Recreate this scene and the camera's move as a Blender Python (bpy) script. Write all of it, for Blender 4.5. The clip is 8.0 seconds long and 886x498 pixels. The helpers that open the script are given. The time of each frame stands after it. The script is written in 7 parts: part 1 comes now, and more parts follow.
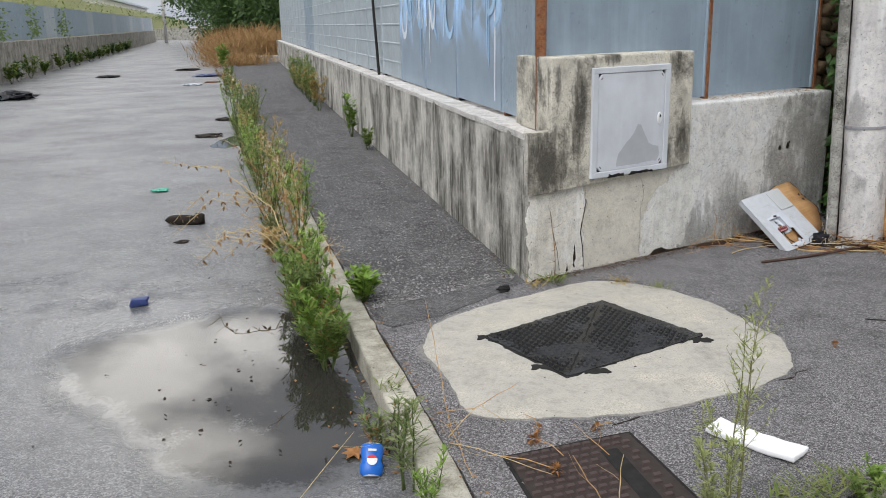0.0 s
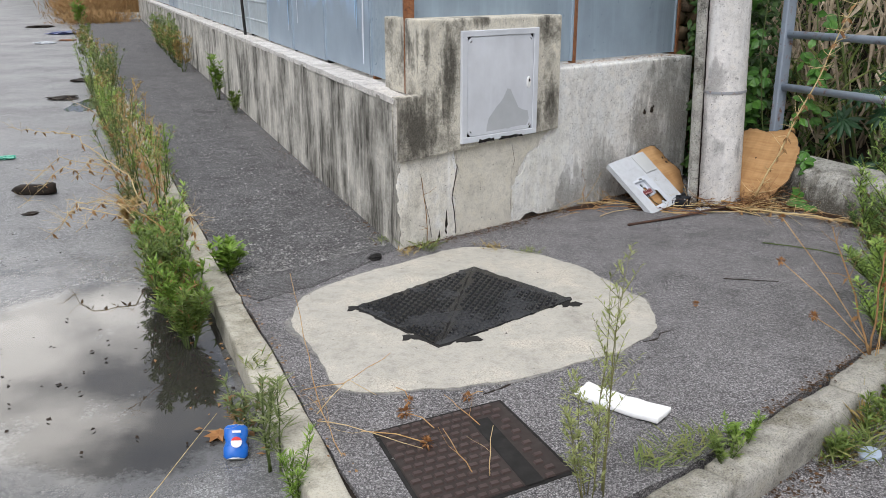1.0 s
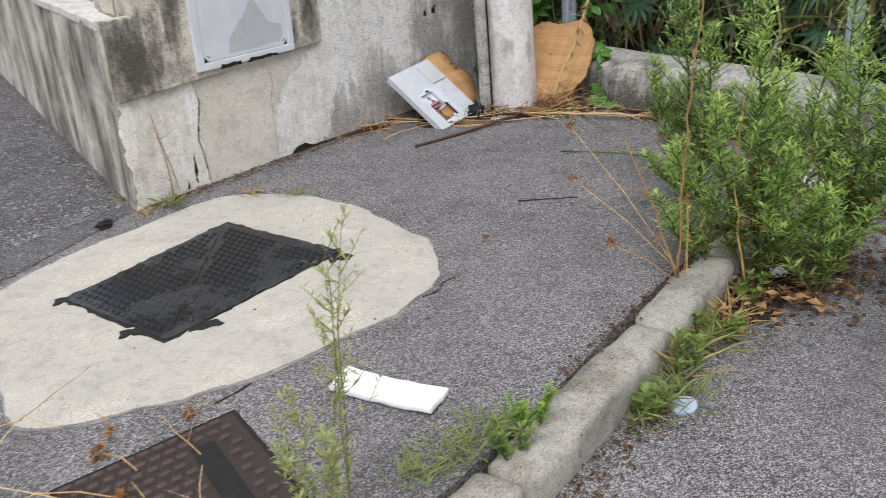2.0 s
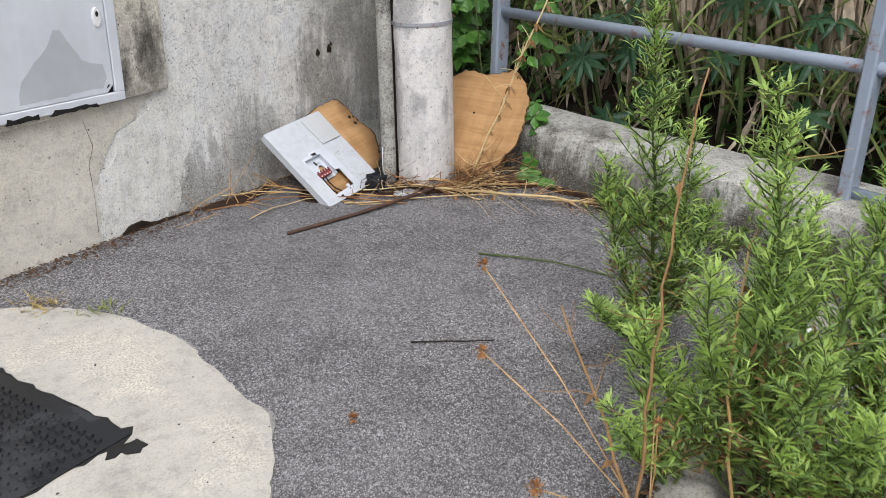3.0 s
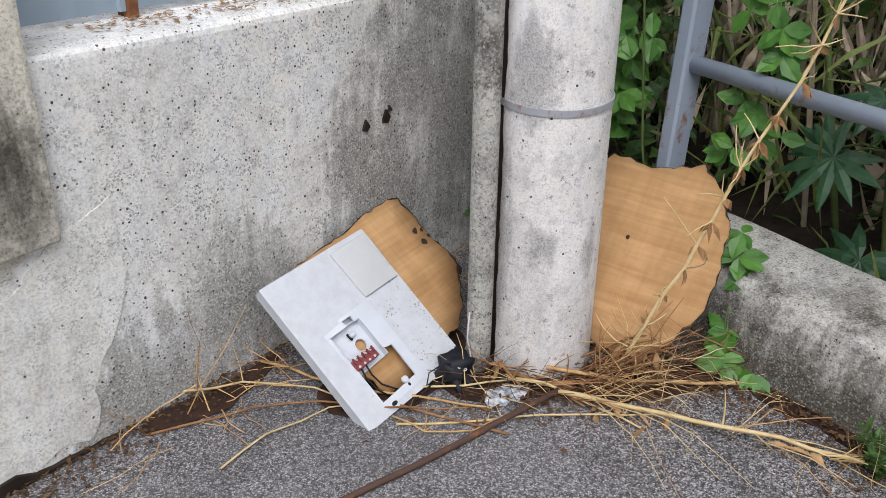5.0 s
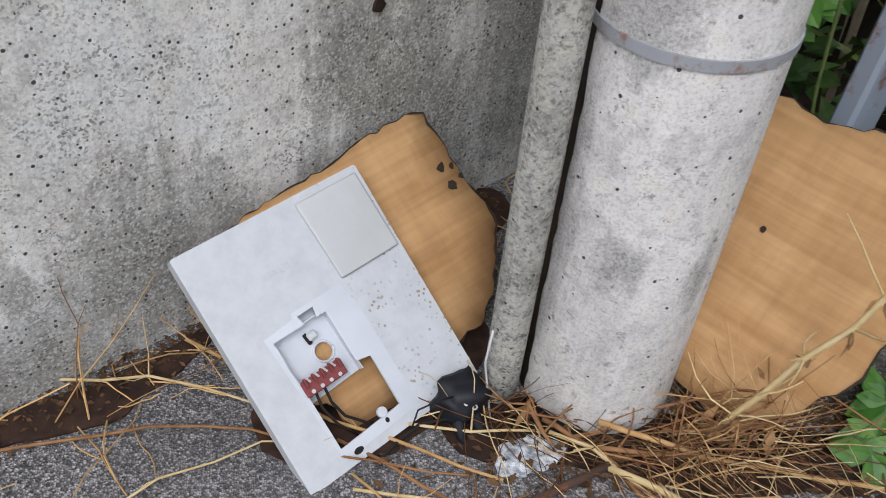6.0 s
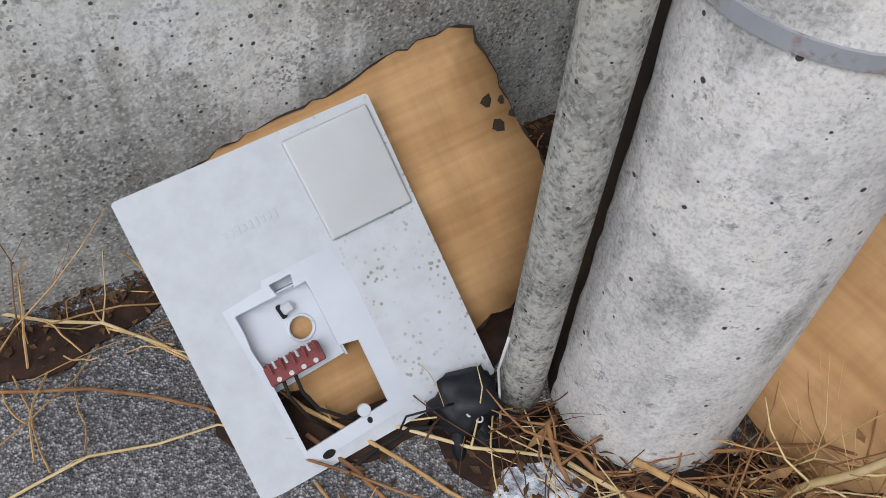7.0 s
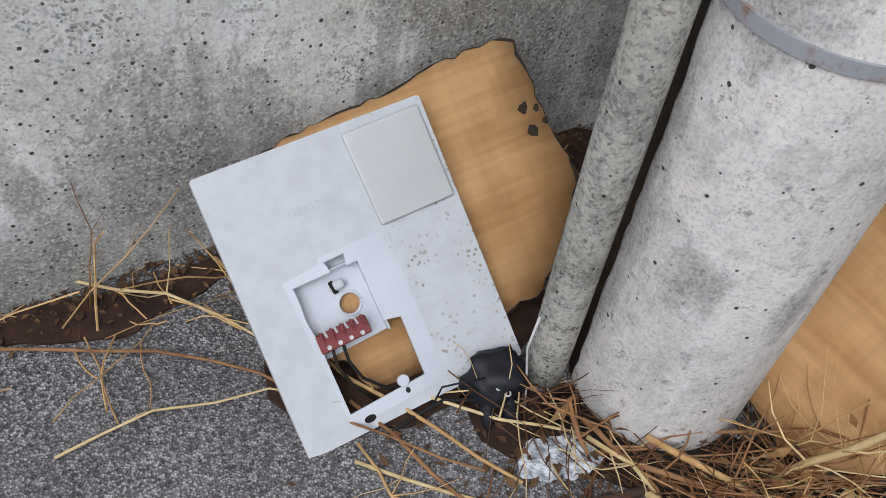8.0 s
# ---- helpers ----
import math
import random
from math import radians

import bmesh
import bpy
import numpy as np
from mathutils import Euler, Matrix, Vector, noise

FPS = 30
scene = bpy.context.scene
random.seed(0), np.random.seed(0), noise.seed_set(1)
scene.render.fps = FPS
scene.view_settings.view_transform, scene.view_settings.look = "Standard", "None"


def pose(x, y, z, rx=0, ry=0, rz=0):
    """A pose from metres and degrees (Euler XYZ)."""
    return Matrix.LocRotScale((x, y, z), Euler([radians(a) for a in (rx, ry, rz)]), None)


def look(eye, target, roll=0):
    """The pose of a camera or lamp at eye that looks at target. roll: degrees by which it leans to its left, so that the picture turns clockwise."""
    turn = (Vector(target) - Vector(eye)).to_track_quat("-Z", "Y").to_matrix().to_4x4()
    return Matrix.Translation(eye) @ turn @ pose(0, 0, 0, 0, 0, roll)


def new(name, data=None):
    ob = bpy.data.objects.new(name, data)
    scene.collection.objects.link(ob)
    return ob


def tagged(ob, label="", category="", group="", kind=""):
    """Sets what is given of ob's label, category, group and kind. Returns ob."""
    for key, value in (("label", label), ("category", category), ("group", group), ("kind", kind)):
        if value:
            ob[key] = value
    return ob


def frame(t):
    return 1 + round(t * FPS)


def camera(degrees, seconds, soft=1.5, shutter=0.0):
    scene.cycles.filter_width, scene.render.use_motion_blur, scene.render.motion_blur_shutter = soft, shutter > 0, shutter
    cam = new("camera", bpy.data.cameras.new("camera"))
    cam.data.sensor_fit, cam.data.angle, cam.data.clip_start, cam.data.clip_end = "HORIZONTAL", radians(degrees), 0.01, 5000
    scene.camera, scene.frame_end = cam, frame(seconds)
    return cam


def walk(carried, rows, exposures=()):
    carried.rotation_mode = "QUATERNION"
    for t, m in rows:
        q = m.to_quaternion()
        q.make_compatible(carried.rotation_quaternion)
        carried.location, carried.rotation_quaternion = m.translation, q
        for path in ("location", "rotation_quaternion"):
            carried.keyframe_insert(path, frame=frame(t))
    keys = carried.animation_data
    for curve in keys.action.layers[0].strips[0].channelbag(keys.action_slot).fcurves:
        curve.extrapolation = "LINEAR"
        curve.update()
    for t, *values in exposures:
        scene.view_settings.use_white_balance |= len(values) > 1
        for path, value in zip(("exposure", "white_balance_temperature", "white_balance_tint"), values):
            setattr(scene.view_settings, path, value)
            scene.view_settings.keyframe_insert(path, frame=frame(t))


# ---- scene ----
cam = camera(54.6, 8.0, soft=0.75, shutter=0.1)
EXPOSURE = [(t, stops, kelvin, tint) for t, stops, kelvin, tint in ((0.0, 0.45, 6250, 10), (1.0, 0.54, 6250, 11), (2.0, 0.66, 6250, 12), (3.5, 0.75, 6250, 12), (4.5, 0.74, 6230, 13), (6.0, 0.50, 6120, 12), (7.0, 0.38, 6080, 11), (8.0, 0.39, 6080, 11))]
PATH = [
    (0, (-0.012, 0.006, 1.488), (-0.008, 1.939, 0.975), -1.2),
    (0.5, (-0.001, 0.01, 1.485), (0.166, 1.921, 0.922), -0.4),
    (1, (0.041, 0.105, 1.485), (0.322, 1.992, 0.887), 0.0),
    (1.5, (0.291, 0.365, 1.468), (0.628, 2.234, 0.838), -0.8),
    (2, (0.573, 0.738, 1.362), (1.178, 2.471, 0.568), -3.4),
    (2.2, (0.698, 0.943, 1.366), (1.441, 2.617, 0.564), -1.9),
    (3.3, (1.337, 2.116, 1.355), (2.066, 3.809, 0.578), 1.9),
    (3.5, (1.402, 2.326, 1.356), (2.082, 4.035, 0.569), 1.3),
    (4, (1.521, 2.91, 1.43), (2.194, 4.62, 0.64), 1.4),
    (4.5, (1.616, 3.292, 1.466), (2.257, 4.994, 0.635), 1.6),
    (4.7, (1.683, 3.45, 1.453), (2.309, 5.153, 0.612), 1.4),
    (5.8, (2.129, 4.411, 1.32), (2.613, 5.873, 0.044), 9.0),
    (6, (2.188, 4.563, 1.286), (2.566, 6.015, -0.037), 7.9),
    (6.5, (2.349, 4.856, 1.197), (2.473, 6.168, -0.308), 7.8),
    (7, (2.393, 4.928, 1.183), (2.5, 6.144, -0.401), 7.8),
    (7.5, (2.378, 4.887, 1.213), (2.481, 6.109, -0.367), 9.3),
    (8, (2.328, 4.798, 1.244), (2.434, 6.061, -0.303), 10.1),
]
walk(cam, [(t, look(eye, target, roll)) for t, eye, target, roll in PATH], EXPOSURE)

# ---- light: an overcast sky with broken bright cloud, a weak wide sun ----
world = bpy.data.worlds.new("sky")
scene.world = world
world.use_nodes = True
wt = world.node_tree
wt.nodes.clear()


def wnode(kind, **kw):
    n = wt.nodes.new(kind)
    for k, v in kw.items():
        n.inputs[k].default_value = v
    return n


SUN_EL, SUN_AZ = radians(52), radians(205)
sky = wnode("ShaderNodeTexSky")
sky.sky_type, sky.sun_disc = 'NISHITA', False
sky.sun_elevation, sky.sun_rotation = SUN_EL, SUN_AZ
sky.air_density, sky.dust_density = 1.0, 2.0
wco = wnode("ShaderNodeTexCoord")
wmap = wnode("ShaderNodeMapping")
wmap.inputs["Scale"].default_value = (1.0, 1.0, 2.2)
wmap.inputs["Location"].default_value = (2.51, 0.92, 1.54)
wt.links.new(wco.outputs["Generated"], wmap.inputs["Vector"])
wn = wnode("ShaderNodeTexNoise", Scale=3.6, Detail=7.0, Roughness=0.52)
wt.links.new(wmap.outputs["Vector"], wn.inputs["Vector"])
wr = wnode("ShaderNodeValToRGB")
wr.color_ramp.elements.new(0.53)
for e, (at, c) in zip(wr.color_ramp.elements, ((0.40, (4.6, 5.0, 5.9)), (0.53, (8.6, 8.5, 8.5)), (0.66, (38.0, 36.0, 33.0)))):
    e.position, e.color = at, (*c, 1)
wt.links.new(wn.outputs["Fac"], wr.inputs["Fac"])
wm = wnode("ShaderNodeMix")
wm.data_type = 'RGBA'
wm.inputs[0].default_value = 0.86
wt.links.new(sky.outputs["Color"], wm.inputs[6])
wt.links.new(wr.outputs["Color"], wm.inputs[7])
wb = wnode("ShaderNodeBackground", Strength=0.072)
wt.links.new(wm.outputs[2], wb.inputs["Color"])
wo = wnode("ShaderNodeOutputWorld")
wt.links.new(wb.outputs[0], wo.inputs[0])

sun = new("sun", bpy.data.lights.new("sun", 'SUN'))
sun.data.energy, sun.data.angle, sun.data.color = 1.5, radians(38), (1.0, 0.99, 0.975)
sun.matrix_world = look((0, 0, 0), (math.sin(SUN_AZ) * -math.cos(SUN_EL), -math.cos(SUN_AZ) * math.cos(SUN_EL), -math.sin(SUN_EL)))


# ---- materials ----
class Mat:
    """A small builder for node materials."""

    def __init__(self, name):
        self.m = bpy.data.materials.new(name)
        self.m.use_nodes = True
        self.t = self.m.node_tree
        self.b = self.t.nodes["Principled BSDF"]
        self.out = self.t.nodes["Material Output"]
        self.geo = self.t.nodes.new("ShaderNodeNewGeometry")
        self.tc = self.t.nodes.new("ShaderNodeTexCoord")
        self.oi = self.t.nodes.new("ShaderNodeObjectInfo")
        self.pos = self.geo.outputs["Position"]
        self.obj = self.tc.outputs["Object"]
        self.island = self.geo.outputs["Random Per Island"]
        self.rand = self.oi.outputs["Random"]

    def put(self, v, socket):
        if hasattr(v, "is_linked"):
            self.t.links.new(v, socket)
        elif isinstance(v, tuple) and len(v) == 3 and socket.type == 'RGBA':
            socket.default_value = (*v, 1)
        else:
            socket.default_value = v

    def noise(self, scale, detail=4.0, rough=0.55, vec=None, stretch=None, out="Fac", distort=0.0):
        n = self.t.nodes.new("ShaderNodeTexNoise")
        n.inputs["Scale"].default_value = scale
        n.inputs["Detail"].default_value = detail
        n.inputs["Roughness"].default_value = rough
        n.inputs["Distortion"].default_value = distort
        self.put(self.mapped(vec or self.pos, stretch), n.inputs["Vector"])
        return n.outputs[out]

    def mapped(self, vec, stretch):
        if not stretch:
            return vec
        mp = self.t.nodes.new("ShaderNodeMapping")
        mp.inputs["Scale"].default_value = stretch
        self.put(vec, mp.inputs["Vector"])
        return mp.outputs[0]

    def voronoi(self, scale, feature='F1', vec=None, out="Distance", stretch=None):
        n = self.t.nodes.new("ShaderNodeTexVoronoi")
        n.feature = feature
        n.inputs["Scale"].default_value = scale
        self.put(self.mapped(vec or self.pos, stretch), n.inputs["Vector"])
        return n.outputs[out]

    def ramp(self, fac, *stops):
        n = self.t.nodes.new("ShaderNodeValToRGB")
        r = n.color_ramp
        while len(r.elements) < len(stops):
            r.elements.new(0.5)
        for e, (p, c) in zip(r.elements, stops):
            e.position = p
            e.color = (c, c, c, 1) if not isinstance(c, tuple) else (*c, 1)
        self.put(fac, n.inputs["Fac"])
        return n.outputs["Color"]

    def mix(self, fac, a, b, mode='MIX'):
        n = self.t.nodes.new("ShaderNodeMix")
        n.data_type, n.blend_type = 'RGBA', mode
        self.put(fac, n.inputs[0])
        self.put(a, n.inputs[6])
        self.put(b, n.inputs[7])
        return n.outputs[2]

    def math(self, op, a, b=0.0):
        n = self.t.nodes.new("ShaderNodeMath")
        n.operation = op.rstrip("_")
        n.use_clamp = op in ("ADD", "MULTIPLY", "SUBTRACT")
        self.put(a, n.inputs[0])
        self.put(b, n.inputs[1])
        return n.outputs[0]

    def sep(self, vec, axis):
        n = self.t.nodes.new("ShaderNodeSeparateXYZ")
        self.put(vec, n.inputs[0])
        return n.outputs[axis]

    def bump(self, height, strength=0.3, dist=0.01, prev=None):
        n = self.t.nodes.new("ShaderNodeBump")
        n.inputs["Strength"].default_value = strength
        n.inputs["Distance"].default_value = dist
        self.put(height, n.inputs["Height"])
        if prev is not None:
            self.put(prev, n.inputs["Normal"])
        return n.outputs["Normal"]

    def done(self, color, rough=0.8, normal=None, metal=0.0, spec=None, trans=None):
        self.put(color, self.b.inputs["Base Color"])
        self.put(rough, self.b.inputs["Roughness"])
        self.put(metal, self.b.inputs["Metallic"])
        if normal is not None:
            self.put(normal, self.b.inputs["Normal"])
        if spec is not None:
            self.put(spec, self.b.inputs["Specular IOR Level"])
        if trans:
            tr = self.t.nodes.new("ShaderNodeBsdfTranslucent")
            self.put(color, tr.inputs["Color"])
            ms = self.t.nodes.new("ShaderNodeMixShader")
            ms.inputs[0].default_value = trans
            self.t.links.new(self.b.outputs[0], ms.inputs[1])
            self.t.links.new(tr.outputs[0], ms.inputs[2])
            self.t.links.new(ms.outputs[0], self.out.inputs[0])
        return self.m


def asphalt(name, dark, light, wet=0.0, gloss=0.35, pools=()):
    m = Mat(name)
    grit = m.voronoi(190 if wet else 245)
    cell = m.voronoi(190 if wet else 245, out="Color")
    fine = m.noise(520, 2)
    big = m.noise(0.7, 6, 0.65)
    mid = m.noise(5, 6, 0.7)
    stone = m.sep(cell, 0)
    col = m.ramp(stone, (0.0, tuple(c * 0.3 for c in dark)), (0.40, dark), (0.74, light), (0.9, tuple(min(1, c * 1.4) for c in light)), (1.0, tuple(min(1, c * 1.5) for c in light)))
    col = m.mix(m.ramp(big, (0.4, 0.0), (0.65, 0.4)), col, m.mix(0.6, dark, light))
    col = m.mix(m.ramp(mid, (0.5, 0.0), (0.72, 0.5)), col, tuple(c * 0.5 for c in dark))
    col = m.mix(m.ramp(m.noise(2.1, 5, 0.7), (0.52, 0.0), (0.75, 0.22)), col, tuple(min(1, c * 1.5) for c in light))
    coarse = m.noise(34 if wet else 62, 5, 0.75)
    col = m.mix(0.6 if not wet else 0.5, col, m.ramp(coarse, (0.38, 0.50), (0.5, 1.05), (0.62, 1.4)), 'MULTIPLY')
    if not wet:
        col = m.mix(m.ramp(m.noise(1.3, 7, 0.7), (0.49, 0.0), (0.66, 0.35)), col, tuple(c * 0.5 for c in dark))
        col = m.mix(m.ramp(m.noise(90, 3, 0.6), (0.64, 0.0), (0.70, 0.7)), col, tuple(min(1, c * 1.7) for c in light))
    col = m.mix(0.55 if not wet else 0.3, col, m.ramp(grit, (0.22, 1.25), (0.44, 1.0), (0.66, 0.28)), 'MULTIPLY')
    h = m.math('ADD', m.math('MULTIPLY', grit, 1.2), m.math('MULTIPLY', fine, 0.3))
    if wet:
        damp = m.math('ADD', m.math('MULTIPLY', big, 0.75), m.math('MULTIPLY', m.noise(2.6, 4, 0.6), 0.25))
        rough = m.math('ADD', m.ramp(damp, (0.38, 0.58), (0.50, 0.46), (0.64, 0.36)), m.math('MULTIPLY', m.math('SUBTRACT_', fine, 0.5), 0.25))
    else:
        rough = m.ramp(mid, (0.3, 0.72), (0.7, 0.95))
    soak = None
    for place, r in pools:
        d = m.t.nodes.new("ShaderNodeVectorMath")
        d.operation = 'DISTANCE'
        d.inputs[1].default_value = place
        m.put(m.pos, d.inputs[0])
        q = m.math('DIVIDE', d.outputs["Value"], r)
        q = m.math('ADD_', q, m.math('MULTIPLY_', m.math('SUBTRACT_', m.noise(2.4, 8, 0.72), 0.5), 1.5))
        q = m.ramp(q, (0.62, 1.0), (1.05, 0.0))
        soak = q if soak is None else m.math('MAXIMUM', soak, q)
    if soak is not None:
        rough = m.math('MULTIPLY', rough, m.ramp(soak, (0.0, 1.0), (1.0, 0.25)))
        col = m.mix(m.math('MULTIPLY', soak, 0.35), col, tuple(c * 0.5 for c in dark))
    return m.done(col, rough, m.bump(h, 0.9 - 0.72 * wet, 0.004), spec=gloss)


def concrete(name, base, stain, amount=0.5, streak=True, pits=1.0, seed=0.0, mottle=0.5, blots=(), speck=0.35, grain=140, grit=1.0, wash=1.0, salt=0.0):
    """Cast concrete with air holes, mottling, damp streaks and blots of mould and painted shade (place, radius)."""
    m = Mat(name)
    off = m.t.nodes.new("ShaderNodeVectorMath")
    off.inputs[1].default_value = (seed, seed * 1.7, seed * 0.6)
    m.put(m.pos, off.inputs[0])
    p = off.outputs[0]
    fine = m.noise(grain, 4, 0.7, p)
    mid = m.noise(4.5, 9, 0.74, p)
    blotch = m.noise(22, 6, 0.7, p)
    k = mottle
    col = m.ramp(mid, (0.34, tuple(c * (1 - 0.42 * k) for c in base)), (0.47, base), (0.55, tuple(min(0.85, c * (1 + 0.08 * k)) for c in base)), (0.68, tuple(min(0.85, c * (1 + 0.3 * k)) for c in base)))
    col = m.mix((0.55 + 0.4 * k) * grit, col, m.ramp(fine, (0.36, 0.42), (0.50, 0.95), (0.66, 1.0)), 'MULTIPLY')
    col = m.mix(0.9 * k, col, m.ramp(blotch, (0.36, (0.62, 0.61, 0.60)), (0.5, (0.98, 0.98, 0.98)), (0.64, (1.0, 0.97, 0.90))), 'MULTIPLY')
    if streak:
        st = m.noise(3.4, 9, 0.76, p, (1.2, 1.2, 0.30))
        s2 = m.noise(19, 6, 0.72, p, (1.2, 1.2, 0.16))
        fac = m.math('MULTIPLY', m.ramp(st, (0.41 if amount < 0.9 else 0.37, 0.0), (0.55 if amount < 0.9 else 0.53, 1.0)), m.ramp(s2, (0.32, 0.40), (0.60, 1.0)))
        fac = m.math('MULTIPLY', fac, m.ramp(m.noise(2.2, 5, 0.65, p), (0.36, 0.1), (0.56, 1.0)))
        lite = m.math('MULTIPLY', m.ramp(m.noise(11, 5, 0.6, p, (1.2, 1.2, 0.07)), (0.55, 0.0), (0.68, 1.0)), 0.5)
        col = m.mix(lite, col, tuple(min(0.85, c * 1.3) for c in base))
    else:
        fac = m.math('MULTIPLY', m.ramp(m.noise(2.6, 8, 0.72, p), (0.50, 0.0), (0.62, 1.0)), m.ramp(mid, (0.35, 0.35), (0.6, 1.0)))
    if wash < 1.0:
        fac = m.math('MULTIPLY', fac, wash)
    drip = m.noise(15, 6, 0.7, p, (1.3, 1.3, 0.22)) if blots else None
    lump = m.noise(9, 9, 0.78, p) if blots else None
    for place, r, *tall in blots:
        d = m.t.nodes.new("ShaderNodeVectorMath")
        d.operation = 'SUBTRACT'
        d.inputs[1].default_value = place
        m.put(m.pos, d.inputs[0])
        g = m.t.nodes.new("ShaderNodeVectorMath")
        g.operation = 'MULTIPLY'
        g.inputs[1].default_value = (1, 1, 1 / (tall[0] if tall else 1.0))
        m.put(d.outputs[0], g.inputs[0])
        f = m.t.nodes.new("ShaderNodeVectorMath")
        f.operation = 'LENGTH'
        m.put(g.outputs[0], f.inputs[0])
        q = m.math('DIVIDE', f.outputs["Value"], r)
        q = m.math('ADD_', q, m.math('MULTIPLY_', m.math('SUBTRACT_', lump, 0.5), 1.9))
        q = m.math('ADD_', q, m.math('MULTIPLY_', m.math('SUBTRACT_', drip, 0.5), 2.0))
        fac = m.math('MAXIMUM', fac, m.ramp(q, (0.30, 1.0), (0.72, 0.62), (1.25, 0.0)))
    col = m.mix(m.math('MULTIPLY', fac, amount), col, m.mix(m.ramp(fine, (0.4, 0.0), (0.6, 1.0)), stain, tuple(c * 2.4 for c in stain)))
    sp = m.math('MULTIPLY', m.ramp(m.noise(42, 6, 0.75, p), (0.58, 0.0), (0.66, 1.0)), speck)
    col = m.mix(sp, col, tuple(c * 0.22 for c in base))
    if salt:
        grain_ = m.sep(m.voronoi(230, out="Color", vec=p), 1)
        near_ = m.math('MULTIPLY', m.ramp(m.noise(16, 6, 0.75, p), (0.42, 0.1), (0.62, 1.0)), m.ramp(m.noise(2.4, 5, 0.7, p), (0.38, 0.25), (0.58, 1.0)))
        col = m.mix(m.math('MULTIPLY', m.math('MULTIPLY', m.ramp(grain_, (0.66, 0.0), (0.86, 1.0)), near_), salt), col, tuple(c * 0.10 for c in base))
        col = m.mix(m.math('MULTIPLY', m.ramp(grain_, (0.10, 1.0), (0.22, 0.0)), salt * 0.45), col, tuple(min(0.85, c * 1.25) for c in base))
    h = fine
    if pits:
        holes = None
        for scale, least, most in ((80, 0.72, 0.28), (34, 0.86, 0.13)):
            dist = m.voronoi(scale, vec=p)
            cell = m.sep(m.voronoi(scale, out="Color", vec=p), 0)
            r_ = m.ramp(cell, (1 - (1 - least) * pits, 0.0), (1.0, most))
            hole = m.math('LESS_THAN', m.math('ADD_', dist, m.math('MULTIPLY_', m.math('SUBTRACT_', fine, 0.5), 0.12)), r_)
            holes = hole if holes is None else m.math('MAXIMUM', holes, hole)
        col = m.mix(holes, col, tuple(c * 0.09 for c in base))
        h = m.math('SUBTRACT_', m.math('MULTIPLY', fine, 0.5), holes)
    nm = m.bump(mid, 0.2, 0.012, m.bump(h, 0.5, 0.005))
    return m.done(col, 0.9, nm, spec=0.25)


def leaf_mat(name, c1, c2, c3, trans=0.28, rough=0.45):
    m = Mat(name)
    col = m.ramp(m.math('FRACT', m.math('ADD_', m.island, m.rand)), (0.0, c1), (0.5, c2), (1.0, c3))
    col = m.mix(0.35, col, m.ramp(m.noise(30, 3), (0.3, tuple(c * 0.6 for c in c2)), (0.7, tuple(min(1, c * 1.4) for c in c3))))
    return m.done(col, rough, m.bump(m.noise(160, 2), 0.15, 0.002), spec=0.35, trans=trans)


def stalk_mat(name, c1, c2):
    m = Mat(name)
    col = m.ramp(m.noise(25, 5), (0.3, c1), (0.7, c2))
    col = m.mix(m.math('MULTIPLY', m.island, 0.4), col, tuple(c * 0.4 for c in c1))
    return m.done(col, 0.75, m.bump(m.noise(200, 2), 0.3, 0.002), spec=0.25)


def metal_paint(name, base, rust=0.0, rough=0.45, streaks=0.0):
    m = Mat(name)
    col = m.ramp(m.noise(3.5, 5, 0.6), (0.3, tuple(c * 0.88 for c in base)), (0.7, tuple(min(1, c * 1.1) for c in base)))
    if streaks:
        s = m.noise(9, 4, 0.6, stretch=(1.4, 1.4, 0.12))
        col = m.mix(m.math('MULTIPLY', m.ramp(s, (0.48, 0.0), (0.7, 1.0)), streaks), col, tuple(min(1, c * 1.45) for c in base))
    if rust:
        r = m.ramp(m.noise(14, 6, 0.7), (0.6 - 0.25 * rust, 0.0), (0.72 - 0.2 * rust, 1.0))
        col = m.mix(r, col, m.ramp(m.noise(60, 3), (0.3, (0.10, 0.035, 0.015)), (0.7, (0.28, 0.11, 0.04))))
    return m.done(col, m.ramp(m.noise(20, 4), (0.3, rough - 0.1), (0.7, rough + 0.15)), m.bump(m.noise(90, 3), 0.12, 0.002), spec=0.4)


M_road = asphalt("road asphalt", (0.125, 0.125, 0.127), (0.255, 0.255, 0.256), wet=1.0, gloss=0.75, pools=[((-1.5, 3.75, -0.11), 1.7), ((-2.6, 3.2, -0.11), 1.4), ((-0.8, 2.75, -0.11), 0.45)])
M_pave = asphalt("pavement asphalt", (0.130, 0.124, 0.127), (0.325, 0.313, 0.315))
M_strip = asphalt("coarse dark asphalt", (0.062, 0.060, 0.061), (0.225, 0.220, 0.220))
M_kerb = concrete("kerb concrete", (0.47, 0.445, 0.375), (0.10, 0.092, 0.065), 0.85, streak=False, seed=3, pits=0.3, speck=0.25, grit=0.6)
M_kerb2 = concrete("grey driveway kerb concrete", (0.37, 0.355, 0.315), (0.085, 0.078, 0.058), 0.9, streak=False, seed=13, mottle=0.7, pits=0.3, speck=0.4, salt=0.3)
M_wall_l = concrete("streaked wall concrete", (0.66, 0.635, 0.575), (0.026, 0.024, 0.019), 0.98, seed=1, pits=0.3)
M_wall_far = concrete("brown streaked far concrete", (0.40, 0.38, 0.34), (0.05, 0.045, 0.035), 0.9, seed=5, pits=0.0)
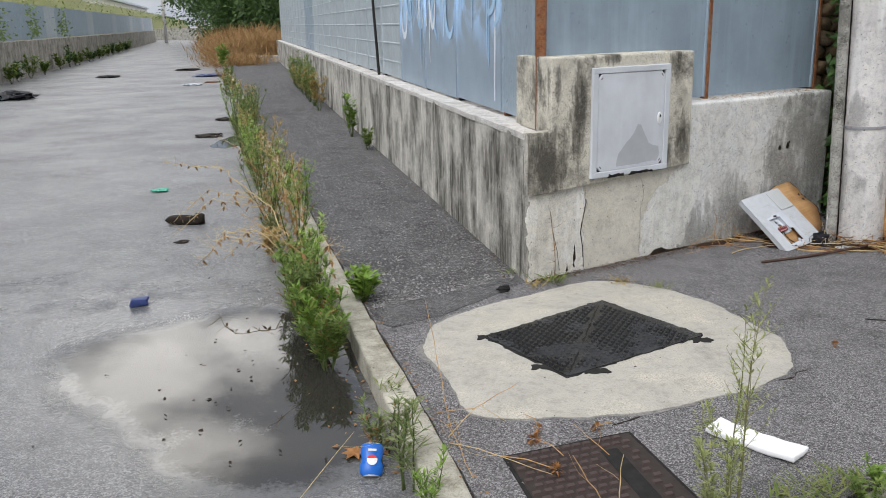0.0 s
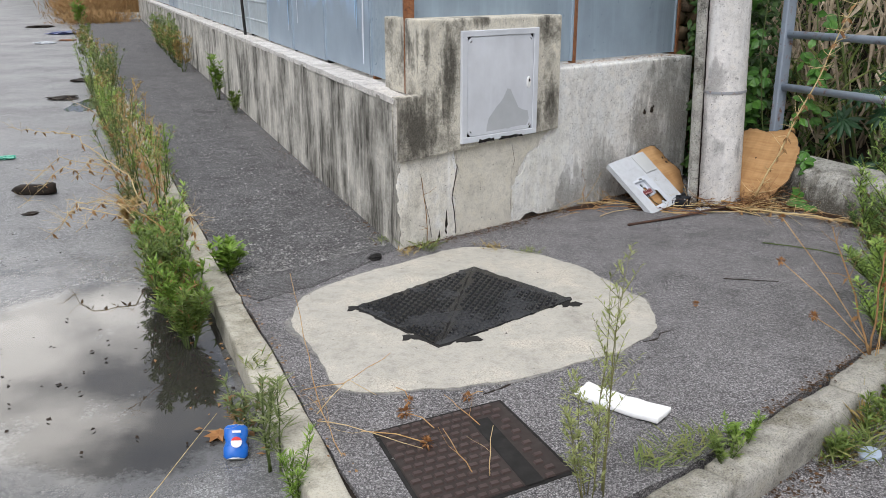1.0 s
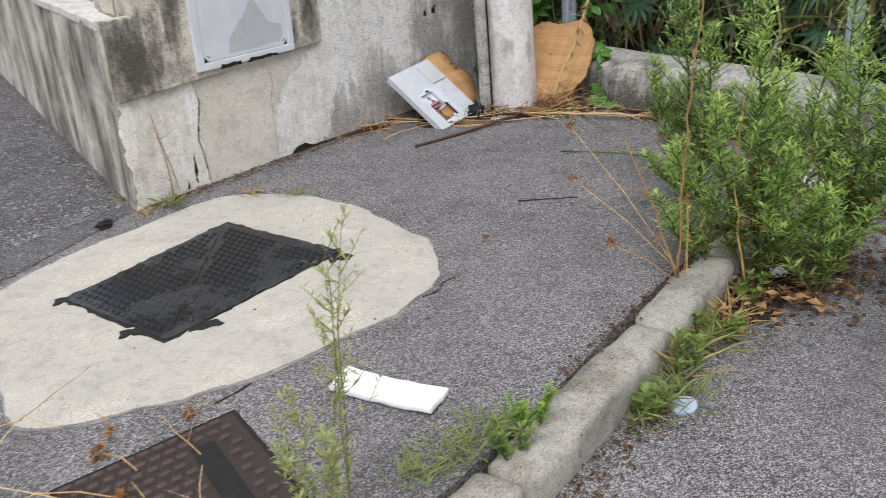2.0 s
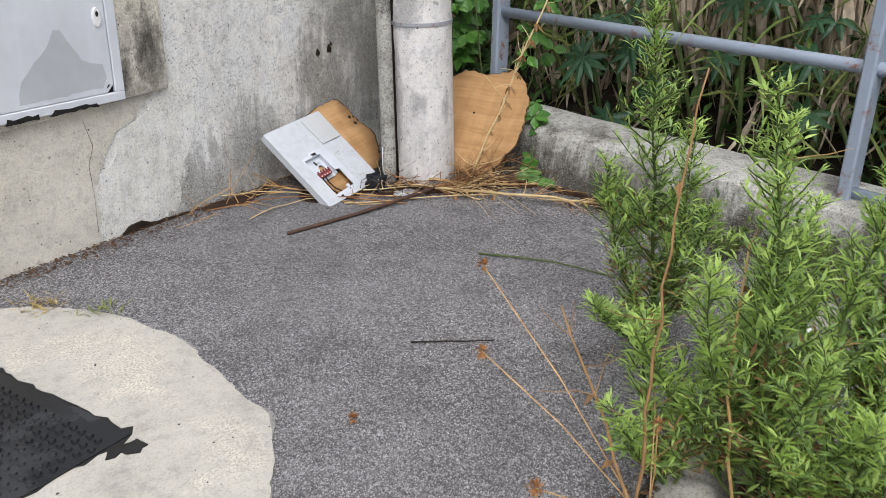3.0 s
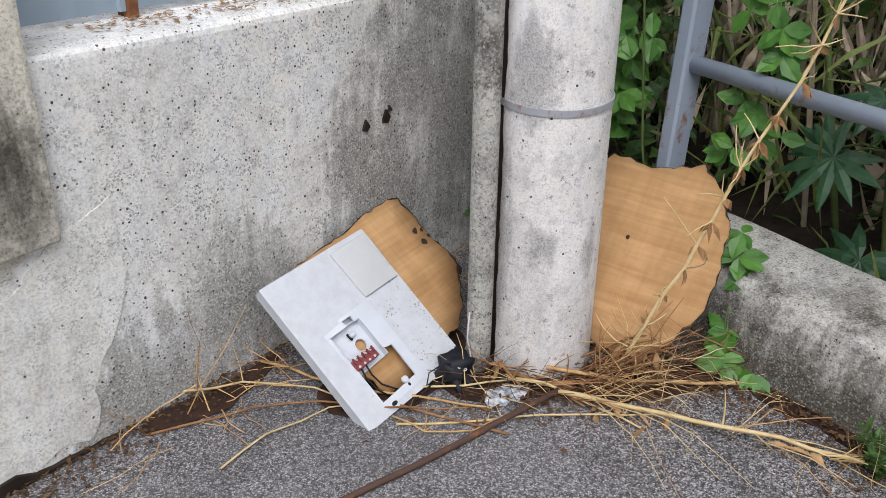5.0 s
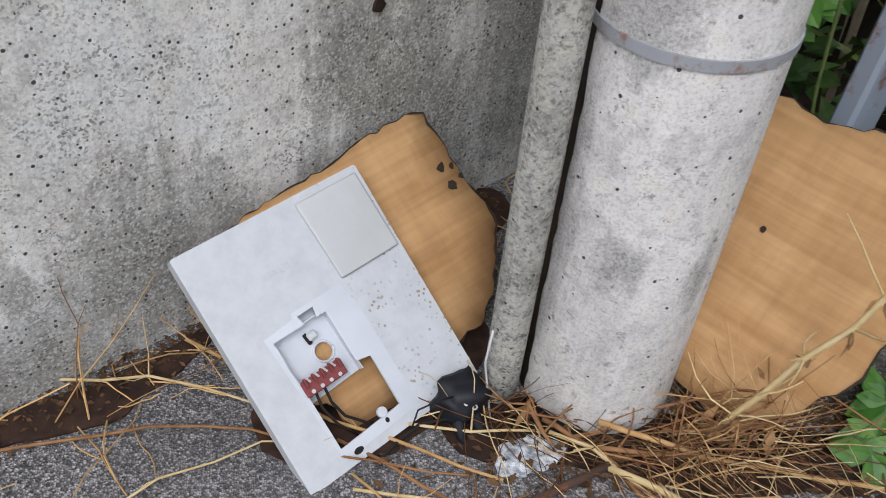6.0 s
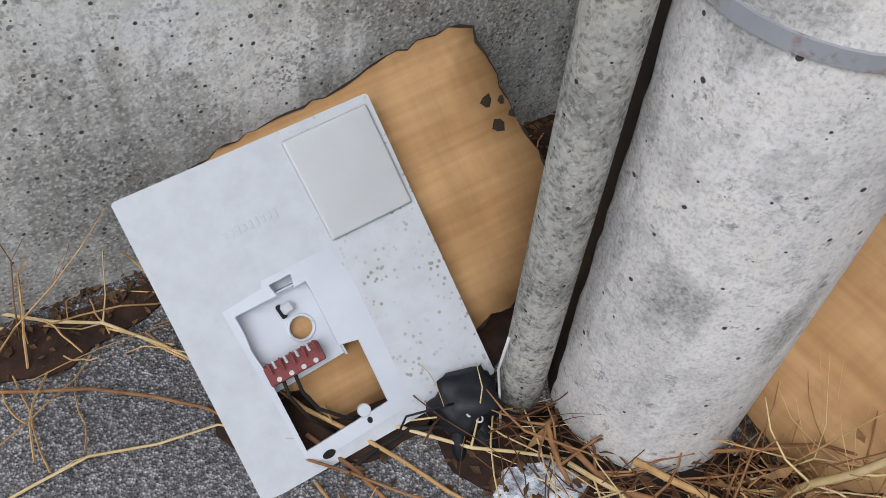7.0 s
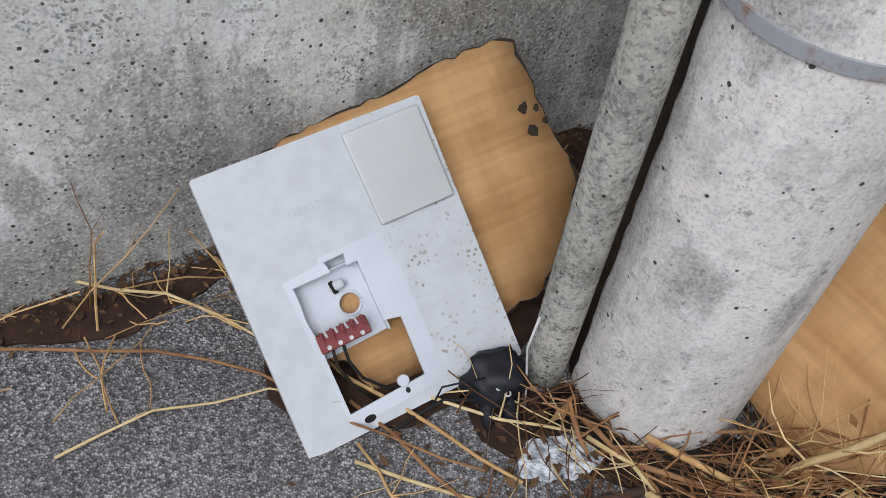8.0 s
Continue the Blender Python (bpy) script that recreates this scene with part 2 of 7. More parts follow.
M_wall_r = concrete("pitted wall concrete", (0.85, 0.83, 0.785), (0.125, 0.122, 0.11), 0.8, seed=7, mottle=0.55, wash=0.4, salt=0.8, blots=[((1.72, 5.59, 0.06), 0.30, 0.9), ((1.98, 5.75, 0.16), 0.26, 1.2), ((1.50, 5.45, 0.70), 0.07, 1.5)] + [((0.477 + 0.848 * d_, 4.812 + 0.53 * d_, z_), r_, t_) for d_, z_, r_, t_ in ((2.20, 0.50, 0.13, 2.6), (2.36, 0.25, 0.34, 1.3), (2.46, 0.72, 0.25, 1.2), (2.66, 0.45, 0.24, 2.2), (2.30, 0.86, 0.07, 1.6), (2.52, 0.88, 0.10, 1.2), (2.75, 0.8, 0.10, 2.0))], speck=0.5, pits=2.2, grit=0.5)
M_cap = concrete("pale crumbled mortar", (0.72, 0.69, 0.66), (0.16, 0.15, 0.13), 0.6, streak=False, seed=61, mottle=0.8, speck=0.5, pits=0.4, salt=0.4)
M_block = concrete("mouldy render", (0.66, 0.625, 0.535), (0.034, 0.031, 0.025), 0.93, streak=False, pits=0.3, seed=14, mottle=0.6, blots=[((0.477 + 0.848 * d_, 4.812 + 0.53 * d_, z_), r_, t_) for d_, z_, r_, t_ in ((0.13, 0.67, 0.27, 0.85), (0.36, 0.95, 0.10, 3.5), (0.20, 1.10, 0.045, 4.0), (0.62, 1.27, 0.09, 0.7), (1.23, 0.74, 0.10, 1.9), (1.16, 1.22, 0.07, 1.8), (1.10, 0.66, 0.06, 1.9))] + [((0.46, 5.03, 1.10), 0.19, 1.0)])
M_apron = concrete("smooth cement", (0.44, 0.42, 0.372), (0.30, 0.275, 0.23), 0.75, streak=False, pits=0.12, seed=9, mottle=0.45, speck=0.16, grit=0.5)
# the tallest blot paints the gap shade beside the conduit; the others are stains
M_pole = concrete("pole concrete", (0.72, 0.695, 0.675), (0.15, 0.145, 0.14), 0.7, wash=0.5, salt=0.22, seed=21, mottle=0.6, grit=0.55, blots=[((2.66, 5.50, 0.86), 0.10, 1.6), ((2.655, 5.57, 0.45), 0.06, 6.0), ((2.86, 5.44, 0.40), 0.05, 2.2), ((2.70, 5.46, 0.42), 0.05, 2.0)], pits=0.45, speck=0.7, grain=200)
# blots along the foot: stain that also puts the front face's shade into the colour
M_lowwall = concrete("kerb wall concrete", (0.47, 0.46, 0.425), (0.040, 0.036, 0.028), 0.97, salt=0.6, streak=False, seed=31, mottle=0.9, speck=0.5, blots=[((3.40 + 0.3256 * k * 0.3, 5.1 - 0.9455 * k * 0.3, 0.03), 0.32, 0.62) for k in range(-2, 5)])
M_panel = metal_paint("blue grey sheet metal", (0.265, 0.33, 0.39), rust=0.0, rough=0.36, streaks=0.3)
M_panel_w = metal_paint("pale grey sheet metal", (0.38, 0.43, 0.46), rough=0.42, streaks=0.3)
M_rust = metal_paint("rusty steel", (0.25, 0.12, 0.06), rust=0.9, rough=0.75)
M_galv = metal_paint("grey painted tube", (0.27, 0.315, 0.38), rust=0.15, rough=0.4)
M_foam = metal_paint("white foam", (0.8, 0.8, 0.8), rough=0.9)
M_iron = metal_paint("black iron", (0.03, 0.032, 0.036), rough=0.4)
M_cover = metal_paint("brown iron", (0.060, 0.040, 0.036), rough=0.5)
M_cover_d = metal_paint("dark brown iron", (0.030, 0.021, 0.018), rough=0.65)
M_straw = stalk_mat("dry straw", (0.42, 0.235, 0.09), (0.70, 0.47, 0.215))
M_green = leaf_mat("weed leaf", (0.075, 0.125, 0.022), (0.125, 0.195, 0.04), (0.24, 0.31, 0.075))
M_dark = leaf_mat("shrub leaf", (0.020, 0.05, 0.013), (0.042, 0.10, 0.024), (0.10, 0.18, 0.045))
M_dry = leaf_mat("dry leaf", (0.16, 0.075, 0.03), (0.28, 0.15, 0.06), (0.36, 0.22, 0.10), trans=0.1, rough=0.8)
M_stem = stalk_mat("green stem", (0.07, 0.11, 0.03), (0.12, 0.15, 0.05))
M_bright = leaf_mat("bright weed leaf", (0.10, 0.18, 0.022), (0.16, 0.28, 0.035), (0.26, 0.38, 0.07))
M_inula = leaf_mat("shrub green leaf", (0.20, 0.32, 0.06), (0.33, 0.50, 0.10), (0.52, 0.66, 0.19), trans=0.42)
M_olive = leaf_mat("olive weed leaf", (0.10, 0.14, 0.04), (0.16, 0.21, 0.07), (0.26, 0.30, 0.12))
M_grass = leaf_mat("grass blade", (0.09, 0.15, 0.03), (0.15, 0.22, 0.05), (0.28, 0.28, 0.10))
M_straw_leaf = leaf_mat("yellow dry leaf", (0.24, 0.16, 0.05), (0.36, 0.26, 0.09), (0.46, 0.36, 0.15), trans=0.2, rough=0.7)
M_castor = leaf_mat("castor leaf", (0.018, 0.058, 0.027), (0.028, 0.082, 0.036), (0.05, 0.12, 0.05), trans=0.2, rough=0.4)
M_creeper = leaf_mat("creeper leaf", (0.035, 0.11, 0.018), (0.06, 0.17, 0.025), (0.11, 0.26, 0.04), trans=0.25, rough=0.4)
M_tree = leaf_mat("tree leaf", (0.03, 0.06, 0.015), (0.05, 0.10, 0.025), (0.08, 0.14, 0.035))
M_drybush = leaf_mat("dry bush twig", (0.22, 0.12, 0.05), (0.34, 0.20, 0.08), (0.42, 0.28, 0.13), trans=0.1, rough=0.8)
M_airy = leaf_mat("airy weed leaf", (0.16, 0.20, 0.05), (0.25, 0.30, 0.09), (0.40, 0.42, 0.18))
M_stem2 = stalk_mat("pale green stem", (0.16, 0.17, 0.06), (0.24, 0.22, 0.10))
M_reed = stalk_mat("dead reed", (0.36, 0.29, 0.20), (0.55, 0.46, 0.34))
M_reedleaf = leaf_mat("dead reed leaf", (0.34, 0.26, 0.18), (0.52, 0.42, 0.31), (0.66, 0.56, 0.43), trans=0.25, rough=0.8)
M_turf = leaf_mat("embankment turf", (0.10, 0.13, 0.04), (0.14, 0.17, 0.06), (0.2, 0.2, 0.08), trans=0.0, rough=0.9)
M_pale = metal_paint("pale cladding", (0.62, 0.60, 0.56), rough=0.7, streaks=0.2)
M_soil = stalk_mat("dark soil", (0.013, 0.010, 0.0075), (0.040, 0.027, 0.018))


# ---- helpers for shapes ----
def link_mesh(name, verts, faces, material, parent=None, label="", smooth=False):
    me = bpy.data.meshes.new(name)
    me.from_pydata([tuple(map(float, v)) for v in verts], [], faces)
    me.update()
    if smooth:
        me.polygons.foreach_set("use_smooth", [True] * len(me.polygons))
    for x in material if isinstance(material, (list, tuple)) else [material]:
        me.materials.append(x)
    ob = new(name, me)
    if parent is not None:
        ob.parent = parent
    if label:
        ob["label"] = label
    return ob


def part(name, bm, material, parent=None, label="", smooth=False):
    me = bpy.data.meshes.new(name)
    bmesh.ops.recalc_face_normals(bm, faces=bm.faces)
    if smooth:
        for fc in bm.faces:
            fc.smooth = True
    bm.to_mesh(me)
    bm.free()
    for x in material if isinstance(material, (list, tuple)) else [material]:
        me.materials.append(x)
    ob = new(name, me)
    if parent is not None:
        ob.parent = parent
    if label:
        ob["label"] = label
    return ob


def empty(name, m=None):
    ob = new(name)
    ob.empty_display_size = 0.1
    if m is not None:
        ob.matrix_world = m
    return ob


def prism(poly, z0, z1, bevel=0.0, bm=None, seg=1):
    """A prism over a plan polygon; z0, z1: numbers or one height for each corner."""
    bm = bm or bmesh.new()
    lo = z0 if isinstance(z0, (list, tuple)) else [z0] * len(poly)
    hi = z1 if isinstance(z1, (list, tuple)) else [z1] * len(poly)
    a = [bm.verts.new((p[0], p[1], z)) for p, z in zip(poly, lo)]
    b = [bm.verts.new((p[0], p[1], z)) for p, z in zip(poly, hi)]
    n = len(poly)
    made = [bm.faces.new(b), bm.faces.new(a[::-1])]
    for i in range(n):
        made.append(bm.faces.new((a[i], a[(i + 1) % n], b[(i + 1) % n], b[i])))
    if bevel:
        es = {e for fc in made for e in fc.edges}
        bmesh.ops.bevel(bm, geom=list(es), offset=bevel, segments=seg, affect='EDGES', profile=0.6)
    return bm


def cuboid(sx, sy, sz, m=None, bevel=0.0, bm=None, seg=1):
    """A box centred on its own middle."""
    bm = bm or bmesh.new()
    r = bmesh.ops.create_cube(bm, size=1)
    bmesh.ops.scale(bm, vec=(sx, sy, sz), verts=r["verts"])
    vs = r["verts"]
    if bevel:
        g = bmesh.ops.bevel(bm, geom=list({e for v in vs for e in v.link_edges}), offset=bevel, segments=seg, affect='EDGES', profile=0.6)
        vs = g["verts"]
    if m is not None:
        bmesh.ops.transform(bm, matrix=m, verts=list({v for v in vs}))
    return bm


def tube(points, radii, sides=8, closed_ends=True, out=None):
    """Verts and faces of a tube along points."""
    verts, faces = out if out else ([], [])
    pts = [Vector(p) for p in points]
    rs = radii if isinstance(radii, (list, tuple)) else [radii] * len(pts)
    base = len(verts)
    for i, p in enumerate(pts):
        d = (pts[min(i + 1, len(pts) - 1)] - pts[max(i - 1, 0)]).normalized()
        a = d.orthogonal().normalized() if abs(d.z) > 0.9 else d.cross(Vector((0, 0, 1))).normalized()
        b = d.cross(a)
        for k in range(sides):
            w = 2 * math.pi * k / sides
            verts.append(tuple(p + (a * math.cos(w) + b * math.sin(w)) * rs[i]))
    for i in range(len(pts) - 1):
        for k in range(sides):
            k2 = (k + 1) % sides
            q = base + i * sides
            faces.append((q + k, q + k2, q + sides + k2, q + sides + k))
    if closed_ends:
        faces.append(tuple(base + k for k in range(sides))[::-1])
        faces.append(tuple(base + (len(pts) - 1) * sides + k for k in range(sides)))
    return verts, faces


def rough_poly(poly, step, amp, seed):
    """A closed outline with extra, jittered corners."""
    rng = random.Random(seed)
    out = []
    for i, p in enumerate(poly):
        q = poly[(i + 1) % len(poly)]
        n = max(1, int(math.dist(p, q) / step))
        for k in range(n):
            a = k / n
            out.append((p[0] + (q[0] - p[0]) * a + rng.uniform(-amp, amp), p[1] + (q[1] - p[1]) * a + rng.uniform(-amp, amp)))
    return out


def smooth_poly(poly, rounds=2):
    for _ in range(rounds):
        out = []
        for i, p in enumerate(poly):
            q = poly[(i + 1) % len(poly)]
            out += [(0.75 * p[0] + 0.25 * q[0], 0.75 * p[1] + 0.25 * q[1]), (0.25 * p[0] + 0.75 * q[0], 0.25 * p[1] + 0.75 * q[1])]
        poly = out
    return poly


# ---- the plan ----
ROAD_Z = -0.11
C = Vector((0.477, 4.812))                       # outer corner of the two walls
UL = Vector((-0.2175, 0.976))                    # along the wall beside the street
NL = Vector((0.976, 0.2175))                     # into that wall
UR = Vector((math.cos(radians(32)), math.sin(radians(32))))
NR = Vector((-UR.y, UR.x))
UK = Vector((-0.2535, 0.9673))                   # along the street kerb
KERB = Vector((-0.088, 2.6))                     # a point on its road edge
UW = Vector((0.3256, -0.9455))                   # along the low wall under the railing
NW = Vector((0.9455, 0.3256))
LOW = Vector((3.40, 5.1))
WALL_T = 0.40


def wl(s, d):
    p = C + UL * s + NL * d
    return (p.x, p.y)


def wr_(s, d):
    p = C + UR * s + NR * d
    return (p.x, p.y)


def inner(d):
    """The corner of both walls, d inside their faces."""
    b = (UL + UR).normalized()
    q = C + b * (d / math.sin(math.acos(UL.dot(UR)) / 2))
    return (q.x, q.y)


def kerb_pt(s, d):
    p = KERB + UK * s + Vector((UK.y, -UK.x)) * d
    return (p.x, p.y)


def low(s, d):
    p = LOW + UW * s + NW * d
    return (p.x, p.y)


# ---- plant helpers ----
def leaf_arrays(items):
    """Folded, drooping leaf blades: items of (place, direction, up, length, width)."""
    P = np.array([i[0] for i in items], float)
    D = np.array([i[1] for i in items], float)
    U = np.array([i[2] for i in items], float)
    L = np.array([i[3] for i in items], float)[:, None]
    W = np.array([i[4] for i in items], float)[:, None]
    D /= np.linalg.norm(D, axis=1, keepdims=True) + 1e-9
    S = np.cross(D, U)
    S /= np.linalg.norm(S, axis=1, keepdims=True) + 1e-9
    N = np.cross(S, D)
    left = P + D * L * 0.45 + S * W * 0.5 + N * W * 0.16
    right = P + D * L * 0.45 - S * W * 0.5 + N * W * 0.16
    mid = P + D * L * 0.5 + N * L * 0.03
    tip = P + D * L - N * L * 0.10
    V = np.stack([P, left, tip, right, mid], 1).reshape(-1, 3)
    F = []
    for k in range(len(items)):
        b = 5 * k
        F += [(b, b + 4, b + 2, b + 1), (b, b + 3, b + 2, b + 4)]
    return V, F


def leaf_mesh(name, items, material, parent=None, label=""):
    V, F = leaf_arrays(items)
    return link_mesh(name, V, F, material, parent, label)


def rnd_dir(rng, up=0.0):
    a = rng.uniform(0, 2 * math.pi)
    return Vector((math.cos(a), math.sin(a), up)).normalized()


def bent(p, d, length, n, wander, rng, lift=0.0):
    """Points of a wandering shoot."""
    pts = [Vector(p)]
    d = Vector(d).normalized()
    for _ in range(n):
        d = (d + Vector((rng.uniform(-1, 1), rng.uniform(-1, 1), rng.uniform(-1, 1))) * wander + Vector((0, 0, lift))).normalized()
        pts.append(pts[-1] + d * (length / n))
    return pts


def leafy_plant(name, base, height, stems, spread, seed, leaf=(0.05, 0.012), mat=None, stem_mat=None, shoots=14, per=16, label="", category="plant", group="", dry=0.0, lean=(0, 0), bare=0.2, reach=1.0, thick=1.0, hug=0.0):
    """An upright weed: woody stems, leafy side shoots, lance leaves."""
    rng = random.Random(seed)
    root = empty(name, pose(*base))
    sv, sf = [], []
    items, drys = [], []
    for k in range(stems):
        a = rng.uniform(0, 6.28)
        out = spread * rng.uniform(0.1, 1.0)
        h = height * rng.uniform(0.62, 1.0) if k else height
        d = Vector((math.cos(a) * out + lean[0], math.sin(a) * out + lean[1], 1.0))
        st = bent((math.cos(a) * 0.02, math.sin(a) * 0.02, 0), d, h, 9, 0.10, rng, 0.06)
        r0 = (0.003 + 0.0045 * h) * thick
        tube(st, [r0 * (1 - 0.85 * i / 9) for i in range(10)], 5, True, (sv, sf))
        for j in range(shoots):
            u = bare + (0.97 - bare) * (j + rng.random()) / shoots
            i = min(8, int(u * 9))
            p = st[i].lerp(st[i + 1], u * 9 - i)
            ln = h * rng.uniform(0.10, 0.26) * reach * (1.15 - 0.75 * u)
            sd = rnd_dir(rng, rng.uniform(0.5, 1.4))
            sh = bent(p, sd, ln, 4, 0.10, rng, 0.10)
            tube(sh, [r0 * 0.35, r0 * 0.3, r0 * 0.25, r0 * 0.2, r0 * 0.12], 3, False, (sv, sf))
            for q in range(per):
                w = (q + rng.random()) / per
                jj = min(3, int(w * 4))
                lp = sh[jj].lerp(sh[jj + 1], w * 4 - jj)
                ax = (sh[jj + 1] - sh[jj]).normalized()
                ld = (ax * (rng.uniform(0.35, 0.9) + hug) + rnd_dir(rng, 0.1) * rng.uniform(0.6, 1.0)).normalized()
                L = leaf[0] * rng.uniform(0.55, 1.15) * (1.15 - 0.5 * w)
                (drys if rng.random() < dry * (1.2 - u) else items).append((lp, ld, (rng.uniform(-.3, .3), rng.uniform(-.3, .3), 1), L, L * leaf[1] / leaf[0] * rng.uniform(0.8, 1.2)))
    link_mesh("stem", sv, sf, stem_mat or M_stem, root, smooth=True)
    leaf_mesh("foliage", items, mat or M_green, root)["kind"] = "stuff"
    if drys:
        leaf_mesh("dead_leaves", drys, M_dry, root, "withered brown leaves low on the stems")
    return tagged(root, label, category, group)


def tuft(name, base, n, height, spread, seed, mat, label, group="", flat=0.5):
    rng = random.Random(seed)
    items = []
    for _ in range(n):
        d = rnd_dir(rng, rng.uniform(0.4, 2.0) * (1 - flat) + 0.12)
        p = (rng.gauss(0, spread), rng.gauss(0, spread), 0)
        h = height * rng.uniform(0.5, 1.1)
        items.append((p, d, (0, 0, 1), h, rng.uniform(0.004, 0.008) * (1 + height)))
    ob = leaf_mesh(name, items, mat)
    ob.matrix_world = pose(*base)
    return tagged(ob, label, "grass", group)


def stalk(name, pts, r0, r1, seed, mat, label, group="", twigs=0, wander=0.012, husks=0):
    """A dry stalk along rough points, with side twigs."""
    rng = random.Random(seed)
    path = []
    for a, b in zip(pts[:-1], pts[1:]):
        a, b = Vector(a), Vector(b)
        n = max(2, int((b - a).length / 0.07))
        for i in range(n):
            w = wander * (1 if (path and i) else 0)
            path.append(a.lerp(b, i / n) + Vector((rng.uniform(-w, w), rng.uniform(-w, w), rng.uniform(-w, w) * 0.5)))
    path.append(Vector(pts[-1]))
    o = path[0].copy()
    path = [p - o for p in path]
    m = len(path) - 1
    v, fc = tube(path, [r0 + (r1 - r0) * i / m for i in range(m + 1)], 6)
    items = []
    for _ in range(twigs):
        i = rng.randrange(1, m)
        tw = bent(path[i], rnd_dir(rng, rng.uniform(-0.1, 0.8)), rng.uniform(0.05, 0.16), 3, 0.3, rng)
        tube(tw, [r1 * 0.8, r1 * 0.6, r1 * 0.5, r1 * 0.3], 4, False, (v, fc))
    for _ in range(husks):
        i = rng.randrange(1, m)
        items.append((path[i], rnd_dir(rng, -1.2), (rng.uniform(-1, 1), rng.uniform(-1, 1), 0.3), rng.uniform(0.03, 0.07), rng.uniform(0.012, 0.022)))
    ob = link_mesh(name, v, fc, mat, smooth=True)
    ob.matrix_world = Matrix.Translation(o)
    if items:
        tagged(leaf_mesh("dead_leaves", items, M_dry, ob, "curled brown leaves"), kind="stuff")
    return tagged(ob, label, "dry stalk", group)


def adopt(ob, parent):
    """Parent ob, keeping its place in the world."""
    ob.parent = parent
    ob.matrix_parent_inverse = parent.matrix_world.inverted()
    return ob


# ---- ground ----
bm = bmesh.new()
vs = [bm.verts.new(p) for p in ((-400, -200, ROAD_Z), (400, -200, ROAD_Z), (400, 700, ROAD_Z), (-400, 700, ROAD_Z))]
bm.faces.new(vs)
tagged(part("ground", bm, M_road), "worn grey asphalt street with damp patches", "road", kind="structure")

arc = [(0.45, 2.08), (0.70, 2.14), (0.95, 2.24), (1.21, 2.38), (1.57, 2.62), (1.95, 2.88), (2.22, 3.06), (2.47, 3.22), (2.80, 3.42), (3.15, 3.62), (3.55, 3.85)]
pave = [kerb_pt(36, 0.135), kerb_pt(0, 0.135), kerb_pt(-0.42, 0.15), (0.26, 2.10)] + [(x - 0.006, y + 0.014) for x, y in arc] + [low(1.3, 0.02), low(-1.2, 0.02), (3.0, 6.4), wr_(2.9, 0.1), wr_(0.3, 0.1), wl(0.3, 0.1), wl(36, 0.1)]
bm = prism(rough_poly(pave, 0.09, 0.006, 3), -0.3, 0.0)
pavement = tagged(part("pavement", bm, M_pave), "grey asphalt pavement with coarse stones", "pavement", kind="structure")

strip = [kerb_pt(36, 0.150), kerb_pt(1.62, 0.150), kerb_pt(1.48, 0.20), (0.02, 4.28), (0.22, 4.52), (C.x + 0.02, C.y + 0.03), wl(0.3, 0.03), wl(36, 0.03)]
tagged(part("pavement", prism(rough_poly(strip, 0.05, 0.010, 6), -0.2, 0.004), M_strip), "coarse dark asphalt strip between kerb and wall", "pavement", kind="structure")

drive = [(0.50, 2.16), (0.25, 1.2), (0.9, -1.5), (5.0, -1.5), (4.6, 2.2), (3.70, 3.86)] + [(x, y) for x, y in arc[::-1][1:-1]]
tagged(part("driveway", prism(rough_poly(drive, 0.12, 0.02, 5), -0.3, ROAD_Z + 0.004), M_pave), "grey asphalt driveway with coarse stones", "driveway", kind="structure")

# soil in the joint behind the kerbs
tagged(part("joint_soil", prism([kerb_pt(36, 0.10), kerb_pt(-0.45, 0.10), kerb_pt(-0.45, 0.17), kerb_pt(36, 0.17)], -0.28, -0.018), M_soil), "dark soil in the joint behind the kerb", "soil", kind="structure")

# standing water along the kerb
pud = [(-2.05, 4.0), (-1.98, 4.3), (-1.67, 4.48), (-1.44, 4.65), (-1.24, 4.89), (-0.95, 4.85), (-0.55, 4.75), (-0.30, 4.0), (-0.18, 3.5), (-0.10, 2.95), (-0.22, 2.80), (-0.48, 2.66), (-0.75, 2.56), (-0.99, 2.66), (-1.16, 2.87), (-1.41, 3.2), (-1.69, 3.475)]
film = [(-3.1, 5.2), (-2.4, 5.75), (-1.5, 5.75), (-1.0, 5.5), (-1.1, 5.1), (-2.0, 4.75), (-2.6, 4.8)]


def frayed(poly, amp=0.10):
    """An outline that wanders at several scales."""
    out = []
    for x, y in rough_poly(poly, 0.02, 0.003, 5):
        out.append((x + amp * noise.fractal((x * 4, y * 4, 0), 1.0, 2.2, 5), y + amp * noise.fractal((x * 4, y * 4, 9), 1.0, 2.2, 5)))
    return out


def inside(poly, x, y):
    """Distance from an outline, positive within it."""
    best, within = 9.0, False
    for (ax_, ay_), (bx_, by_) in zip(poly, poly[1:] + poly[:1]):
        u = max(0.0, min(1.0, ((x - ax_) * (bx_ - ax_) + (y - ay_) * (by_ - ay_)) / ((bx_ - ax_) ** 2 + (by_ - ay_) ** 2)))
        best = min(best, math.hypot(x - ax_ - u * (bx_ - ax_), y - ay_ - u * (by_ - ay_)))
        if (ay_ > y) != (by_ > y) and x < ax_ + (y - ay_) / (by_ - ay_) * (bx_ - ax_):
            within = not within
    return best if within else -best


